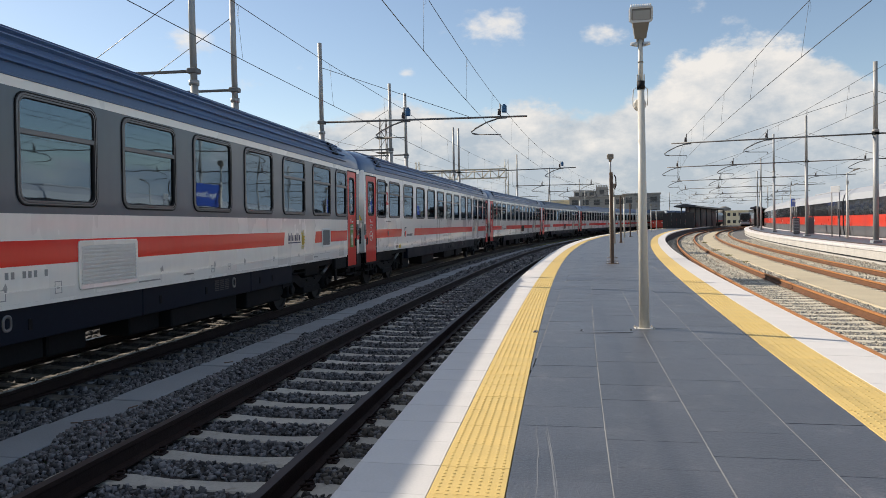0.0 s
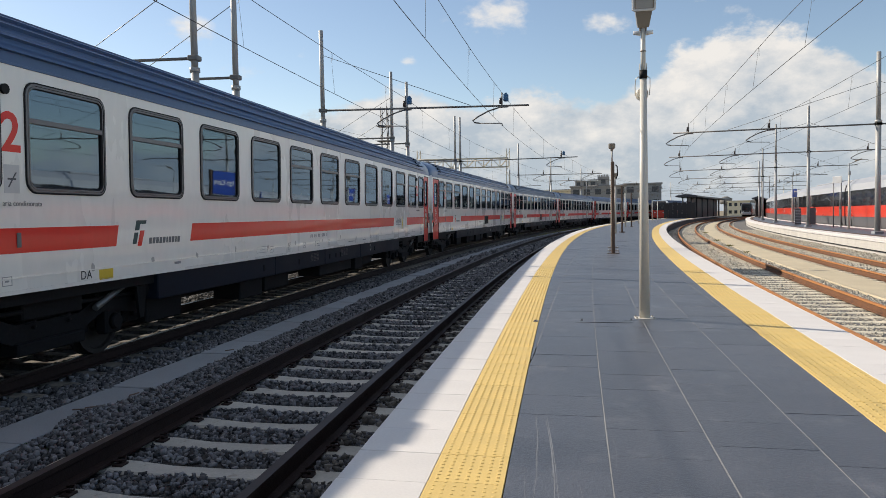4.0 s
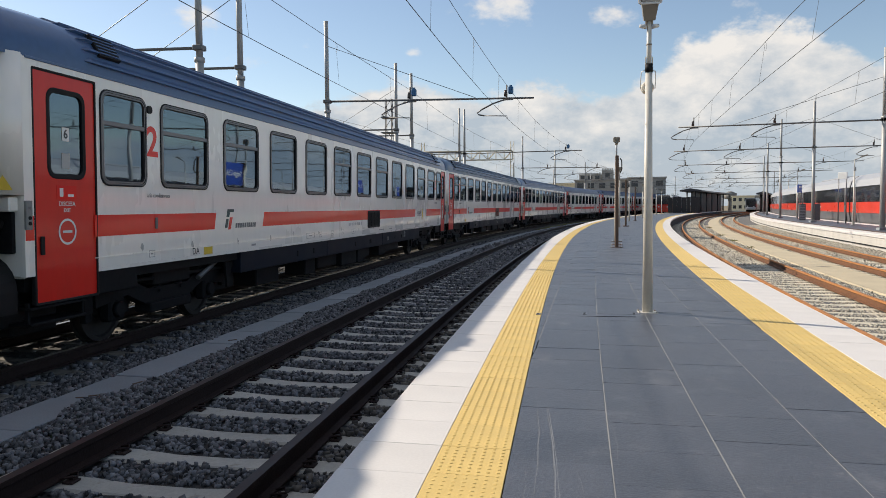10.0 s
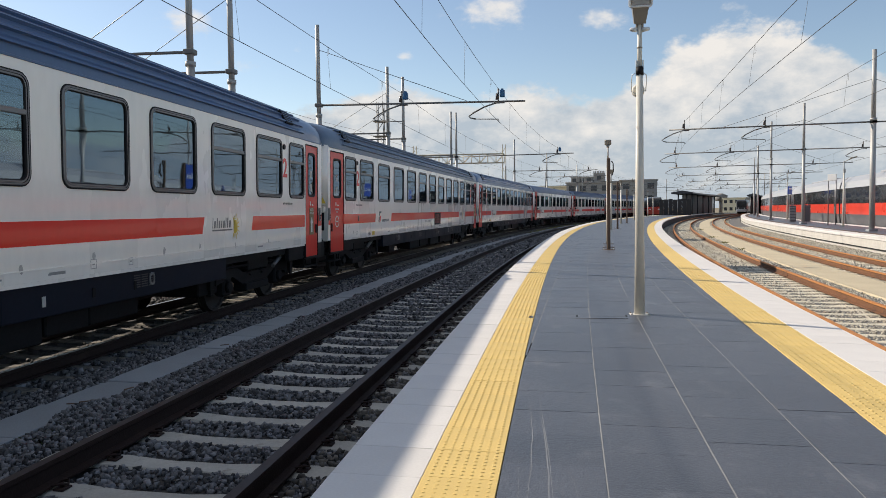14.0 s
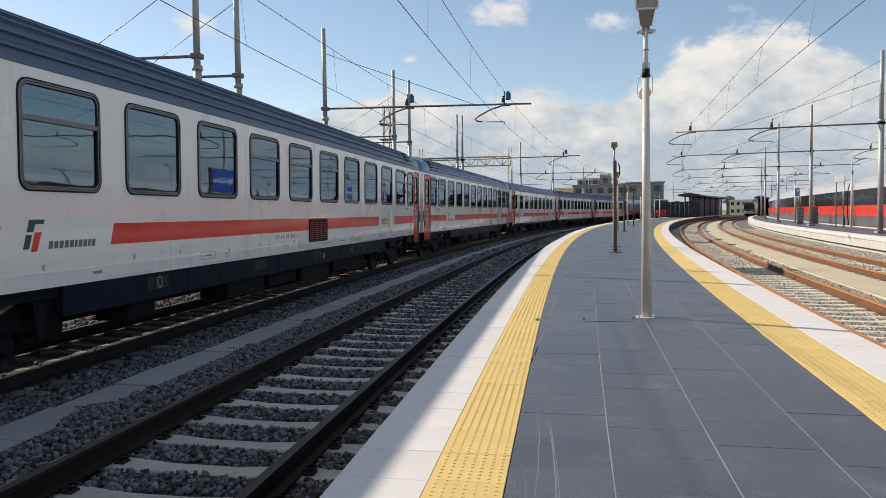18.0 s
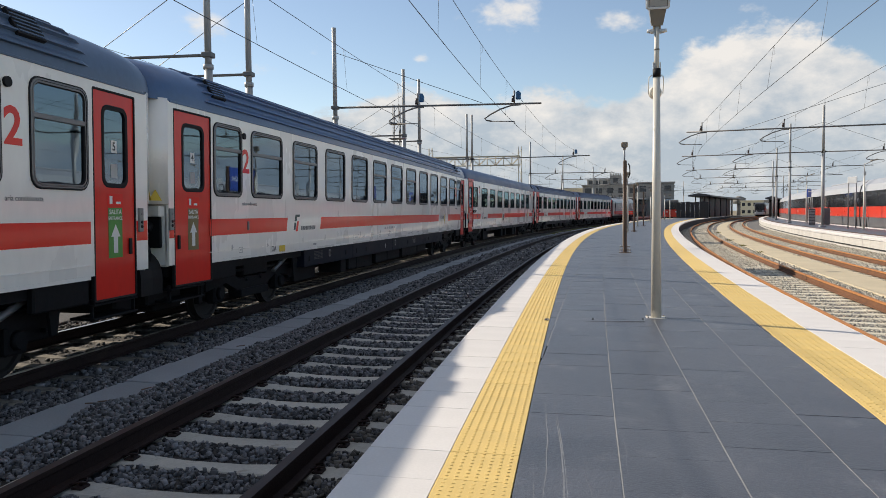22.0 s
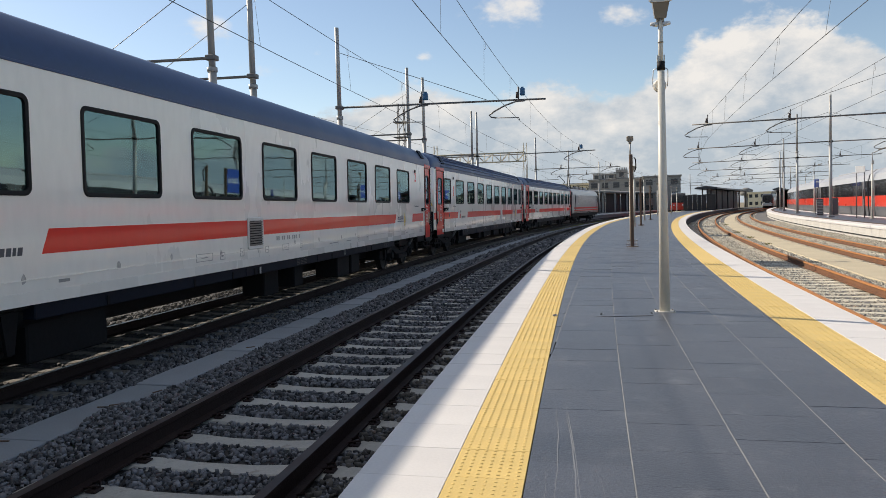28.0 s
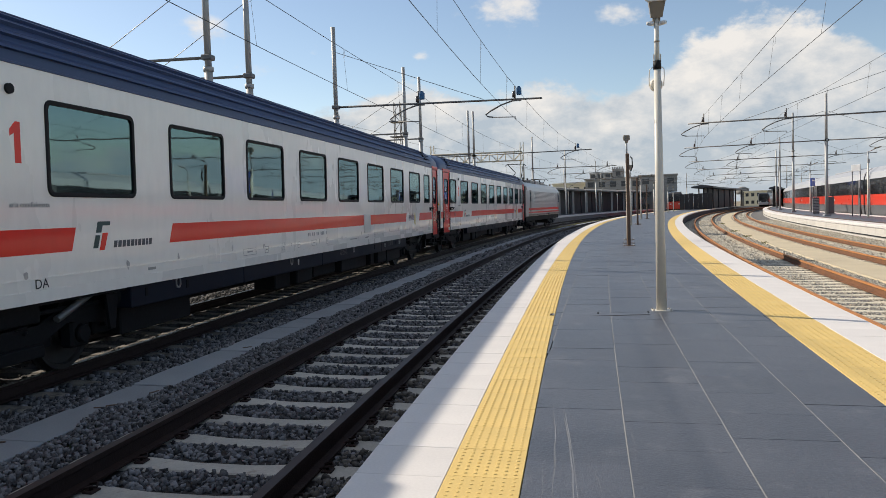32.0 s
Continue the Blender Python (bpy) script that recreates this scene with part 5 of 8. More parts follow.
STRIPES_A = [(1.10, 4.16, 0.0, 0.06), (6.04, 19.36, 0.08, 0.08), (21.36, 24.44, 0.08, 0.0)]
TRAIN_CARS = [
    make_carriage(CLASS_A, 1, "white carriage with a grey window band and a red stripe", [(1.1, 4.16, 0, .06), (6.04, 19.75, .08, .06), (21.74, 24.44, .08, 0)], "2", [(2.38, 2.56, 0.42)], ("exit", "green"), grey=True, grille=(13.08, 14.32, 0.96, 1.55, M_WHITE, M_ALU, "large white louvred grille"), mark_at=20.0, fresh=True),
    make_carriage(CLASS_A, 2, "white second-class carriage with a blue ribbed roof and sliding windows", STRIPES_A, "2", [(2.38, 2.56, 0.42), (23.17, 2.56, 0.40)], ("exit", "olive"), mark_at=19.72, fresh=False),
    make_carriage(CLASS_A, 3, "white carriage with a dark louvred grille in its red stripe", STRIPES_A, "2", [(2.38, 2.56, 0.42), (23.17, 2.56, 0.40)], ("exit", "olive"), grille=(13.15, 14.42, 1.06, 1.55, M_RUBBER, M_UNDER, "dark louvred grille", True), mark_at=19.72),
    make_carriage(CLASS_A, 4, "dusty white carriage with a faded blue roof and reddish grille", STRIPES_A, "2", [(2.38, 2.56, 0.42), (23.17, 2.56, 0.40)], ("exit", "green"), grille=(13.25, 14.50, 1.03, 1.55, M_RUBBER, M_DULLRED, "rusty louvred grille", True), mark_at=19.72, roof_mat=M_ROOF_PALE),
    make_carriage(CLASS_A, 5, "white carriage with worn lettering and a blue ribbed roof", STRIPES_A, "2", [(2.38, 2.56, 0.42), (23.17, 2.56, 0.40)], ("olive", "exit"), mark_at=19.72),
    make_carriage(CLASS_B, 6, "white carriage with a smooth navy roof and large green-tinted windows", [(1.12, 3.3, 0, .06), (5.28, 20.29, .12, .16), (22.57, 24.3, .12, 0)], "2", [(2.95, 2.82, 0.32), (23.11, 2.82, 0.32)], ("exit", "exit"), grille=(10.18, 10.80, 1.06, 1.62, M_ALU, M_FRAME, "upright grey grille"), logo_at=3.75, mark_at=20.6, fresh=True),
    make_carriage(CLASS_C, 7, "white first-class carriage with green-tinted windows and a ribbed navy roof", [(1.2, 4.05, 0, .08), (6.07, 20.2, .1, .1), (22.2, 24.4, .1, 0)], "1", [(3.28, 2.48, 0.43)], ("exit", "exit"), grille=(15.45, 16.05, 1.10, 1.60, M_ALU, M_ALU, "pale upright grille"), logo_at=4.38, mark_at=20.6, fresh=True),
    make_carriage(CLASS_C, 8, "white first-class carriage coupled to the locomotive", [(1.2, 4.05, 0, .08), (6.07, 20.2, .1, .1), (22.2, 24.4, .1, 0)], "1", [(3.28, 2.48, 0.43)], ("exit", "exit"), logo_at=4.38, mark_at=20.6, fresh=True),
]
# ---- the electric locomotive at the end of the train ----
LOCO_LEN = 18.3


def make_loco():
    loco = empty("electric_locomotive", label="grey and red electric locomotive with a raised pantograph", category="locomotive")
    h = LOCO_LEN / 2
    bm = bmesh.new()
    prof = [(1.42, 0.95), (1.45, 1.4), (1.45, 2.9), (1.32, 3.25), (1.05, 3.55), (0.6, 3.68)]
    prof = prof + [(-x, z) for x, z in prof[::-1]]
    rows = []
    for y, fx, lift in ((-h, 0.93, 0.0), (-h + 0.5, 1.0, 0.0), (h - 1.5, 1.0, 0.0), (h - 0.55, 0.98, 0.0), (h, 0.92, 0.0)):
        rows.append([bm.verts.new((x * fx, y - (0.5 * max(0.0, z - 1.9) if y >= h else 0), z)) for x, z in prof])
    for a, b in zip(rows, rows[1:]):
        for k in range(len(prof)):
            bm.faces.new((a[k], a[(k + 1) % len(prof)], b[(k + 1) % len(prof)], b[k]))
    bm.faces.new(rows[0])
    bm.faces.new(rows[-1][::-1])
    bmesh.ops.recalc_face_normals(bm, faces=bm.faces)
    part("body", bm, M_LOCO, loco)
    for sign in (1, -1):
        for za, zb, mat, what in ((1.42, 1.60, M_RED, "red side stripe"), (1.18, 1.30, M_RED, "thin red side stripe"), (0.98, 1.12, M_LOCO_DARK, "dark lower side band")):
            part("stripe", box((sign * 1.452 - 0.004, -h + 0.7, za), (sign * 1.452 + 0.004, h - 1.0, zb)), mat, loco, what)
        g = part("louvre_field", box((sign * 1.452 - 0.006, -h + 3.2, 1.95), (sign * 1.452 + 0.006, h - 3.4, 2.95)), M_ALU, loco, "ribbed grey side louvres")
        for k in range(9):
            part("slat", box((sign * 1.462 - 0.012, -h + 3.25, 1.99 + k * 0.108), (sign * 1.462 + 0.012, h - 3.45, 2.03 + k * 0.108)), M_FRAME, g)
        for y in (-h + 1.15, h - 1.9):
            d = part("cab_door", box((sign * 1.450 - 0.006, y, 1.15), (sign * 1.450 + 0.006, y + 0.7, 3.0), 0.01), M_LOCO_DARK, loco, "dark cab door")
            part("pane", box((sign * 1.460 - 0.006, y + 0.12, 2.1), (sign * 1.460 + 0.006, y + 0.58, 2.8), 0.01), M_GLASS, d)
        part("cab_window", box((sign * 1.450 - 0.008, h - 1.05, 2.1), (sign * 1.450 + 0.008, h - 0.62, 2.8), 0.01), M_LOCO_DARK, loco)
    part("front_band", box((-1.3, h - 0.16, 1.0), (1.3, h + 0.02, 1.9), 0.05), M_RED, loco, "red front panel")
    part("rear_band", box((-1.36, -h - 0.25, 0.9), (1.36, -h + 0.35, 3.3), 0.05), M_LOCO_DARK, loco, "dark cab front")
    part("frame", box((-1.3, -h + 0.3, 0.55), (1.3, h - 0.3, 1.0), 0.03), M_UNDER, loco)
    for y in (-3.6, -0.9, 1.8):
        part("roof_box", box((-0.7, y, 3.62), (0.7, y + 1.9, 3.92), 0.05), M_FRAME, loco)
    for y in (-5.0, -3.0, 0.2, 3.2):
        part("insulator", tube((0.35, y, 3.66), (0.35, y, 4.1), 0.09, 0.06, 8), M_RUBBER, loco)
    for y, up in ((-5.8, 1.35), (5.4, 0.5)):
        bm = bmesh.new()
        for x in (-0.45, 0.45):
            add_tube(bm, (x, y - 0.8, 3.75), (x * 0.6, y + 0.9, 3.75 + up * 0.55), 0.035, n=6)
            add_tube(bm, (x * 0.6, y + 0.9, 3.75 + up * 0.55), (x * 1.4, y - 0.5, 3.75 + up), 0.03, n=6)
        add_path(bm, [(-0.85, y - 0.5, 3.62 + up), (-0.7, y - 0.5, 3.77 + up), (0.7, y - 0.5, 3.77 + up), (0.85, y - 0.5, 3.62 + up)], 0.03)
        add_box(bm, (-0.6, y - 1.0, 3.65), (0.6, y + 1.0, 3.75))
        part("pantograph", bm, M_UNDER, loco, "dark pantograph")
    for x in (-0.98, 0.98):
        for y, way in ((-h, -1), (h, 1)):
            bm = tube((x, y, 1.06), (x, y + way * 0.3, 1.06), 0.11, n=10)
            add_tube(bm, (x, y + way * 0.30, 1.06), (x, y + way * 0.34, 1.06), 0.26, 0.24, 14)
            part("buffer", bm, M_UNDER, loco)
    for y in (-5.3, 5.3):
        AXLES.append((loco, make_bogie(loco, y)))
    return loco


M_LOCO = material("pale_grey_loco_paint", (0.40, 0.41, 0.41), 0.35, vary=0.15, grain=10, spots=0.7, second=(0.40, 0.40, 0.39), patches=0.4, coat=0.2)
M_LOCO_DARK = material("dark_loco_paint", (0.03, 0.032, 0.036), 0.3, vary=0.15, grain=10, spots=1.0)
LOCO = make_loco()
# ---- overhead line: masts, cantilevers, wires ----
ARM_Z, CONTACT_Z, CARRIER_Z = 6.0, 5.18, 6.42


def mast_tube(h, r):
    bm = bmesh.new()
    add_tube(bm, (0, 0, 0), (0, 0, h * 0.62), r, r * 0.98, 10)
    add_tube(bm, (0, 0, h * 0.62), (0, 0, h), r * 0.82, r * 0.78, 10)
    return bm


def registration(parent, p, across, z, flip, blue):
    """Insulated bracket, curved drop tube and steady arm over one track; p is the track's place, across the unit way to the right."""
    a = Vector((across.x, across.y, 0)) * flip
    at = Vector((p.x, p.y, 0))
    post = part("bracket", tube(at + Vector((0, 0, z)), at + Vector((0, 0, CARRIER_Z + 0.08)), 0.03, n=6), M_ARM, parent)
    part("insulator", tube(at - a * 0.05 + Vector((0, 0, z + 0.06)), at - a * 0.05 + Vector((0, 0, z + 0.30)), 0.06, 0.05, 8), M_INSUL_BROWN, post)
    if blue:
        bm = box((-0.10, -0.08, -0.15), (0.10, 0.08, 0.13), 0.03)
        add_box(bm, (-0.05, -0.05, 0.13), (0.05, 0.05, 0.18))
        o = part("switch_box", bm, M_INSUL, parent, "blue line switch box")
        o.matrix_basis = Matrix.Translation(at + a * 0.16 + Vector((0, 0, z + 0.30)))
    bm = bmesh.new()
    q = [at + a * x + Vector((0, 0, zz)) for x, zz in ((0.25, z - 0.06), (-0.1, z - 0.07), (-0.55, z - 0.20), (-1.0, z - 0.42), (-1.18, z - 0.55), (-1.10, z - 0.62), (-0.9, z - 0.66))]
    add_path(bm, q, 0.032, 6)
    part("drop_tube", bm, M_ARM, parent)
    bm = bmesh.new()
    add_path(bm, [at + a * -0.9 + Vector((0, 0, z - 0.66)), at + a * 0.0 + Vector((0, 0, z - 0.70)), at + a * 0.02 + Vector((0, 0, CONTACT_Z + 0.02))], 0.02, 5)
    part("steady_arm", bm, M_ARM, parent)


def make_mast(x, y, height, base_z, arm_to=(), tracks=(), radius=0.105, group="masts of the overhead line", blue=False, arm_z=ARM_Z, tie=True, label=None):
    """A steel mast with horizontal tube arms; arm_to: end points; tracks: (lane, offset, s) hung from the arms."""
    thing = empty("catenary_mast", label=label or "grey tubular steel mast of the overhead line", category="catenary mast", group=group)
    base = Vector((x, y, base_z))
    ob = shared(("mast", height - base_z, radius), lambda: mast_tube(height - base_z, radius), "pole", M_MAST, thing, Matrix.Translation(base))
    part("foot", box((x - 0.22, y - 0.22, base_z - 0.3), (x + 0.22, y + 0.22, base_z + 0.12), 0.02), M_TROUGH, thing)
    for e in arm_to:
        a, b = Vector((x, y, arm_z)), Vector((*e, arm_z))
        part("arm", tube(a, b, 0.042, 0.036, 8), M_ARM, thing)
        part("clamp", box((-0.14, -0.14, -0.07), (0.14, 0.14, 0.07), 0.02, Matrix.Translation(a)), M_ARM, thing)
        if tie:
            far = a.lerp(b, 0.72)
            part("tie_rod", tube((x, y, min(height - 0.4, arm_z + 2.2)), far + Vector((0, 0, 0.05)), 0.011, n=5), M_WIRE, thing)
    for lane, off, s in tracks:
        h = lane.turn(s)
        registration(thing, lane.at(s, off), Vector((math.cos(h), -math.sin(h), 0)), arm_z, 1, blue)
    part("clamp", tube((x, y, height * 0.62 + base_z * 0.38 - 0.06), (x, y, height * 0.62 + base_z * 0.38 + 0.06), radius * 1.25, n=10), M_MAST, thing)
    return thing


def span(name, lane, supports, label=""):
    """Carrier and contact wire with droppers; supports are (s, offset of the carrier, offset of the contact wire)."""
    thing = empty(name, label=label, category="overhead wire", group="overhead wires")
    carrier, contact = bmesh.new(), bmesh.new()

    def wires(a, b, u):
        s = a[0] + (b[0] - a[0]) * u
        sag = 0.12 * 4 * u * (1 - u)
        return lane.at(s, a[1] + (b[1] - a[1]) * u, CARRIER_Z - sag), lane.at(s, a[2] + (b[2] - a[2]) * u, CONTACT_Z)

    pts, low = [], []
    for a, b in zip(supports, supports[1:]):
        for k in range(14):
            p, q = wires(a, b, k / 14)
            pts.append(p)
            low.append(q)
    add_path(carrier, pts, 0.0075, 5)
    add_path(contact, low, 0.0075, 5)
    part("carrier_wire", carrier, M_WIRE, thing)
    part("contact_wire", contact, M_WIRE, thing)
    for a, b in zip(supports, supports[1:]):
        m = max(2, int((b[0] - a[0]) / 5.5))
        for k in range(m):
            p, q = wires(a, b, (k + 0.5) / m)
            bm = bmesh.new()
            add_tube(bm, p, q, 0.0035, n=4)
            side = Vector((0.035, 0.02, 0))
            add_path(bm, [p, p + side + Vector((0, 0, -0.05)), p + side + Vector((0, 0, -0.22)), p - side * 0.3 + Vector((0, 0, -0.25))], 0.0035, 4)
            part("dropper", bm, M_WIRE, thing)


def right_of(lane, s, off):
    p = lane.at(s, off)
    return (p.x, p.y)


def lane_s(lane, y, off):
    s = y
    for _ in range(5):
        s += y - lane.at(s, off).y
    return s


# left side: masts beyond the train
for x, y, h, left_to, blue in ((-9.32, 18.4, 9.3, 4.6, False), (-9.41, 21.15, 9.3, 4.6, False), (-8.6, 39.3, 9.57, 5.0, False), (-8.4, 42.6, 9.6, 5.0, False)):
    make_mast(x, y, h, -0.2, [(x - left_to, y - 0.25)], [], 0.11, blue=blue)
sA, sF, sG = lane_s(TRAIN, 28.8, 0.0), lane_s(TRAIN, 55.3, 0.0), lane_s(TRAIN, 98.0, 0.0)
make_mast(-9.03, 28.46, 9.16, -0.2, [(-0.86, 29.2)], [(TRAIN, 0.82, sA), (LEFT, X1 - 0.08, lane_s(LEFT, 29.0, X1))], 0.11, blue=True)
make_mast(-3.64, 81.2, 9.46, -0.2, [(5.4, 82.3)], [(TRAIN, 0.1, lane_s(TRAIN, 81.6, 0.0)), (LEFT, X1, lane_s(LEFT, 82.1, X1))], 0.105, tie=False)
pg = TRAIN.at(sG, -2.3)
make_mast(pg.x, pg.y, 9.2, -0.2, [right_of(TRAIN, sG, 6.0)], [(TRAIN, 0.1, sG), (LEFT, X1, lane_s(LEFT, 98.5, X1))], 0.10)
make_mast(-7.4, 56.5, 9.37, -0.2, [(-12.4, 56.3)], [], 0.105, tie=False)
make_mast(-7.2, 58.1, 9.5, -0.2, [(-12.2, 57.9), (1.95, 57.0)], [(LEFT, X1 + 0.1, lane_s(LEFT, 57.0, X1))], 0.105, blue=True, tie=False)
for s in (120.0, 142.0, 165.0, 190.0):
    p = TRAIN.at(s, -2.6)
    make_mast(p.x, p.y, 8.8, -0.2, [right_of(TRAIN, s, 6.4)], [(TRAIN, 0.1, s), (LEFT, X1, lane_s(LEFT, p.y, X1))], 0.10)
    p = TRAIN.at(s - 8.0, -12.0)
    make_mast(p.x, p.y, 8.5, -0.2, [right_of(TRAIN, s - 8.0, -7.0)], [], 0.10)
S29, S56, S98 = lane_s(LEFT, 29.0, X1), lane_s(LEFT, 55.9, X1), lane_s(LEFT, 98.5, X1)
span("overhead_wire", LEFT, [(-62, X1 + 0.4, X1 + 0.4), (-18, X1 + 0.28, X1 + 0.25), (S29, X1 - 0.02, X1 - 0.05), (S56, X1 + 0.1, X1 + 0.1), (S98, X1, X1), (142, X1, X1), (190, X1, X1)], "overhead contact line above the near track")
span("overhead_wire", TRAIN, [(-62, 0.78, 1.0), (-18, 0.78, 1.0), (sA, 0.80, 0.85), (55, 0.3, 0.3), (sG, 0.1, 0.1), (142, 0.1, 0.1), (190, 0.1, 0.1)], "overhead contact line above the moving train")
span("overhead_wire", TRAIN, [(-50, -5.8, -5.8), (-12, -5.7, -5.7), (20, -5.6, -5.6), (41, -5.0, -5.0), (57, -4.6, -4.6), (98, -4.6, -4.6), (142, -4.6, -4.6)], "overhead contact line of a track beyond the train")
span("overhead_wire", TRAIN, [(43, -8.6, -8.6), (58, -8.6, -8.6), (98, -8.6, -8.6)], "overhead contact line of a far track")

# right side: masts on the far platform, with arms over both tracks
R_STATIONS = [(lane_s(RIGHT, 40.7, 12.85), 9.67), (lane_s(RIGHT, 58.9, 12.85), 9.44), (lane_s(RIGHT, 79.5, 12.85), 10.4), (104.0, 9.6), (128.0, 9.4), (152.0, 9.2), (180.0, 9.0)]
for s, h in R_STATIONS:
    p = RIGHT.at(s, 12.85)
    make_mast(p.x, p.y, h, P2_TOP - 0.13, [right_of(RIGHT, s, 2.8), right_of(RIGHT, s + 0.6, 20.4)], [(RIGHT, 3.6, s), (RIGHT, 7.7, s), (FAR, 0.0, lane_s(FAR, p.y, 0.0))], 0.14 if s < 50 else 0.125, blue=False, group="masts on the far platform", label="grey steel mast on the far platform with long arms")
stations = [s for s, h in R_STATIONS]
for off, label in ((3.6, "overhead contact line above the rusty near track"), (7.7, "overhead contact line above the second rusty track"), (18.0, "overhead contact line above the parked red train")):
    near = [(-45, off + 1.8, off + 1.6), (-8, off + 1.15, off + 1.08), (20, off + 0.7, off + 0.52)]
    if off < 10:
        span("overhead_wire", RIGHT, near + [(s, off, off) for s in stations], label)
    else:
        span("overhead_wire", FAR, [(-20, 0, 0), (10, 0, 0)] + [(lane_s(FAR, RIGHT.at(s, 12.85).y, 0.0), 0, 0) for s in stations], label)


def make_truss():
    """Lattice gantry across the far left tracks."""
    thing = empty("lattice_gantry", label="pale lattice gantry over the far tracks", category="gantry")
    col = Vector((-4.4, 75.0, -0.2))
    end = Vector((-13.5, 74.3, -0.2))
    for base in (col, end):
        bm = bmesh.new()
        for dx, dy in ((-0.22, -0.22), (0.22, -0.22), (0.22, 0.22), (-0.22, 0.22)):
            add_tube(bm, base + Vector((dx, dy, 0)), base + Vector((dx * 0.7, dy * 0.7, 8.6)), 0.035, n=4)
        for k in range(12):
            z0, z1 = k * 0.7, (k + 1) * 0.7
            sgn = 1 if k % 2 else -1
            add_tube(bm, base + Vector((-0.2 * sgn, -0.2, z0)), base + Vector((0.2 * sgn, -0.2, z1)), 0.02, n=4)
            add_tube(bm, base + Vector((-0.2, -0.2 * sgn, z0)), base + Vector((-0.2, 0.2 * sgn, z1)), 0.02, n=4)
        part("lattice_column", bm, M_GANTRY, thing)
    for dy in (-0.3, 0.3):
        bm = bmesh.new()
        a, b = col + Vector((0, dy, 0)), end + Vector((0, dy, 0))
        for z in (6.75, 7.65):
            add_tube(bm, a + Vector((0, 0, z)), b + Vector((0, 0, z)), 0.05, n=5)
        n = 11
        for k in range(n):
            p, q = a.lerp(b, k / n), a.lerp(b, (k + 1) / n)
            add_tube(bm, p + Vector((0, 0, 6.75 if k % 2 else 7.65)), q + Vector((0, 0, 7.65 if k % 2 else 6.75)), 0.03, n=4)
            add_tube(bm, p + Vector((0, 0, 6.75)), p + Vector((0, 0, 7.65)), 0.025, n=4)
        part("truss_beam", bm, M_GANTRY, thing)
    tower = empty("lattice_tower", label="slim lattice tower beyond the train", category="tower")
    base = Vector((-13.4, 58.5, -0.4))
    bm = bmesh.new()
    for dx, dy in ((-0.3, -0.3), (0.3, -0.3), (0.3, 0.3), (-0.3, 0.3)):
        add_tube(bm, base + Vector((dx, dy, 0)), base + Vector((dx * 0.8, dy * 0.8, 11.0)), 0.04, n=4)
    for k in range(14):
        z0, z1 = k * 0.78, (k + 1) * 0.78
        sgn = 1 if k % 2 else -1
        add_tube(bm, base + Vector((-0.28 * sgn, -0.28, z0)), base + Vector((0.28 * sgn, -0.28, z1)), 0.025, n=4)
        add_tube(bm, base + Vector((0.28, -0.28 * sgn, z0)), base + Vector((0.28, 0.28 * sgn, z1)), 0.025, n=4)
    part("lattice", bm, M_ARM, tower)
    for z in (8.2, 9.4):
        part("platform_ring", box((-0.55, -0.55, z), (0.55, 0.55, z + 0.06), 0.0, Matrix.Translation(base)), M_ARM, tower)


M_GANTRY = material("cream_gantry_paint", (0.50, 0.46, 0.36), 0.6, vary=0.2, grain=15, spots=1.0)
make_truss()
# ---- things on the island platform ----
def ground_z(x):
    return TOP + drop(x)


def lamp_head(parent, z, m):
    """Floodlight housing with a ribbed rim, a frosted cover and a swivel bracket, tipped towards the camera."""
    bm = bmesh.new()
    for k, (w, d, h) in enumerate(((0.13, 0.09, 0.0), (0.19, 0.12, 0.30), (0.255, 0.14, 0.34), (0.265, 0.14, 0.55), (0.24, 0.10, 0.62))):
        pts = [bm.verts.new((sx * w, sy * d, h)) for sx, sy in ((-1, -1), (1, -1), (1, 1), (-1, 1))]
        if k:
            for i in range(4):
                bm.faces.new((last[i], last[(i + 1) % 4], pts[(i + 1) % 4], pts[i]))
        else:
            bm.faces.new(pts[::-1])
        last = pts
    bm.faces.new(last)
    head = part("lamp_head", bm, M_LAMPHEAD, parent, "grey-beige floodlight housing")
    head.matrix_basis = m
    part("lamp_cover", box((-0.20, -0.146, 0.36), (0.20, -0.138, 0.54), 0.01), M_LAMPGLASS, head)
    part("rim", ring(-0.27, 0.27, 0.31, 0.62, 0.06, 0.045, 0.06), M_ALU, head).matrix_basis = pose(0, -0.15, 0, 0, 0, -90)
    for k in range(9):
        part("fin", box((-0.23 + k * 0.055, -0.11, 0.60), (-0.215 + k * 0.055, 0.10, 0.66)), M_ALU, head)
    part("bracket", box((-0.09, -0.05, -0.10), (0.09, 0.05, 0.03), 0.015), M_LAMPHEAD, head)


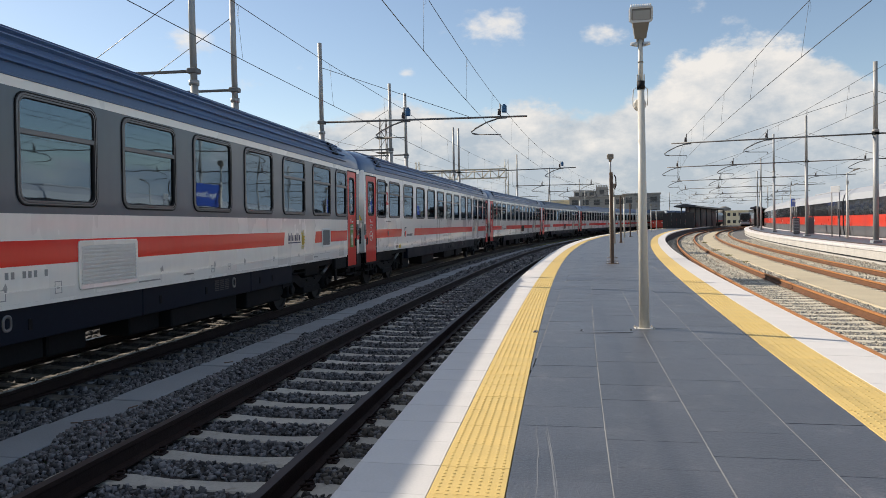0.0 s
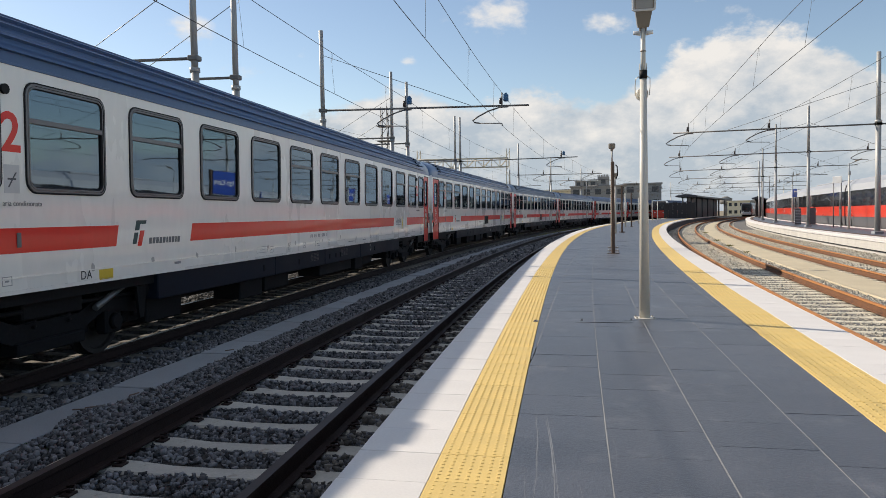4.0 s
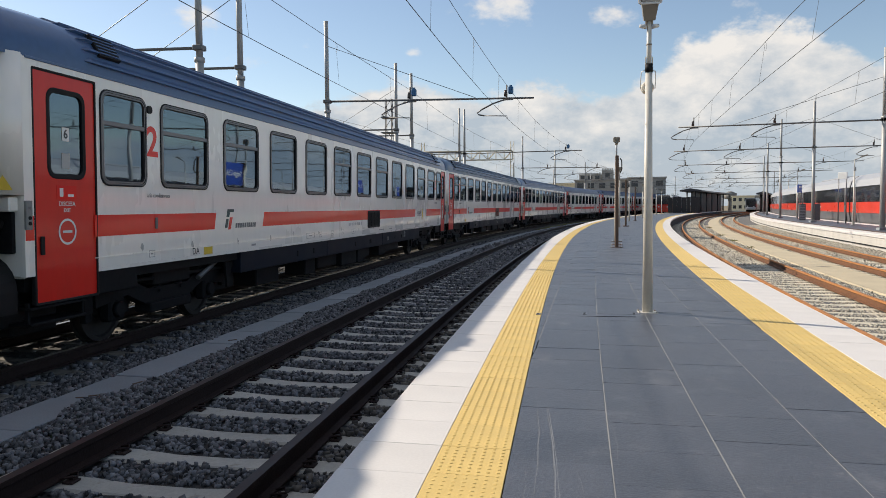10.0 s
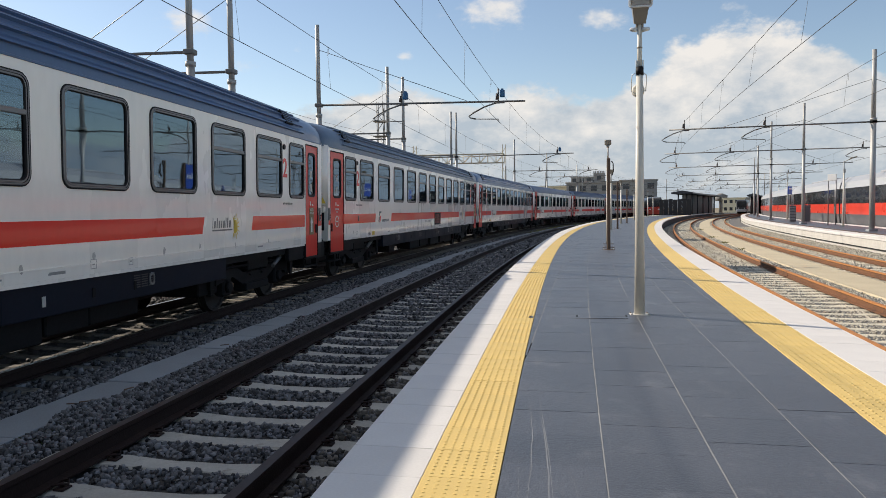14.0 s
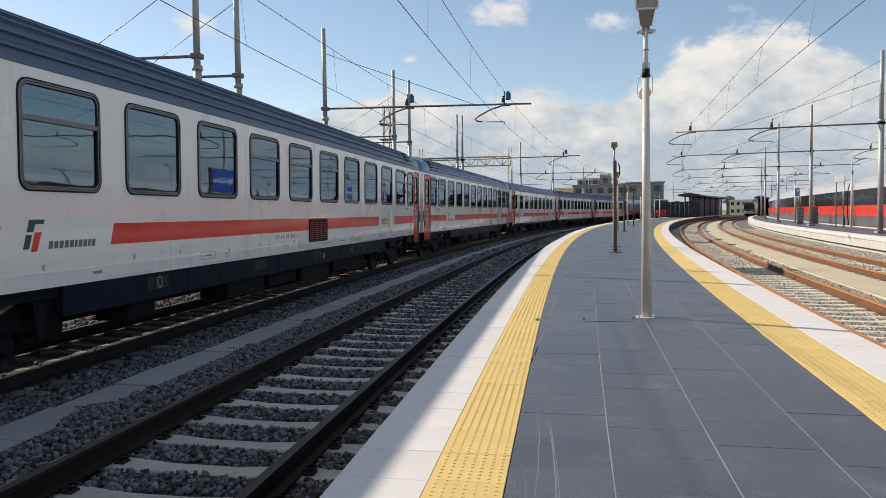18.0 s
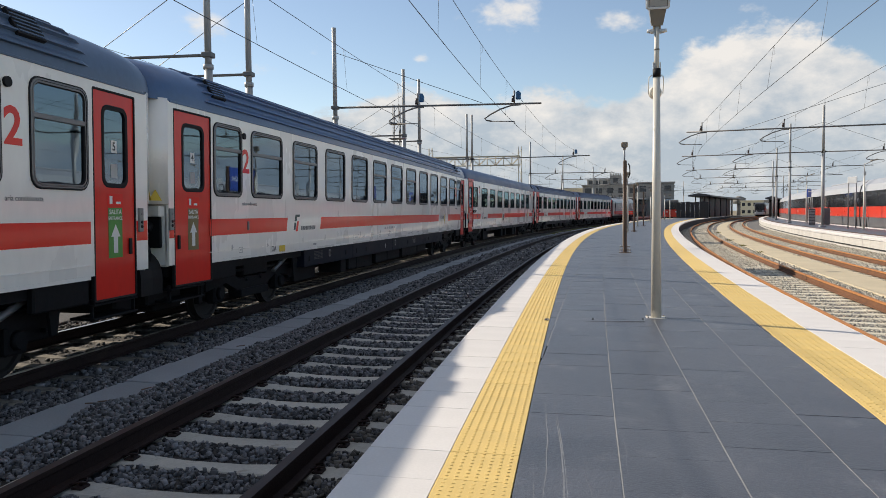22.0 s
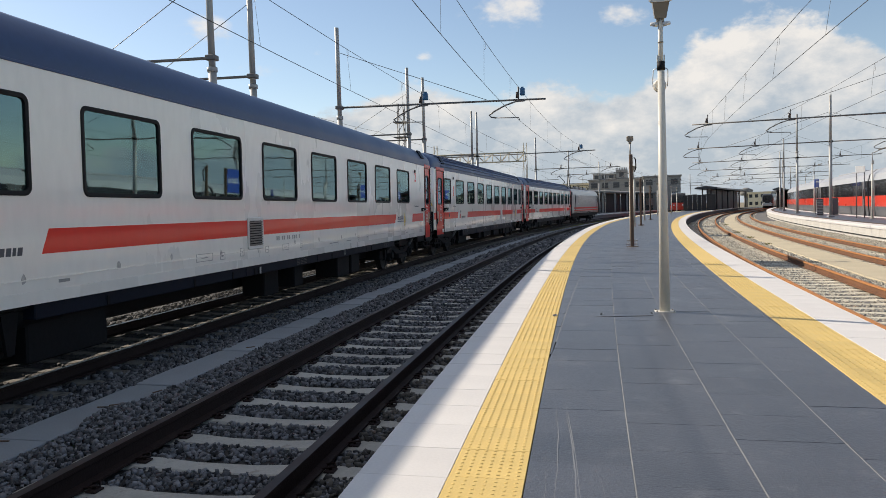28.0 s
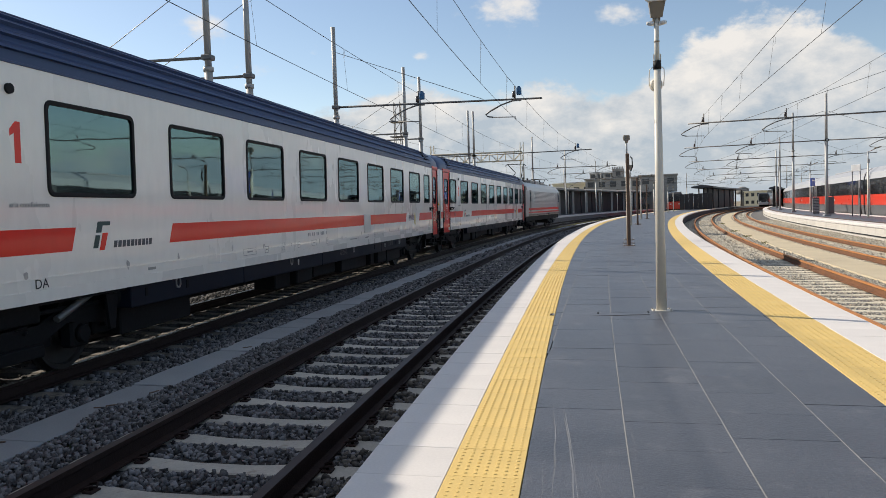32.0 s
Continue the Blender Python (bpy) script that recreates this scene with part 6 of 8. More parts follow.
def make_lamp_post():
    """Tapered cream post with a base plate, collar, loudspeaker and floodlight."""
    x, y = 1.10, 9.15
    z = ground_z(x)
    lamp = empty("lamp_post", label="tall cream lamp post with a loudspeaker and floodlight on the platform", category="lamp post", group="platform lamp posts")
    lean = pose(x, y, z)
    bm = bmesh.new()
    add_tube(bm, (0, 0, 0), (0, 0, 2.9), 0.063, 0.040, 20, caps=True)
    part("post", bm, M_LAMP, lamp).matrix_basis = lean
    bm = bmesh.new()
    add_tube(bm, (0, 0, 2.85), (0, 0, 3.52), 0.030, 0.028, 16)
    part("upper_tube", bm, M_LAMP, lamp, "paler upper tube").matrix_basis = lean
    part("base_plate", box((-0.12, -0.10, 0.0), (0.12, 0.10, 0.012), 0.003), M_LAMP, lamp).matrix_basis = lean
    for sx in (-1, 1):
        for sy in (-1, 1):
            part("bolt", tube((sx * 0.10, sy * 0.08, 0.01), (sx * 0.10, sy * 0.08, 0.028), 0.009, n=6), M_LAMPHEAD, lamp).matrix_basis = lean
    part("collar", tube((0, 0, 2.90), (0, 0, 3.00), 0.047, n=18), M_RUBBER, lamp, "black collar").matrix_basis = lean
    for sx in (-1, 1):
        part("ear", box((sx * 0.04 - 0.006, -0.012, 2.98), (sx * 0.04 + 0.006, 0.012, 3.08), 0.003), M_LAMP, lamp).matrix_basis = lean
    bm = bmesh.new()
    add_tube(bm, (0, 0.06, 2.74), (0, 0.12, 2.74), 0.062, 0.076, 22)
    add_tube(bm, (0, 0.12, 2.74), (0, 0.16, 2.74), 0.076, 0.080, 22)
    add_tube(bm, (0, 0.16, 2.74), (0, 0.18, 2.74), 0.080, 0.065, 22)
    sp = part("loudspeaker", bm, M_LAMP, lamp, "round cream loudspeaker")
    sp.matrix_basis = lean
    for sx in (-1, 1):
        bm = bmesh.new()
        add_path(bm, [(sx * 0.084, 0.10, 2.72), (sx * 0.088, 0.08, 2.82), (sx * 0.084, 0.04, 2.91), (sx * 0.05, 0.02, 2.93)], 0.006, 5)
        part("yoke", bm, M_ALU, sp)
    for sx in (-1, 1):
        part("swivel_clamp", tube((sx * 0.03, 0, 3.44), (sx * 0.115, 0, 3.45), 0.03, 0.02, 10), M_ALU, lamp).matrix_basis = lean
    part("joint_ring", tube((0, 0, 3.22), (0, 0, 3.235), 0.034, n=16), M_LAMPHEAD, lamp).matrix_basis = lean
    lamp_head(lamp, 3.6, lean @ pose(0, 0.0, 3.51, 14, 0, 0) @ Matrix.Diagonal((0.5, 0.5, 0.60, 1)))
    return lamp


def make_far_lamp(x, y, base_z, h, group="platform lamp posts", arm=False):
    lamp = empty("lamp_post", label="slim pale lamp post on the platform", category="lamp post", group=group)
    m = pose(x, y, base_z)
    part("post", tube((0, 0, 0), (0, 0, h * 0.82), 0.07, 0.05, 10), M_LAMP, lamp).matrix_basis = m
    part("upper_tube", tube((0, 0, h * 0.82), (0, 0, h), 0.032, n=10), M_MAST, lamp).matrix_basis = m
    part("base_plate", box((-0.15, -0.15, 0.0), (0.15, 0.15, 0.015), 0.003), M_MAST, lamp).matrix_basis = m
    if arm:
        part("arm", tube((0, 0, h - 0.05), (0.45, -0.1, h + 0.16), 0.03, n=6), M_MAST, lamp).matrix_basis = m
        part("lamp_head", box((-0.05, -0.12, -0.04), (0.36, 0.12, 0.05), 0.03), M_LAMPHEAD, lamp).matrix_basis = m @ pose(0.38, -0.1, h + 0.16, 0, -14, 0)
        part("camera_box", box((-0.07, -0.12, h - 0.75), (0.07, -0.03, h - 0.5), 0.02), M_MAST, lamp).matrix_basis = m
    else:
        bm = box((-0.12, -0.07, 0.0), (0.12, 0.07, 0.20), 0.03)
        add_tube(bm, (0, 0, -0.10), (0, 0, 0.02), 0.04, 0.07, 10)
        part("lamp_head", bm, M_LAMPHEAD, lamp).matrix_basis = m @ pose(0, 0, h, 8, 0, 0)
    return lamp


def make_name_sign(x, y, base_z, h, long, rz, label, start=0.06):
    """Blue station sign between two rusty brown posts, set along the platform."""
    sign = empty("station_sign", pose(x, y, base_z, 0, 0, rz), label, "sign", "station signs")
    for yy in (0.0, long) if start < 0.5 else (0.0, start - 0.06, long):
        leg = part("post", box((-0.055, yy - 0.05, 0.0), (0.055, yy + 0.05, h), 0.02), M_BROWN, sign, "rusty brown post")
        part("base_plate", box((-0.19, yy - 0.15, 0.0), (0.19, yy + 0.15, 0.015), 0.003), M_BROWN, leg)
        for sx in (-0.15, 0.15):
            part("bolt", tube((sx, yy - 0.1, 0.01), (sx, yy - 0.1, 0.05), 0.015, n=6), M_ALU, leg)
    panel = part("panel", box((-0.05, start, h - 0.92), (0.05, long - 0.06, h - 0.04), 0.015), M_SIGNBLUE, sign)
    for side in (-1, 1):
        m = Matrix(((0, 0, side, side * 0.052), (side, 0, 0, (start + long - 0.06) / 2), (0, 1, 0, h - 0.44), (0, 0, 0, 1)))
        words("sign_lettering", "Reggio Calabria", 0.13 * (long - start), m, M_SIGNWHITE, panel, bold=0.003)
    part("panel_edge", box((-0.06, start, h - 0.94), (0.06, start + 0.06, h - 0.02), 0.01), M_RUBBER, sign)
    bm = bmesh.new()
    add_path(bm, [(0.09, 0, h - 0.10), (0.14, 0, h - 0.16), (0.15, 0, h - 0.42), (0.10, 0, h - 0.55)], 0.02, 6)
    part("cable_loop", bm, M_RUBBER, sign)
    return sign


make_lamp_post()
make_name_sign(1.88, 23.53, ground_z(0.8), 2.88, 3.95, -4.6, "blue station name sign between rusty brown posts", 1.6)
make_far_lamp(1.885 + 4.0 * math.sin(radians(4.3)), 27.6, ground_z(0.8), 3.62)
for x, y in ((3.85, 46.3), (6.15, 64.0), (9.5, 84.0), (12.0, 97.0), (13.6, 104.0), (15.4, 112.0)):
    make_far_lamp(x, y, ground_z(0.8), 3.5)
make_name_sign(4.35, 47.5, ground_z(0.8), 2.97, 2.2, -5.4, "far blue station sign between brown posts")
make_name_sign(6.85, 66.0, ground_z(0.8), 2.97, 2.2, -6.0, "far blue station sign between brown posts")


def make_panel(x, y, rz, base, legs, w, h, z, mat, label, name="station_sign", bars=0):
    """A flat panel on two posts."""
    thing = empty(name, pose(x, y, base, 0, 0, rz), label, "sign")
    for sx in (-1, 1):
        part("leg", tube((sx * (w / 2 - 0.05), 0, 0), (sx * (w / 2 - 0.05), 0, z + (h if legs else 0)), 0.04, n=8), M_FRAME, thing)
    pl = part("panel", box((-w / 2, -0.05, z), (w / 2, 0.05, z + h), 0.015), mat, thing)
    for k in range(bars):
        for side in (-0.053, 0.051):
            part("lettering_bar", box((-w * 0.38, side, z + h * (0.62 - 0.3 * k)), (w * (0.36 - 0.2 * k), side + 0.002, z + h * (0.78 - 0.3 * k))), M_SIGNWHITE, pl)
    return thing


def service_slots():
    """Small metal-rimmed slots and a lid seam let into the paving."""
    for x, y, rz, tall in ((-0.21, 8.72, 4, 0.14), (0.34, 8.87, 4, 0.15), (0.93, 8.98, 4, 0.15)):
        o = part("floor_slot", box((-0.022, -tall / 2, 0), (0.022, tall / 2, 0.005)), M_FRAME, None, "small metal-rimmed slot in the paving")
        tagged(o, category="floor fitting", group="floor slots")
        o.matrix_basis = pose(x, y, ground_z(x) + 0.003, 0, 0, -rz)
        part("slot_gap", box((-0.018, -tall / 2 + 0.01, 0.0045), (0.006, tall / 2 - 0.01, 0.0065)), M_RUBBER, o)
    o = part("inspection_lid", box((-0.56, -0.006, 0), (0.56, 0.006, 0.0045)), M_JOINT, None, "narrow dark seam of a paving lid")
    tagged(o, category="floor fitting")
    o.matrix_basis = pose(0.36, 8.66, ground_z(0.36) + 0.002, 0, 0, 6)


service_slots()
# ---- far platform's furniture and the parked trains ----
P2Z = P2_TOP - 0.114
make_far_lamp(18.95, 50.7, P2Z, 4.2, "lamps on the far platform", arm=True)
make_far_lamp(24.6, 80.5, P2Z, 4.7, "lamps on the far platform", arm=True)
make_far_lamp(31.0, 105.0, P2Z, 4.7, "lamps on the far platform", arm=True)
make_panel(19.4, 53.9, -42, P2Z, True, 0.6, 0.46, 3.05, M_SIGNWHITE, "white notice panel on two tall posts")
make_panel(22.6, 73.2, 50, P2Z, True, 0.8, 0.75, 2.45, M_SIGNBLUE, "blue platform sign on two dark posts", bars=1)


def make_cabinet(x, y, w, h, slats, label):
    thing = part("service_cabinet", box((-w / 2, -0.25, 0), (w / 2, 0.25, h), 0.02), M_HSGREY, None, label)
    tagged(thing, category="cabinet")
    thing.matrix_basis = pose(x, y, P2Z, 0, 0, -16)
    for k in range(slats):
        part("slat", box((-w / 2 + 0.04, -0.27, 0.12 + k * (h - 0.2) / slats), (w / 2 - 0.04, -0.25, 0.12 + (k + 0.5) * (h - 0.2) / slats)), M_MAST, thing)


make_cabinet(21.0, 67.2, 0.5, 1.38, 9, "slatted grey service cabinet on the far platform")
make_cabinet(21.98, 66.6, 0.5, 1.4, 0, "dark service cabinet beside a mast")


M_HSROOF = material("grey_train_roof", (0.33, 0.34, 0.36), 0.4, vary=0.15, grain=8, spots=0.6, second=(0.27, 0.28, 0.30), patches=0.35)


def hs_body(length, nose):
    """Outline of the red train's carriage, in bands; nose draws the end in."""
    bands = [(1.36, 0.30, 3), (1.45, 1.20, 0), (1.46, 1.97, 2), (1.45, 3.08, 1), (1.34, 3.55, 4), (0.85, 3.95, 4), (0.0, 4.05, 4)]
    bm = bmesh.new()
    rows = []
    cuts = [0.0, 0.06] + ([length - 4.5, length - 2.5, length - 1.0, length] if nose else [length - 0.06, length])
    for y in cuts:
        if nose and y > length - 4.4:
            f = (length - y) / 4.5
            fx, fz = 0.55 + 0.45 * f ** 0.5, 0.45 + 0.55 * f ** 0.6
        else:
            fx, fz = (0.97, 0.99) if y in (0.0, length) else (1.0, 1.0)
        rows.append([bm.verts.new((sx * x * fx, y - length / 2, 0.30 + (z - 0.30) * fz)) for sx, x, z in [(1, b[0], b[1]) for b in bands] + [(-1, b[0], b[1]) for b in bands[-2::-1]]])
    n = len(rows[0])
    mats = [bands[k][2] for k in range(len(bands) - 1)]
    mats = mats + mats[::-1]
    for a, b in zip(rows, rows[1:]):
        for k in range(n - 1):
            f = bm.faces.new((a[k], b[k], b[k + 1], a[k + 1]))
            f.material_index = mats[k]
    bm.faces.new(rows[0]).material_index = 3
    bm.faces.new(rows[-1][::-1]).material_index = 3
    bm.faces.new([r[0] for r in rows] + [r[-1] for r in rows[::-1]])
    bmesh.ops.recalc_face_normals(bm, faces=bm.faces)
    return bm


def make_hs(s, nose=False):
    L = 24.6
    a, b = FAR.at(s - 8.5), FAR.at(s + 8.5)
    way = b - a
    car = empty("high_speed_carriage", pose((a.x + b.x) / 2, (a.y + b.y) / 2, -0.114, 0, 0, -math.degrees(math.atan2(way.x, way.y))), "parked red and silver high-speed carriage with a dark window band", "train carriage", "carriages of the parked red train")
    shared(("hs", nose), lambda: hs_body(L, nose), "body", [M_HSRED, M_HSWHITE, M_HSDARK, M_HSGREY, M_HSROOF], car)
    for k in range(9):
        y = -L / 2 + 2.6 + k * 2.25
        shared(("hswin",), lambda: box((-0.006, -0.75, 2.15), (0.006, 0.75, 2.92), 0.004), "window", M_BUILDGLASS, car, pose(-1.452, y, 0))
    for y in (-L / 2 + 1.2, L / 2 - 1.3):
        d = shared(("hsdoor",), lambda: box((-0.012, -0.45, 0.45), (0.012, 0.45, 3.06), 0.004), "door", M_HSGREY, car, pose(-1.455, y, 0))
        shared(("hspane",), lambda: box((-0.02, -0.22, 1.75), (-0.012, 0.22, 2.5), 0.004), "pane", M_BUILDGLASS, d)
    for y in (-8.5, 8.5):
        shared(("hsbogie",), lambda: box((-1.2, -1.6, 0.1), (1.2, 1.6, 0.55), 0.05), "bogie", M_UNDER, car, pose(0, y, 0))
        for a_ in (-1.3, 1.3):
            shared(("hswheel",), lambda: tube((-0.78, 0, 0.0), (0.78, 0, 0.0), 0.45, n=16), "wheelset", M_WHEEL, car, pose(0, y + a_, 0.45))
    part("roof_fairing", box((-0.55, -6.0, 3.97), (0.55, 5.5, 4.13), 0.05), M_HSROOF, car)
    part("gangway", box((-1.1, L / 2, 0.8), (1.1, L / 2 + 0.45, 3.5), 0.03), M_RUBBER, car)
    part("side_mark", box((-1.468, -0.3, 1.52), (-1.464, 0.3, 1.66)), M_SIGNWHITE, car, "small white side lettering bar")
    return car


for k in range(9):
    make_hs(22.0 + 25.1 * k)


def make_distant_train(x, y, rz, z, red, label):
    """Front car of a train standing far down the line."""
    t = empty("distant_train", pose(x, y, z, 0, 0, rz), label, "train")
    bm = bmesh.new()
    rows = []
    for yy, fx, fz in ((-1.0, 0.80, 0.86), (-0.4, 0.95, 0.97), (0.6, 1.0, 1.0), (24.0, 1.0, 1.0)):
        rows.append([bm.verts.new((px * fx, yy, 0.5 + (pz - 0.5) * fz)) for px, pz in ((1.4, 0.5), (1.42, 3.0), (1.1, 3.7), (-1.1, 3.7), (-1.42, 3.0), (-1.4, 0.5))])
    for a, b in zip(rows, rows[1:]):
        for k in range(6):
            bm.faces.new((a[k], a[(k + 1) % 6], b[(k + 1) % 6], b[k]))
    bm.faces.new(rows[0])
    bm.faces.new(rows[-1][::-1])
    bmesh.ops.recalc_face_normals(bm, faces=bm.faces)
    part("body", bm, M_HSDARK if red else M_LOCO_DARK, t)
    if red:
        part("lower_panel", box((-1.44, -0.35, 0.58), (1.44, 23.9, 1.55), 0.04), M_HSRED, t, "red lower side panel")
    part("windscreen", box((-1.15, -1.08, 1.92 if red else 1.75), (1.15, -0.85, 3.35), 0.05), M_HSDARK, t)
    part("front_apron", box((-1.2, -1.1, 0.5), (1.2, -0.3, 1.9 if red else 1.25), 0.12), M_LOCO if not red else M_HSRED, t)
    for sx in (-0.75, 0.75):
        part("headlight", box((sx - 0.14, -1.12, 1.35), (sx + 0.14, -1.0, 1.55), 0.03), M_SIGNWHITE, t)
    part("undercarriage", box((-1.2, 0.2, 0.02), (1.2, 23.0, 0.55), 0.03), M_UNDER, t)
    for k in range(8):
        for sx in (-1.425, 1.405):
            part("window", box((sx, 2.0 + k * 2.6, 2.0), (sx + 0.02, 3.6 + k * 2.6, 2.9), 0.005), M_HSDARK, t)
    return t


p = RIGHT.at(212.0, R1)
make_distant_train(p.x, p.y, -17.0, -0.114, False, "pale locomotive standing far down the rusty track")
p = LEFT.at(140.0, X1)
make_distant_train(p.x, p.y, -10.0, -X1 * CANT, True, "red train standing far down the near track")
# ---- station buildings and canopies in the distance ----
def make_canopy(name, lane, x0, x1, s0, s1, z, base, label, posts=6, hoarding=False, roof_mat=None):
    thing = empty(name, label=label, category="platform canopy")
    part("roof", sweep([(x0, z + 0.10), ((x0 + x1) / 2, z + 0.42), (x1, z + 0.10), (x1, z - 0.14), (x0, z - 0.14)], lane, 0.0, 0.0, steps(s0, s1, 4, 4), slope=False), roof_mat or M_CANOPY, thing)
    for k in range(posts):
        s = s0 + 1.5 + (s1 - s0 - 3) * k / (posts - 1)
        for f in (0.3, 0.7):
            a = lane.at(s, x0 + (x1 - x0) * f, base)
            part("post", tube(a, a + Vector((0, 0, z - base - 0.1)), 0.12, n=8), M_CANOPY, thing)
    # hoarding: an added black sheet that stands for shade under the open roof
    if hoarding:
        part("wall", sweep([(-0.1, z - 0.2), (0.1, z - 0.2), (0.1, base), (-0.1, base)], lane, (x0 + x1) / 2, 0.0, steps(s0 + 2, s0 + (s1 - s0) * 0.85, 4, 4), slope=False), M_HOARD_SHADE, thing, "black sheet in place of the shade under the roof")
    return thing


make_canopy("platform_canopy", RIGHT, -1.0, 2.7, 138.0, 196.0, 4.35, TOP - 0.05, "flat dark canopy over the far end of the island platform", 7, True)
make_canopy("platform_canopy", RIGHT, P2 + 0.2, P2 + 2.4, 150.0, 176.0, 3.8, P2Z, "dark canopy over the far platform", 8, True)


def make_left_platform():
    body = sweep([(-10.5, 0.55), (-1.75, 0.55), (-1.75, -0.5), (-10.5, -0.5)], TRAIN, 0.0, 0.0, steps(79, 205, 3, 3), slope=False)
    thing = part("platform_left", body, M_SLATE, None, "station platform with a pale edge beside the curve", kind="structure")
    part("coping", sweep([(-2.3, 0.56), (-1.70, 0.56), (-1.70, 0.36), (-2.3, 0.36)], TRAIN, 0.0, 0.0, steps(78.9, 205, 3, 3), slope=False), M_COPING, thing, "pale coping")
    for k in range(7):
        q = TRAIN.at(84.0 + 11 * k, -3.6)
        make_far_lamp(q.x, q.y, 0.55, 3.9, "lamps on the station platform", arm=k % 2 == 0)
    make_canopy("platform_canopy", TRAIN, -10.0, -5.0, 96.0, 190.0, 4.3, 0.55, "long dark station canopy behind the station platform", 14, True, M_CANOPY_PALE)
    for k in range(9):
        q = TRAIN.at(99.0 + 8.5 * k, -5.3, 0.55)
        o = part("canopy_column", box((-0.16, -0.16, 0.0), (0.16, 0.16, 3.55), 0.02, Matrix.Translation(q)), M_MAST, None, "pale square column under the station canopy")
        tagged(o, category="column", group="columns of the station canopy")
    q = TRAIN.at(93.0, -5.0)
    make_panel(q.x, q.y, 5, 0.55, True, 0.7, 0.6, 2.6, M_SIGNWHITE, "small white notice panel by the canopy")
    o = part("bench", box((-0.8, -0.25, 0.38), (0.8, 0.25, 0.45), 0.02), M_BROWN, None, "small red-brown bench on the station platform")
    tagged(o, category="bench")
    q = TRAIN.at(97.0, -4.2)
    o.matrix_basis = pose(q.x, q.y, 0.55, 0, 0, 4)
    part("backrest", box((-0.8, 0.2, 0.45), (0.8, 0.26, 0.95), 0.02), M_BROWN, o)
    for sx in (-0.7, 0.65):
        part("leg", box((sx, -0.22, 0.0), (sx + 0.06, 0.22, 0.38)), M_FRAME, o)


make_left_platform()


def make_building(x, y, rz, w, d, h, floors, cols, mat, label, tower=None, z=-0.6, storey=None):
    """Plastered block with a cornice, a parapet and real window openings: each window is a recessed frame and pane."""
    thing = empty("station_building", pose(x, y, z, 0, 0, rz), label, "building")
    part("wall", box((-w / 2, 0, 0), (w / 2, d, h), 0.02), mat, thing)
    part("cornice", box((-w / 2 - 0.25, -0.25, h - 0.1), (w / 2 + 0.25, d + 0.25, h + 0.25), 0.03), mat, thing)
    step = h / floors
    for f in range(floors):
        part("string_course", box((-w / 2 - 0.06, -0.08, f * step - 0.06), (w / 2 + 0.06, 0.0, f * step + 0.06)), mat, thing)
        for c in range(cols):
            cx = -w / 2 + w * (c + 0.5) / cols
            ww = w / cols * 0.27
            wi = part("window", box((cx - ww - 0.08, -0.06, f * step + step * 0.30), (cx + ww + 0.08, 0.0, f * step + step * 0.82)), mat, thing)
            part("pane", box((cx - ww, -0.075, f * step + step * 0.34), (cx + ww, -0.06, f * step + step * 0.78)), M_BUILDGLASS, wi)
    if storey:
        xa, xb, top = storey
        part("roof_storey", box((xa, 0.8, h - 0.1), (xb, d * 0.7, top), 0.02), mat, thing)
        part("storey_cornice", box((xa - 0.15, 0.65, top), (xb + 0.15, d * 0.7 + 0.15, top + 0.18), 0.02), mat, thing)
        for k in range(3):
            cx = xa + (xb - xa) * (k + 0.5) / 3
            part("storey_window", box((cx - 0.5, 0.76, h + 0.3), (cx + 0.5, 0.8, top - 0.2)), M_BUILDGLASS, thing)
    if tower:
        tx, tw, th = tower
        part("tower", box((tx - tw / 2, 1.0, h - 0.2), (tx + tw / 2, 1.0 + tw, th), 0.02), mat, thing)
        part("tower_window", box((tx - 0.5, 0.94, h + 0.6), (tx + 0.5, 1.0, h + 1.7)), M_BUILDGLASS, thing)
        for k in range(7):
            part("merlon", box((tx - tw / 2 + k * tw / 7, 0.95, th), (tx - tw / 2 + (k + 0.6) * tw / 7, 1.3, th + 0.45)), mat, thing)
    return thing


make_building(14.2, 172.0, -6, 20.0, 12.0, 8.3, 3, 8, M_BUILD, "grey three-storey station building with a stubby tower", tower=(-2.6, 2.6, 10.6), storey=(-9.0, -4.1, 9.6))
make_building(1.2, 176.0, -3, 9.0, 10.0, 7.6, 2, 4, M_BUILD2, "pale ochre building beside the station")
make_building(20.0, 168.5, -6, 8.0, 9.0, 8.5, 3, 3, M_BUILD, "grey side wing with a railing on its roof")
make_building(70.5, 294.0, -13, 8.0, 8.0, 5.6, 2, 4, M_BUILD2, "sunlit cream house far beyond the tracks")
make_building(78.0, 320.0, -13, 14.0, 10.0, 6.0, 2, 5, M_BUILD, "low grey building on the horizon")
make_building(-46.0, 220.0, 10, 40.0, 12.0, 6.5, 2, 10, M_BUILD, "low grey building beyond the far tracks")


def make_water_tower():
    t = empty("water_tower", pose(69.8, 312.0, -0.7), "round grey water tower on the horizon", "water tower")
    part("shaft", tube((0, 0, 0), (0, 0, 4.9), 0.9, 0.8, 14), M_CANOPY_PALE, t)
    part("tank", tube((0, 0, 4.9), (0, 0, 7.0), 2.2, 2.6, 20), M_CANOPY_PALE, t)
    part("roof", tube((0, 0, 7.0), (0, 0, 8.0), 2.7, 0.6, 20), M_CANOPY_PALE, t)


make_water_tower()


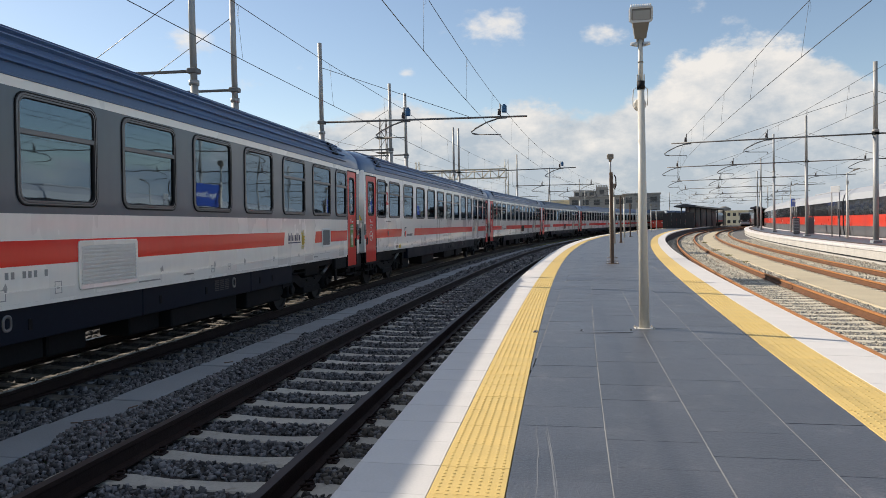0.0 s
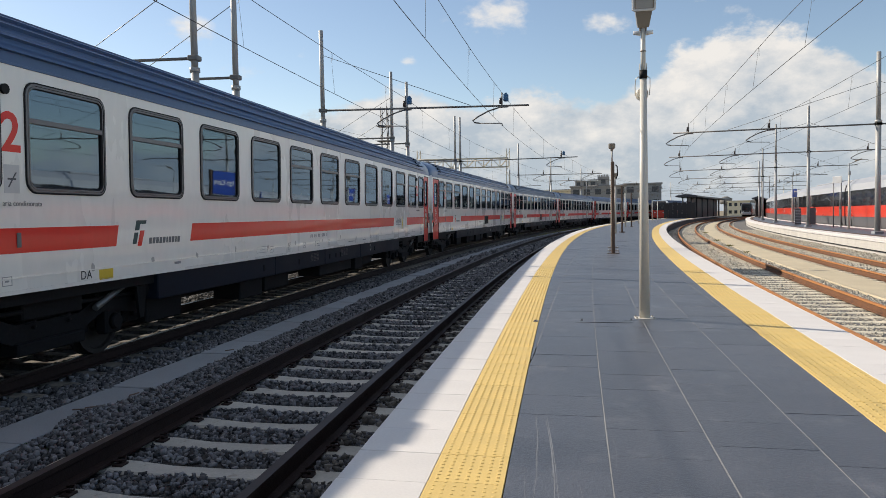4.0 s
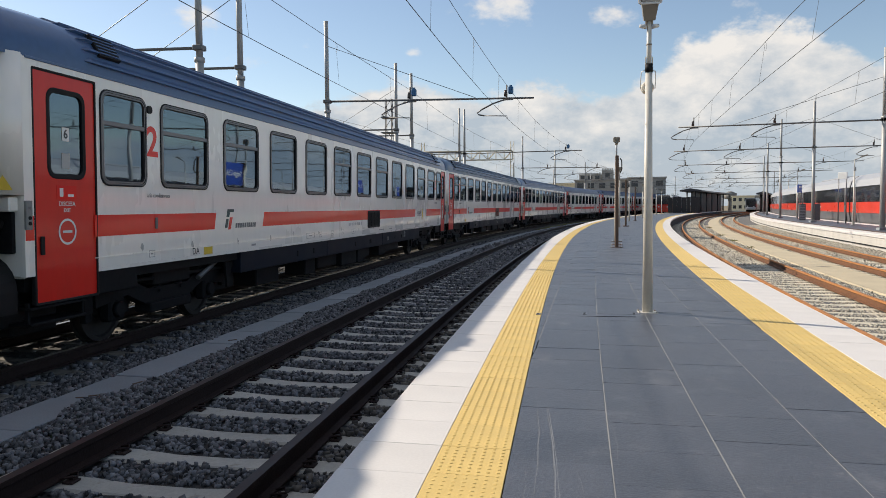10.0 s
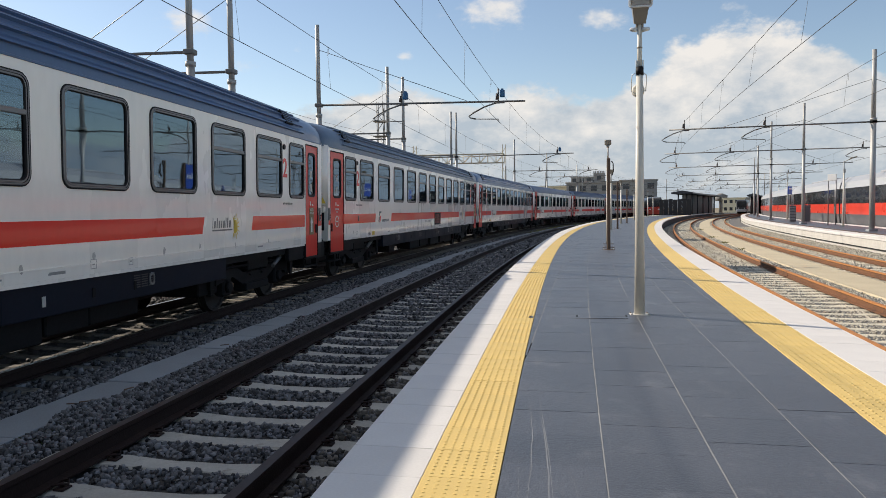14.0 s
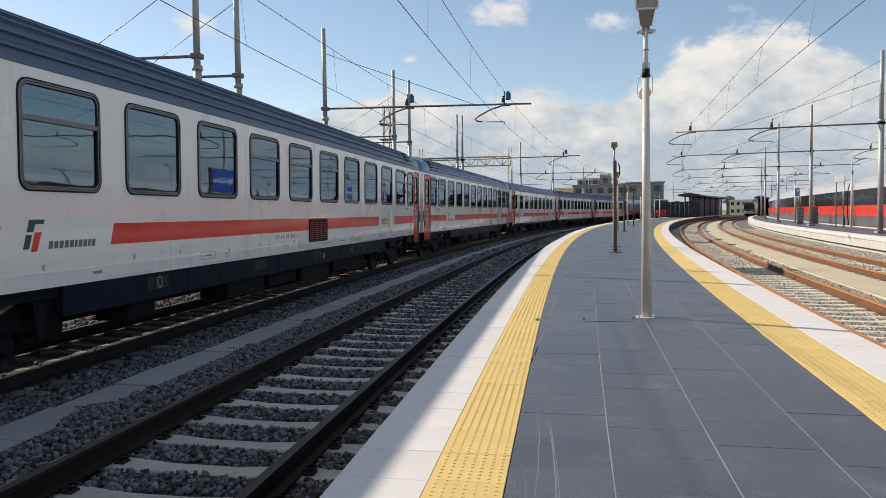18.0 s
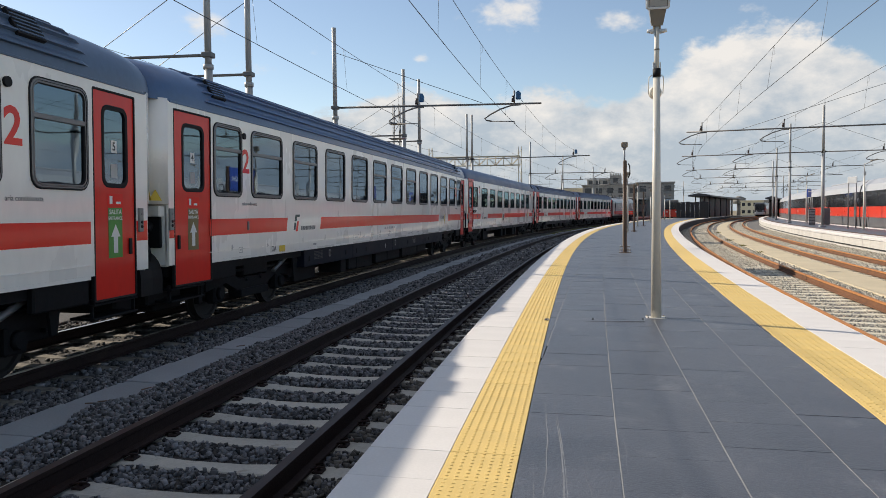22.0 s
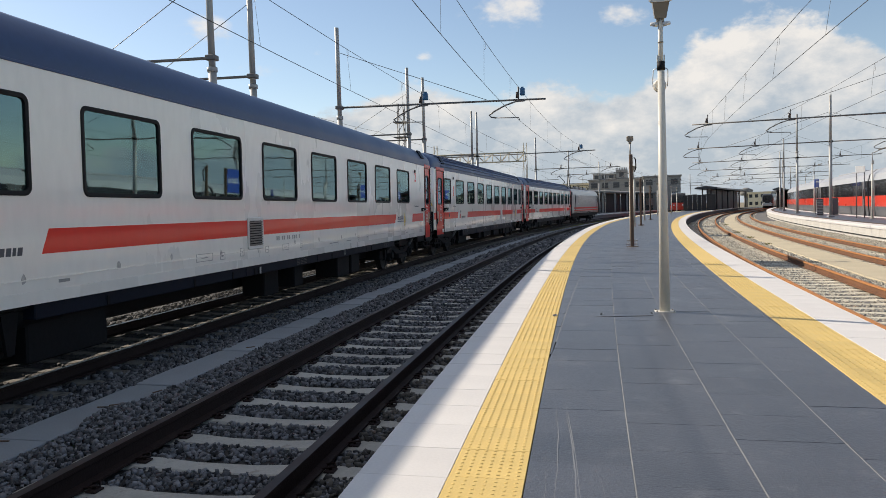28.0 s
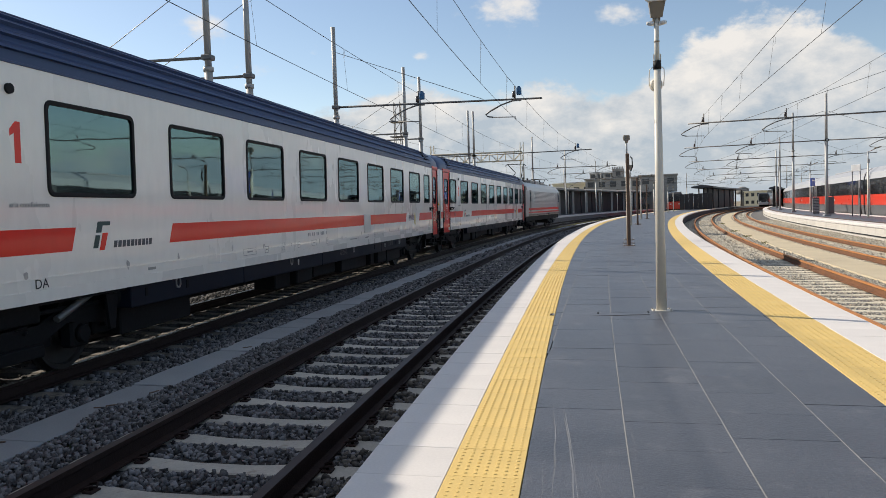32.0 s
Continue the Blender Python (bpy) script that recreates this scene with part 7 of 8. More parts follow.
def make_hoarding():
    """Black site hoarding of upright panels across the platform's far end."""
    h = empty("site_hoarding", pose(22.0, 133.0, TOP - 0.05, 0, 0, -8), "black hoarding at the platform's far end", "hoarding")
    for k in range(7):
        part("hoarding_panel", box((-2.6 + k * 0.76, -0.04 + 0.02 * (k % 2), 0.0), (-1.86 + k * 0.76, 0.04, 2.75 + 0.06 * (k % 3)), 0.01), M_HOARD_SHADE, h)
    for k in range(4):
        part("stay", tube((-2.5 + k * 1.7, 0.05, 2.4), (-2.5 + k * 1.7, 1.6, 0.05), 0.05, n=6), M_FRAME, h)


make_hoarding()
# ---- pieces of the setting: sleepers, lids, paving, stones ----
def lane_pose(lane, s, x, z):
    p = lane.at(s, x, z + drop(x) + (TRAIN_Z - SINK if lane is TRAIN else 0.0))
    return pose(p.x, p.y, p.z, 0, 0, -math.degrees(lane.turn(s))) @ pose(0, 0, 0, 0, math.degrees(math.atan(CANT)) if -9.5 < x < 6.0 else 0, 0)


def sleeper_mesh():
    bm = bmesh.new()
    rows = []
    for x, h, w in ((-1.25, -0.03, 0.125), (-1.18, 0.0, 0.13), (-0.95, 0.005, 0.135), (-0.55, 0.0, 0.13), (-0.25, -0.014, 0.11), (0.25, -0.014, 0.11), (0.55, 0.0, 0.13), (0.95, 0.005, 0.135), (1.18, 0.0, 0.13), (1.25, -0.03, 0.125)):
        rows.append([bm.verts.new(p) for p in ((x, -w - 0.03, -0.16), (x, -w, h - 0.02), (x, -w + 0.022, h), (x, w - 0.022, h), (x, w, h - 0.02), (x, w + 0.03, -0.16))])
    for a, b in zip(rows, rows[1:]):
        for k in range(5):
            bm.faces.new((a[k], b[k], b[k + 1], a[k + 1]))
    bm.faces.new(rows[0])
    bm.faces.new(rows[-1][::-1])
    bmesh.ops.recalc_face_normals(bm, faces=bm.faces)
    return bm


def clip_mesh():
    bm = box((-0.04, -0.05, -0.005), (0.04, 0.05, 0.012), 0.004)
    add_tube(bm, (0.0, 0.0, 0.015), (0.0, 0.0, 0.042), 0.014, 0.012, 6)
    add_path(bm, [(-0.05, -0.05, 0.03), (0.02, -0.045, 0.05), (0.045, 0.0, 0.035), (0.02, 0.045, 0.05), (-0.05, 0.05, 0.03)], 0.008, 4)
    return bm


def lay_sleepers(track, lane, centre, first, pitch, n, extra, mat, clips=0):
    """n sleepers as parts of their track; those beyond are joined into one."""
    first_ob = None
    for k in range(n):
        s = first + pitch * k
        m = lane_pose(lane, s, centre, -0.192)
        if first_ob is None:
            first_ob = part("sleeper", sleeper_mesh(), mat, track)
            ob = first_ob
        else:
            ob = again("sleeper", first_ob, track)
        ob.matrix_basis = m
        if k < clips:
            for x in (-0.86, -0.64, 0.64, 0.86):
                shared("clip", clip_mesh, "rail_clip", M_RAIL, ob, pose(x, 0, 0.004, 0, 0, 0 if x in (-0.64, 0.86) else 180))
    if extra:
        bm = bmesh.new()
        for k in range(n, n + extra):
            add_box(bm, (-1.25, -0.13, -0.12), (1.25, 0.13, 0.0), m=lane_pose(lane, first + pitch * k, centre, -0.192))
        part("far_sleepers", bm, mat, track, kind="stuff")


lay_sleepers(TRACK_1, LEFT, X1, 4.44 - 5 * 0.596, 0.596, 110, 120, M_SLEEPER, clips=34)
lay_sleepers(TRACK_T, TRAIN, 0.0, -5.0, 0.6, 110, 120, M_SLEEPER_SHADE)
lay_sleepers(TRACK_R1, RIGHT, R1, 5.2, 0.6, 90, 120, M_SLEEPER_TAN)
lay_sleepers(TRACK_R2, RIGHT, R2, 12.0, 0.6, 80, 120, M_SLEEPER_TAN)
lay_sleepers(TRACK_R3, FAR, 0.0, 20.0, 0.6, 1, 200, M_SLEEPER_TAN)


def lay_lids():
    """Cable trough between the left tracks, covered with concrete lids."""
    thing = empty("cable_trough", label="cable trough with pale concrete lids between the tracks", category="cable trough")
    part("trough_wall", sweep([(-0.27, -0.03), (0.27, -0.03), (0.27, -0.3), (-0.27, -0.3)], LEFT, -4.72, -0.22, steps(0, 120, 2, 4)), M_TROUGH, thing)
    rnd = random.Random(4)
    lid = None
    for k in range(90):
        s = 1.0 + 0.985 * k
        m = lane_pose(LEFT, s, -4.72 + rnd.uniform(-0.02, 0.02), -0.215 + rnd.uniform(-0.006, 0.008)) @ pose(0, 0, 0, rnd.uniform(-0.4, 0.4), rnd.uniform(-0.5, 0.5), rnd.uniform(-0.8, 0.8))
        if lid is None:
            lid = part("lid", box((-0.255, -0.487, -0.06), (0.255, 0.487, 0.0), 0.008), M_TROUGH, thing)
            ob = lid
        else:
            ob = again("lid", lid, thing)
        ob.matrix_basis = m
    for s, x, r in ((6.45, -4.67, 15), (6.55, -4.60, 35), (7.1, -4.49, 75), (5.35, -4.85, 10), (9.6, -4.62, 50)):
        o = part("broken_stick", box((-0.07, -0.008, 0), (0.06, 0.010, 0.012), 0.004), M_BROWN, None, "dark stick lying on the trough lids")
        tagged(o, category="litter")
        o.matrix_basis = lane_pose(LEFT, s, x, -0.208) @ pose(0, 0, 0, 0, 0, r)


lay_lids()
part("sandy_path", sweep([(-0.56, 0.0), (0.56, 0.0), (0.62, -0.2), (-0.62, -0.2)], RIGHT, 6.50, -0.165, steps(4, 200, 1.0, 3.0)), M_SANDPATH, None, "sandy concrete walkway between the rusty tracks", kind="structure")
part("wall_cable", sweep([(-0.02, 0.02), (0.02, 0.02), (0.02, -0.02), (-0.02, -0.02)], RIGHT, P2 - 0.06, -0.05, steps(4, 120, 1.0, 3.0)), M_RUBBER, None, "black cable along the foot of the far platform wall", kind="structure")


def lay_edge(lane, lo, hi, s0, s1, s2, length, thick, name, mat, rise, proud=0.0):
    """A row of alike tiles along a platform edge: single pieces to s1, then one strip."""
    w = hi - lo
    first = None
    k = 0
    s = s0
    rnd = random.Random(int(lo * 100))
    while s < s1:
        m = lane_pose(lane, s + length / 2, (lo + hi) / 2, rise + rnd.uniform(-0.0015, 0.0015))
        if first is None:
            first = part(name, box((-w / 2 + 0.0012, -length / 2 + 0.0012, -thick), (w / 2 - 0.0012, length / 2 - 0.0012, 0.0), 0.0022), mat, PLATFORM)
            ob = first
        else:
            ob = again(name, first, PLATFORM)
        ob.matrix_basis = m
        s += length
        k += 1
    part(name + "_strip", sweep([(lo, 0.0), (hi, 0.0), (hi, -thick), (lo, -thick)], lane, 0.0, rise, steps(s, s2, 1.0, 2.5)), mat, PLATFORM)


lay_edge(LEFT, EDGE_L - 0.02, EDGE_L + 0.426, -3.0, 46.0, PLAT_END, 0.425, 0.12, "coping_stone", M_COPING, TOP)
lay_edge(LEFT, EDGE_L + 0.426, EDGE_L + 0.794, -3.0, 40.0, PLAT_END, 0.40, 0.05, "tactile_tile", M_YELLOW, TOP)
lay_edge(RIGHT, EDGE_R - 0.485, EDGE_R + 0.02, -3.0, 46.0, PLAT_END, 0.425, 0.12, "coping_stone", M_COPING, TOP)
lay_edge(RIGHT, EDGE_R - 0.932, EDGE_R - 0.485, -3.0, 40.0, PLAT_END, 0.40, 0.05, "tactile_tile", M_YELLOW, TOP)


def studs(lane, lo, hi, s0, s1, s2):
    """Raised dots of the tactile strip, and beyond them low ridges."""
    bm_verts, faces = [], []
    n = 7
    step = (hi - lo) / n
    rows = int((s1 - s0) / step)
    ring_ = [(math.cos(2 * math.pi * i / 6), math.sin(2 * math.pi * i / 6)) for i in range(6)]
    for r in range(rows):
        s = s0 + r * step
        for c in range(n):
            x = lo + step * (c + 0.5)
            p = lane.at(s, x, TOP + drop(x))
            b = len(bm_verts)
            for rad, h in ((0.0115, -0.001), (0.0075, 0.0034)):
                bm_verts.extend((p.x + rad * cx, p.y + rad * cy, p.z + h) for cx, cy in ring_)
            faces.append(tuple(b + 6 + i for i in range(6)))
            faces.extend((b + i, b + (i + 1) % 6, b + 6 + (i + 1) % 6, b + 6 + i) for i in range(6))
    me = bpy.data.meshes.new("studs")
    me.from_pydata(bm_verts, [], faces)
    link_mesh("tactile_studs", me, M_YELLOW, PLATFORM, "raised dots of the tactile paving", kind="stuff")
    bm = bmesh.new()
    for c in range(n):
        x = lo + step * (c + 0.5)
        sweep([(-0.010, 0.0025), (0.010, 0.0025), (0.014, -0.001), (-0.014, -0.001)], lane, x, TOP, steps(s1, s2, 1.0, 2.0), bm=bm)
    part("tactile_ridges", bm, M_YELLOW, PLATFORM, kind="stuff")


studs(LEFT, EDGE_L + 0.44, EDGE_L + 0.78, 1.5, 17.0, 60.0)
studs(RIGHT, EDGE_R - 0.92, EDGE_R - 0.50, 4.0, 17.0, 60.0)


def lay_paving():
    """Slate slabs between the tactile strips, in columns along the paving lines; outer columns are cut to the curve."""
    left = lambda y: bound(LEFT, EDGE_L + 0.798, y)
    right = lambda y: bound(RIGHT, EDGE_R - 0.936, y)
    line = lambda i, y: bound(MID, 0.155 + 0.565 * i, y)
    def level(x, yy):
        a, b = bound(LEFT, EDGE_L, yy), bound(RIGHT, EDGE_R, yy)
        return TOP + drop(EDGE_L) + (x - a) / (b - a) * (drop(EDGE_R) - drop(EDGE_L))

    rnd = random.Random(9)
    joined = bmesh.new()
    count = 0
    rows = [(-2.6 + 0.5 * r, -2.1 + 0.5 * r) for r in range(76)]
    y = rows[-1][1]
    while y < PLAT_END - 1:
        rows.append((y, y + 1.5))
        y += 1.5
    for r, (ya, yb) in enumerate(rows):
        for i in range(-6, 14):
            shift = 0.25 if i % 2 and yb - ya < 0.6 else 0.0
            a, b = ya + shift + 0.0012, yb + shift - 0.0012
            la, lb = left(a), left(b)
            ra, rb = right(a), right(b)
            x0a, x0b = la if line(i, a) < la + 0.012 else line(i, a) + 0.0045, lb if line(i, b) < lb + 0.012 else line(i, b) + 0.0045
            x1a, x1b = min(line(i + 1, a) - 0.0045, ra), min(line(i + 1, b) - 0.0045, rb)
            if x1a - x0a < 0.012 and x1b - x0b < 0.012:
                continue
            x1a, x1b = max(x1a, x0a + 0.001), max(x1b, x0b + 0.001)
            dz = rnd.uniform(-0.0012, 0.0012)
            pts = [(x0a, a), (x1a, a), (x1b, b), (x0b, b)]
            single = yb - ya < 0.6 and count < 300 and -0.5 < ya
            bm = bmesh.new() if single else joined
            top = [bm.verts.new((x, yy, level(x, yy) + dz)) for x, yy in pts]
            low = [bm.verts.new((x, yy, level(x, yy) - 0.04)) for x, yy in pts]
            bm.faces.new(top)
            for k in range(4):
                bm.faces.new((low[k], low[(k + 1) % 4], top[(k + 1) % 4], top[k]))
            if single:
                part("paving_slab", bm, M_SLATE, PLATFORM)
                count += 1
    part("paving_beyond", joined, M_SLATE_FAR, PLATFORM, kind="stuff")
    for i in range(-1, 6):
        bm = bmesh.new()
        last = None
        yy = -2.5
        while yy < 60:
            x = line(i, yy)
            if left(yy) + 0.02 < x < right(yy) - 0.02:
                row = [bm.verts.new((x + dx, yy, level(x, yy) - 0.0015)) for dx in (-0.0038, 0.0038)]
                if last:
                    bm.faces.new((last[0], last[1], row[1], row[0]))
                last = row
            else:
                last = None
            yy += 0.5
        if bm.faces:
            part("joint_strip", bm, M_GROOVE, PLATFORM, "light metal joint line in the paving")
        else:
            bm.free()


M_SLATE_FAR = material("slate_grey_paving_joined", (0.070, 0.076, 0.090), 0.41, ior=1.68, vary=0.55, grain=70, spots=1.9, bump=0.45, bump_scale=55, second=(0.122, 0.127, 0.138), patches=0.42, island=0.09)
lay_paving()


def scratches():
    """Pale scuff lines on the slate near the tactile strip."""
    rnd = random.Random(12)
    for x0, y0, x1, y1, w in ((-0.10, 2.9, -0.13, 4.9, 0.004), (0.0, 2.7, -0.06, 4.6, 0.005), (0.03, 2.6, -0.09, 5.2, 0.003), *((x, y, x + rnd.uniform(-0.06, 0.06), y + rnd.uniform(0.5, 1.3), rnd.uniform(0.0012, 0.0026)) for x, y in ((-0.16, 2.7), (0.12, 3.1), (-0.02, 3.4), (0.3, 3.6), (-0.12, 4.3), (0.2, 4.9), (-0.1, 5.6)))):
        bm = bmesh.new()
        last = None
        for k in range(13):
            u = k / 12
            x = x0 + (x1 - x0) * u + 0.02 * math.sin(u * 3.0) + rnd.uniform(-0.003, 0.003)
            y = y0 + (y1 - y0) * u
            ww = w * (0.2 + math.sin(math.pi * u)) * 0.6
            row = [bm.verts.new((x + d, y, TOP + drop(x) + 0.0022)) for d in (-ww, ww)]
            if last:
                bm.faces.new((last[0], last[1], row[1], row[0]))
            last = row
        part("scuff_mark", bm, M_SCUFF, PLATFORM, "pale scuff mark on the slate")


M_SCUFF = material("pale_scuff", (0.19, 0.197, 0.21), 0.6, vary=0.4, grain=40, spots=6)
scratches()


ROCK = np.array([(-1, -1, -1), (1, -1, -1), (1, 1, -1), (-1, 1, -1), (-1, -1, 1), (1, -1, 1), (1, 1, 1), (-1, 1, 1)], float) / 1.55
ROCK_F = [(3, 2, 1), (3, 1, 0), (4, 5, 6), (4, 6, 7), (0, 1, 5), (0, 5, 4), (1, 2, 6), (1, 6, 5), (2, 3, 7), (2, 7, 6), (3, 0, 4), (3, 4, 7)]
OCT = np.array([(1, 0, 0), (-1, 0, 0), (0, 1, 0), (0, -1, 0), (0, 0, 1), (0, 0, -1)], float)
OCT_F = [(0, 2, 4), (2, 1, 4), (1, 3, 4), (3, 0, 4), (2, 0, 5), (1, 2, 5), (3, 1, 5), (0, 3, 5)]


def scatter(name, lane, x0, x1, s0, s1, density, radius, height, mat, label, clear=(), gaps=(), coarse=False, seed=1, inside=None):
    """Loose stones over a strip of a lane, as one object. inside: which (s, x) may carry one. clear: (lo, hi) strips without stones; gaps: (centre, first, pitch) of sleepers whose tops stay bare."""
    rng = np.random.default_rng(seed)
    n = int((x1 - x0) * (s1 - s0) * density)
    s, x = rng.uniform(s0, s1, n), rng.uniform(x0, x1, n)
    keep = np.ones(n, bool) if inside is None else inside(s, x)
    for lo, hi in clear:
        keep &= ~((x > lo) & (x < hi))
    for centre, first, pitch in gaps:
        ph = (s - first + pitch / 2) % pitch - pitch / 2
        keep &= ~((np.abs(ph) < 0.12 + rng.uniform(-0.02, 0.02, n)) & (np.abs(x - centre) < 1.22))
        keep &= ~(np.abs(np.abs(x - centre) - 0.7535) < 0.085)
    s, x = s[keep], x[keep]
    n = len(s)
    h = np.interp(s, lane.g, lane.h)
    px = np.interp(s, lane.g, lane.x) + x * np.cos(h)
    py = np.interp(s, lane.g, lane.y) - x * np.sin(h)
    pz = height(x) - (SINK if lane is TRAIN else 0.0) - CANT * np.clip(x + (lane.x[360] if lane is TRAIN else 0.0), -9.5, 6.0) + rng.uniform(-0.5, 0.45, n) * radius
    base, fs = (OCT, OCT_F) if coarse else (ROCK, ROCK_F)
    m = len(base)
    r = radius * rng.uniform(0.5, 1.5, (n, 1, 1)) * rng.uniform(0.45, 1.3, (n, m, 3)) * rng.uniform(0.55, 1.35, (n, 1, 3))
    a, b = rng.uniform(0, 6.283, n), rng.uniform(0, 6.283, n)
    v = base[None] * r
    ca, sa, cb, sb = np.cos(a)[:, None], np.sin(a)[:, None], np.cos(b)[:, None], np.sin(b)[:, None]
    y2, z2 = v[:, :, 1] * cb - v[:, :, 2] * sb, v[:, :, 1] * sb + v[:, :, 2] * cb
    x3, y3 = v[:, :, 0] * ca - y2 * sa, v[:, :, 0] * sa + y2 * ca
    co = np.stack([x3 + px[:, None], y3 + py[:, None], z2 + pz[:, None]], 2).reshape(-1, 3)
    idx = (np.array(fs)[None] + (np.arange(n) * m)[:, None, None]).reshape(-1)
    me = bpy.data.meshes.new(name)
    me.vertices.add(len(co))
    me.vertices.foreach_set("co", co.ravel())
    me.loops.add(len(idx))
    me.loops.foreach_set("vertex_index", idx)
    me.polygons.add(len(idx) // 3)
    me.polygons.foreach_set("loop_start", np.arange(0, len(idx), 3))
    me.update(calc_edges=True)
    link_mesh(name, me, mat, None, label, kind="stuff")


def left_height(x):
    """Ballast surface on LEFT: level between the rails, heaped towards the trough and the platform wall."""
    z = np.full_like(x, -0.205)
    z = np.where(x < -3.95, -0.20 + 0.03 * np.cos((x + 4.3) * 5), z)
    z = z - SINK * np.clip((-3.95 - x) / 1.75, 0, 1)
    return np.where(x > -1.45, -0.23 - 0.10 * (x + 1.45), z)


flat = lambda x: np.full_like(x, -0.205)
low_bed = lambda x: np.full_like(x, -0.222)
G1, GT = [(X1, 4.44 - 5 * 0.596, 0.596)], [(0.0, -5.0, 0.6)]
CLR = [(-4.965, -4.475)]
scatter("ballast_stones", LEFT, -5.85, -1.08, 1.6, 13.0, 900, 0.0238, left_height, M_STONE, "grey crushed stone ballast round the near track", CLR, G1, seed=1)
scatter("ballast_stones", LEFT, -5.75, -1.08, 13.0, 28.0, 480, 0.030, left_height, M_STONE, "grey crushed stone ballast round the near track", CLR, G1, seed=2)
scatter("ballast_stones", LEFT, -5.75, -1.08, 28.0, 70.0, 75, 0.07, left_height, M_STONE, "grey crushed stone ballast round the near track", CLR, G1, True, seed=3)
# stones under and beyond the train carry its shade in their colour
scatter("ballast_stones", TRAIN, -0.74, 0.72, 2.0, 30.0, 260, 0.034, lambda x: np.full_like(x, -0.235), M_STONE_SHADE, "stone ballast under the train, with shade in its dark colour", (), GT, seed=4)
scatter("ballast_stones", TRAIN, -2.2, -0.74, 2.0, 30.0, 150, 0.042, flat, M_STONE_SHADE, "stone ballast beyond the train, with shade in its dark colour", (), GT, seed=7)
scatter("ballast_stones", TRAIN, 0.78, 1.36, 2.0, 26.0, 330, 0.036, flat, M_STONE, "grey stone ballast beside the train's rail", (), GT, seed=8)
M_STONE_BROWN = material("dusty_brown_stone", (0.115, 0.103, 0.088), 0.9, vary=0.35, grain=60, spots=4.0, island=1.1, second=(0.21, 0.19, 0.16), patches=0.3)


def spill_near(s, x):
    """Stones lap in uneven tongues over the edge of the lids next to the near track."""
    return x > -4.435 - 0.055 * np.sin(2.1 * s + 0.5) - 0.04 * np.sin(5.3 * s) - 0.10 * np.exp(-((s - 6.3) / 0.5) ** 2)


def spill_far(s, x):
    """A thinner lap of stones over the other edge of the lids."""
    return x < -4.985 + 0.03 * np.sin(2.7 * s + 1.0) + 0.025 * np.sin(6.1 * s)


scatter("ballast_stones", LEFT, -4.72, -4.38, 2.0, 26.0, 1000, 0.024, lambda x: -0.208 - 0.25 * np.clip(x + 4.47, 0, 1), M_STONE, "grey crushed stones spilt over the trough lids", seed=11, inside=spill_near)
scatter("ballast_stones", LEFT, -5.06, -4.85, 2.0, 26.0, 900, 0.024, lambda x: -0.208 - 0.25 * np.clip(-4.97 - x, 0, 1), M_STONE, "grey crushed stones spilt over the trough lids", seed=12, inside=spill_far)
scatter("ballast_stones", LEFT, X1 + 0.86, -1.06, 1.6, 24.0, 330, 0.034, lambda x: left_height(x) + 0.012, M_STONE_BROWN, "dusty brown stones along the platform wall", (), G1, seed=13)
GR = [(R1, 5.2, 0.6), (R2, 12.0, 0.6)]
scatter("ballast_stones", RIGHT, 2.65, 10.95, 6.0, 26.0, 430, 0.025, low_bed, M_STONE_TAN, "sunlit tan ballast round the rusty tracks", [(5.96, 7.04)], GR, seed=5)
scatter("ballast_stones", RIGHT, 2.65, 10.95, 26.0, 80.0, 130, 0.044, low_bed, M_STONE_TAN, "sunlit tan ballast round the rusty tracks", [(5.96, 7.04)], GR, True, seed=6)


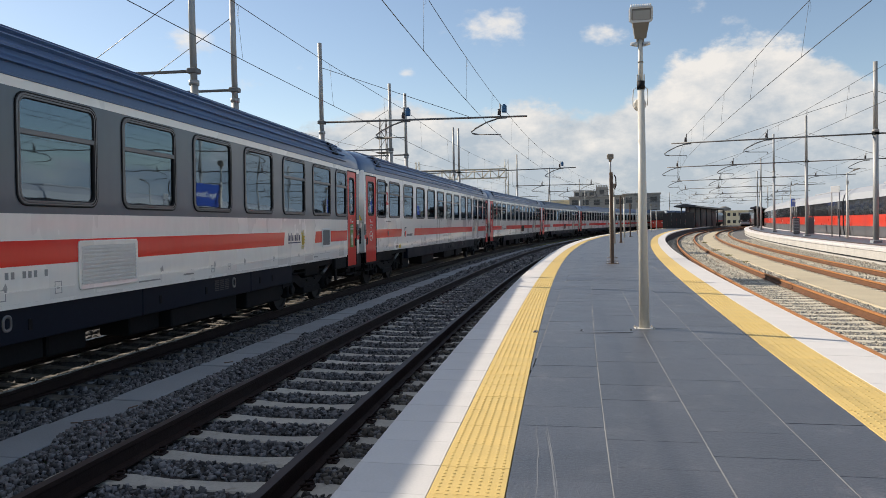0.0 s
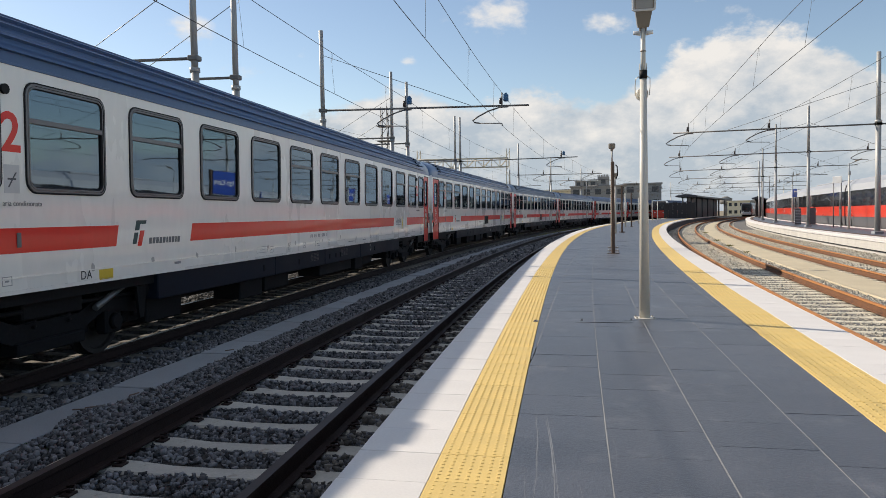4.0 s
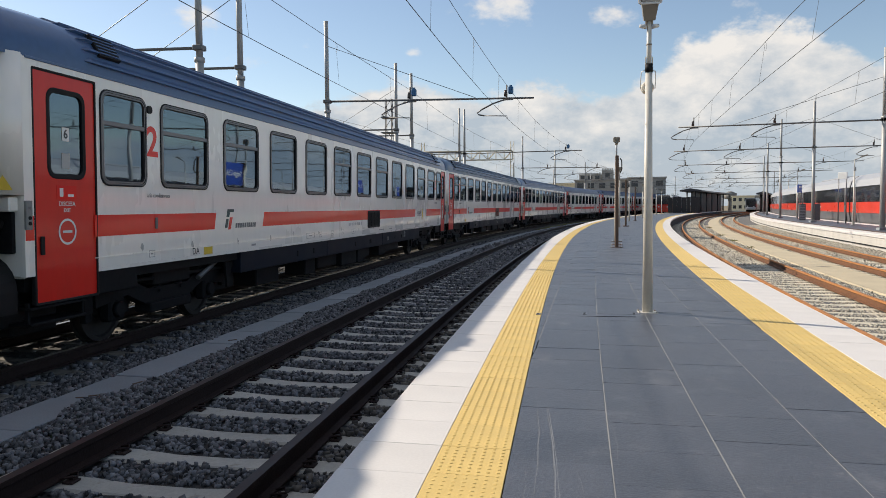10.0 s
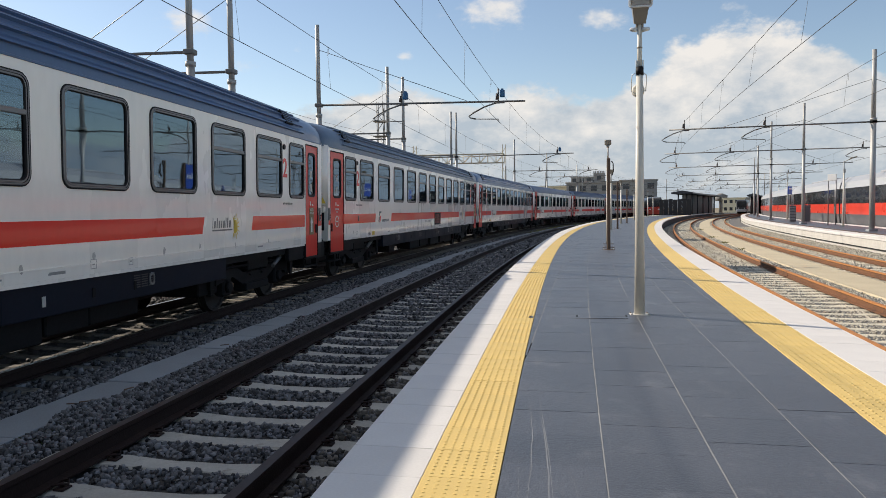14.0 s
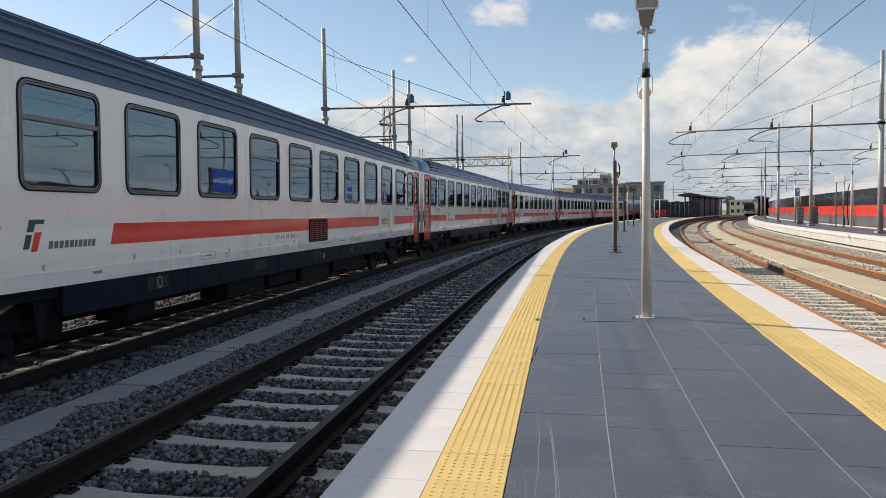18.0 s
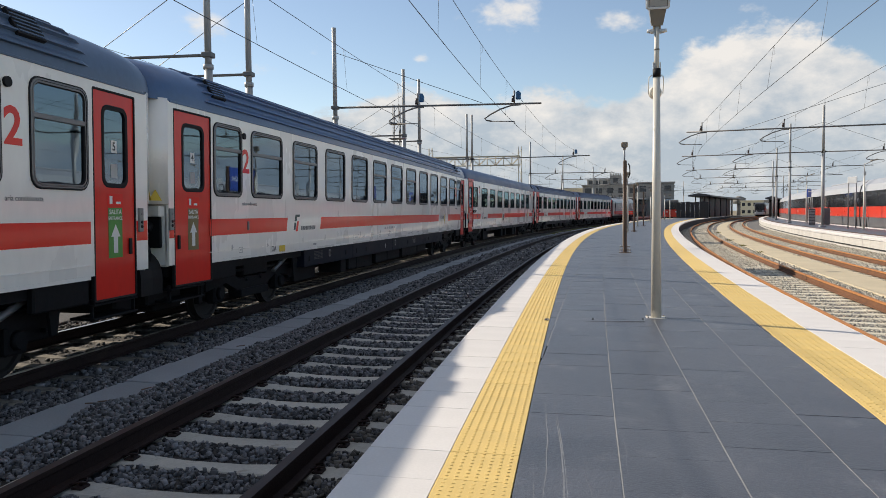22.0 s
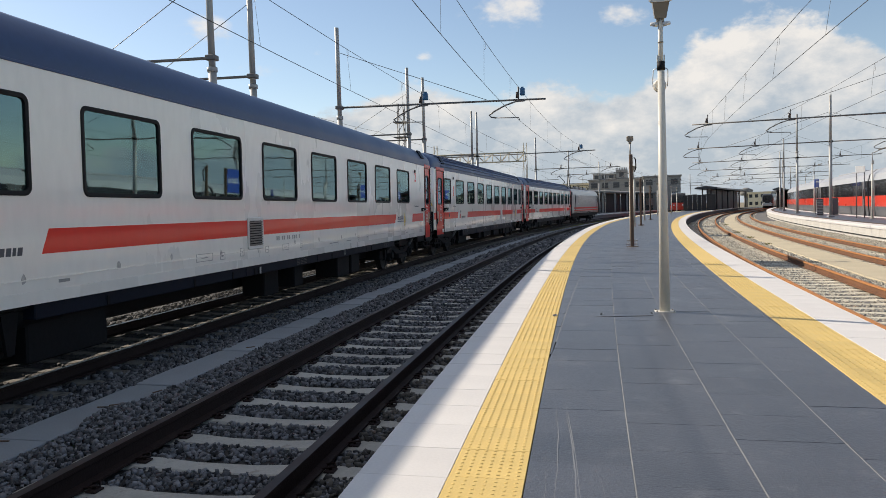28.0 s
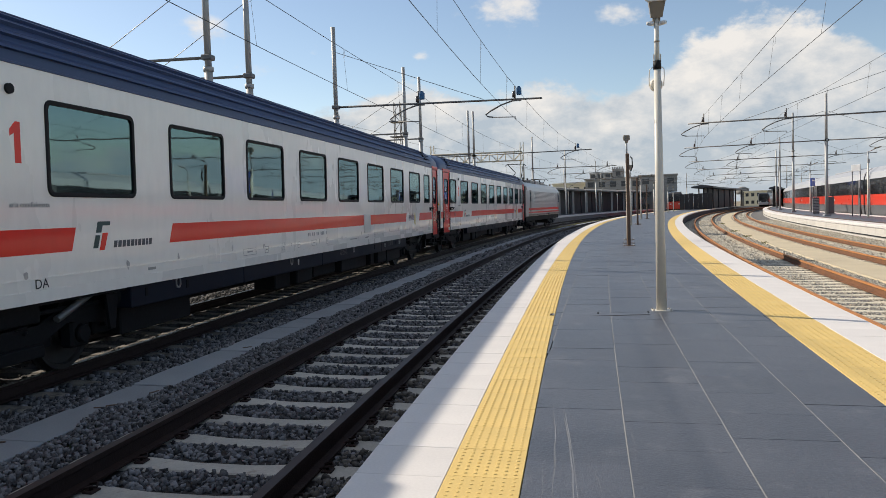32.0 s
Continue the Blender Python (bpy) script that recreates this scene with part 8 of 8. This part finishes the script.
def weeds(name, lane, x, spots, mat, label, size=0.16):
    rnd = random.Random(int(x * 31))
    bm = bmesh.new()
    for s, n in spots:
        for k in range(n):
            p = lane.at(s + rnd.gauss(0, 0.18), x + rnd.gauss(0, 0.10), (-0.262 if lane is LEFT else -0.29 if lane is TRAIN else -0.2) + drop(x))
            a, h = rnd.uniform(0, 6.28), size * rnd.uniform(0.4, 1.2)
            tip = p + Vector((math.cos(a) * h * 0.7, math.sin(a) * h * 0.7, h * rnd.uniform(0.5, 1.0)))
            side = Vector((-math.sin(a), math.cos(a), 0)) * h * 0.12
            vs = [bm.verts.new(q) for q in (p - side * 0.5, p + side * 0.5, p.lerp(tip, 0.6) + side + Vector((0, 0, 0.03)), tip, p.lerp(tip, 0.6) - side + Vector((0, 0, 0.03)))]
            bm.faces.new(vs)
    part(name, bm, mat, None, label, kind="stuff")


weeds("weeds", LEFT, -4.32, [(5.6, 90), (6.05, 130), (6.3, 110), (6.7, 40), (14.5, 25), (16.9, 60), (24.0, 40)], M_GREENWEED, "low green weeds in the ballast", 0.05)
weeds("dry_weeds", RIGHT, 5.85, [(37, 30), (44, 50), (52, 50), (70, 70)], M_WEED, "dry yellow weeds beside the walkway", 0.11)
weeds("dry_weeds", TRAIN, 2.6, [(60 + 1.3 * k, 40) for k in range(40)], M_WEED, "dry yellow weeds between the far tracks", 0.30)
# ---- what moves ----
def motions():
    """The train rolls towards and past the camera, slowly and then faster; its wheels turn."""
    times = [k * 0.5 for k in range(65)]
    for i, car in enumerate(TRAIN_CARS):
        walk(car, [(t, on_track(travelled(t) + 26.4 * (i - 1) + CENTRE, 9.5)) for t in times])
    walk(LOCO, [(t, on_track(travelled(t) + 26.4 * 7 + 0.3 + LOCO_LEN / 2, 5.3)) for t in times])
    fine = [k * 0.1 for k in range(321)]
    turned = [(travelled(0.0) - travelled(t)) / 0.456 for t in fine]
    for car, pairs in AXLES:
        for axle, y in pairs:
            walk(axle, [(t, Matrix.Translation((0, y, 0.456)) @ Matrix.Rotation(a, 4, "X")) for t, a in zip(fine, turned)])


motions()
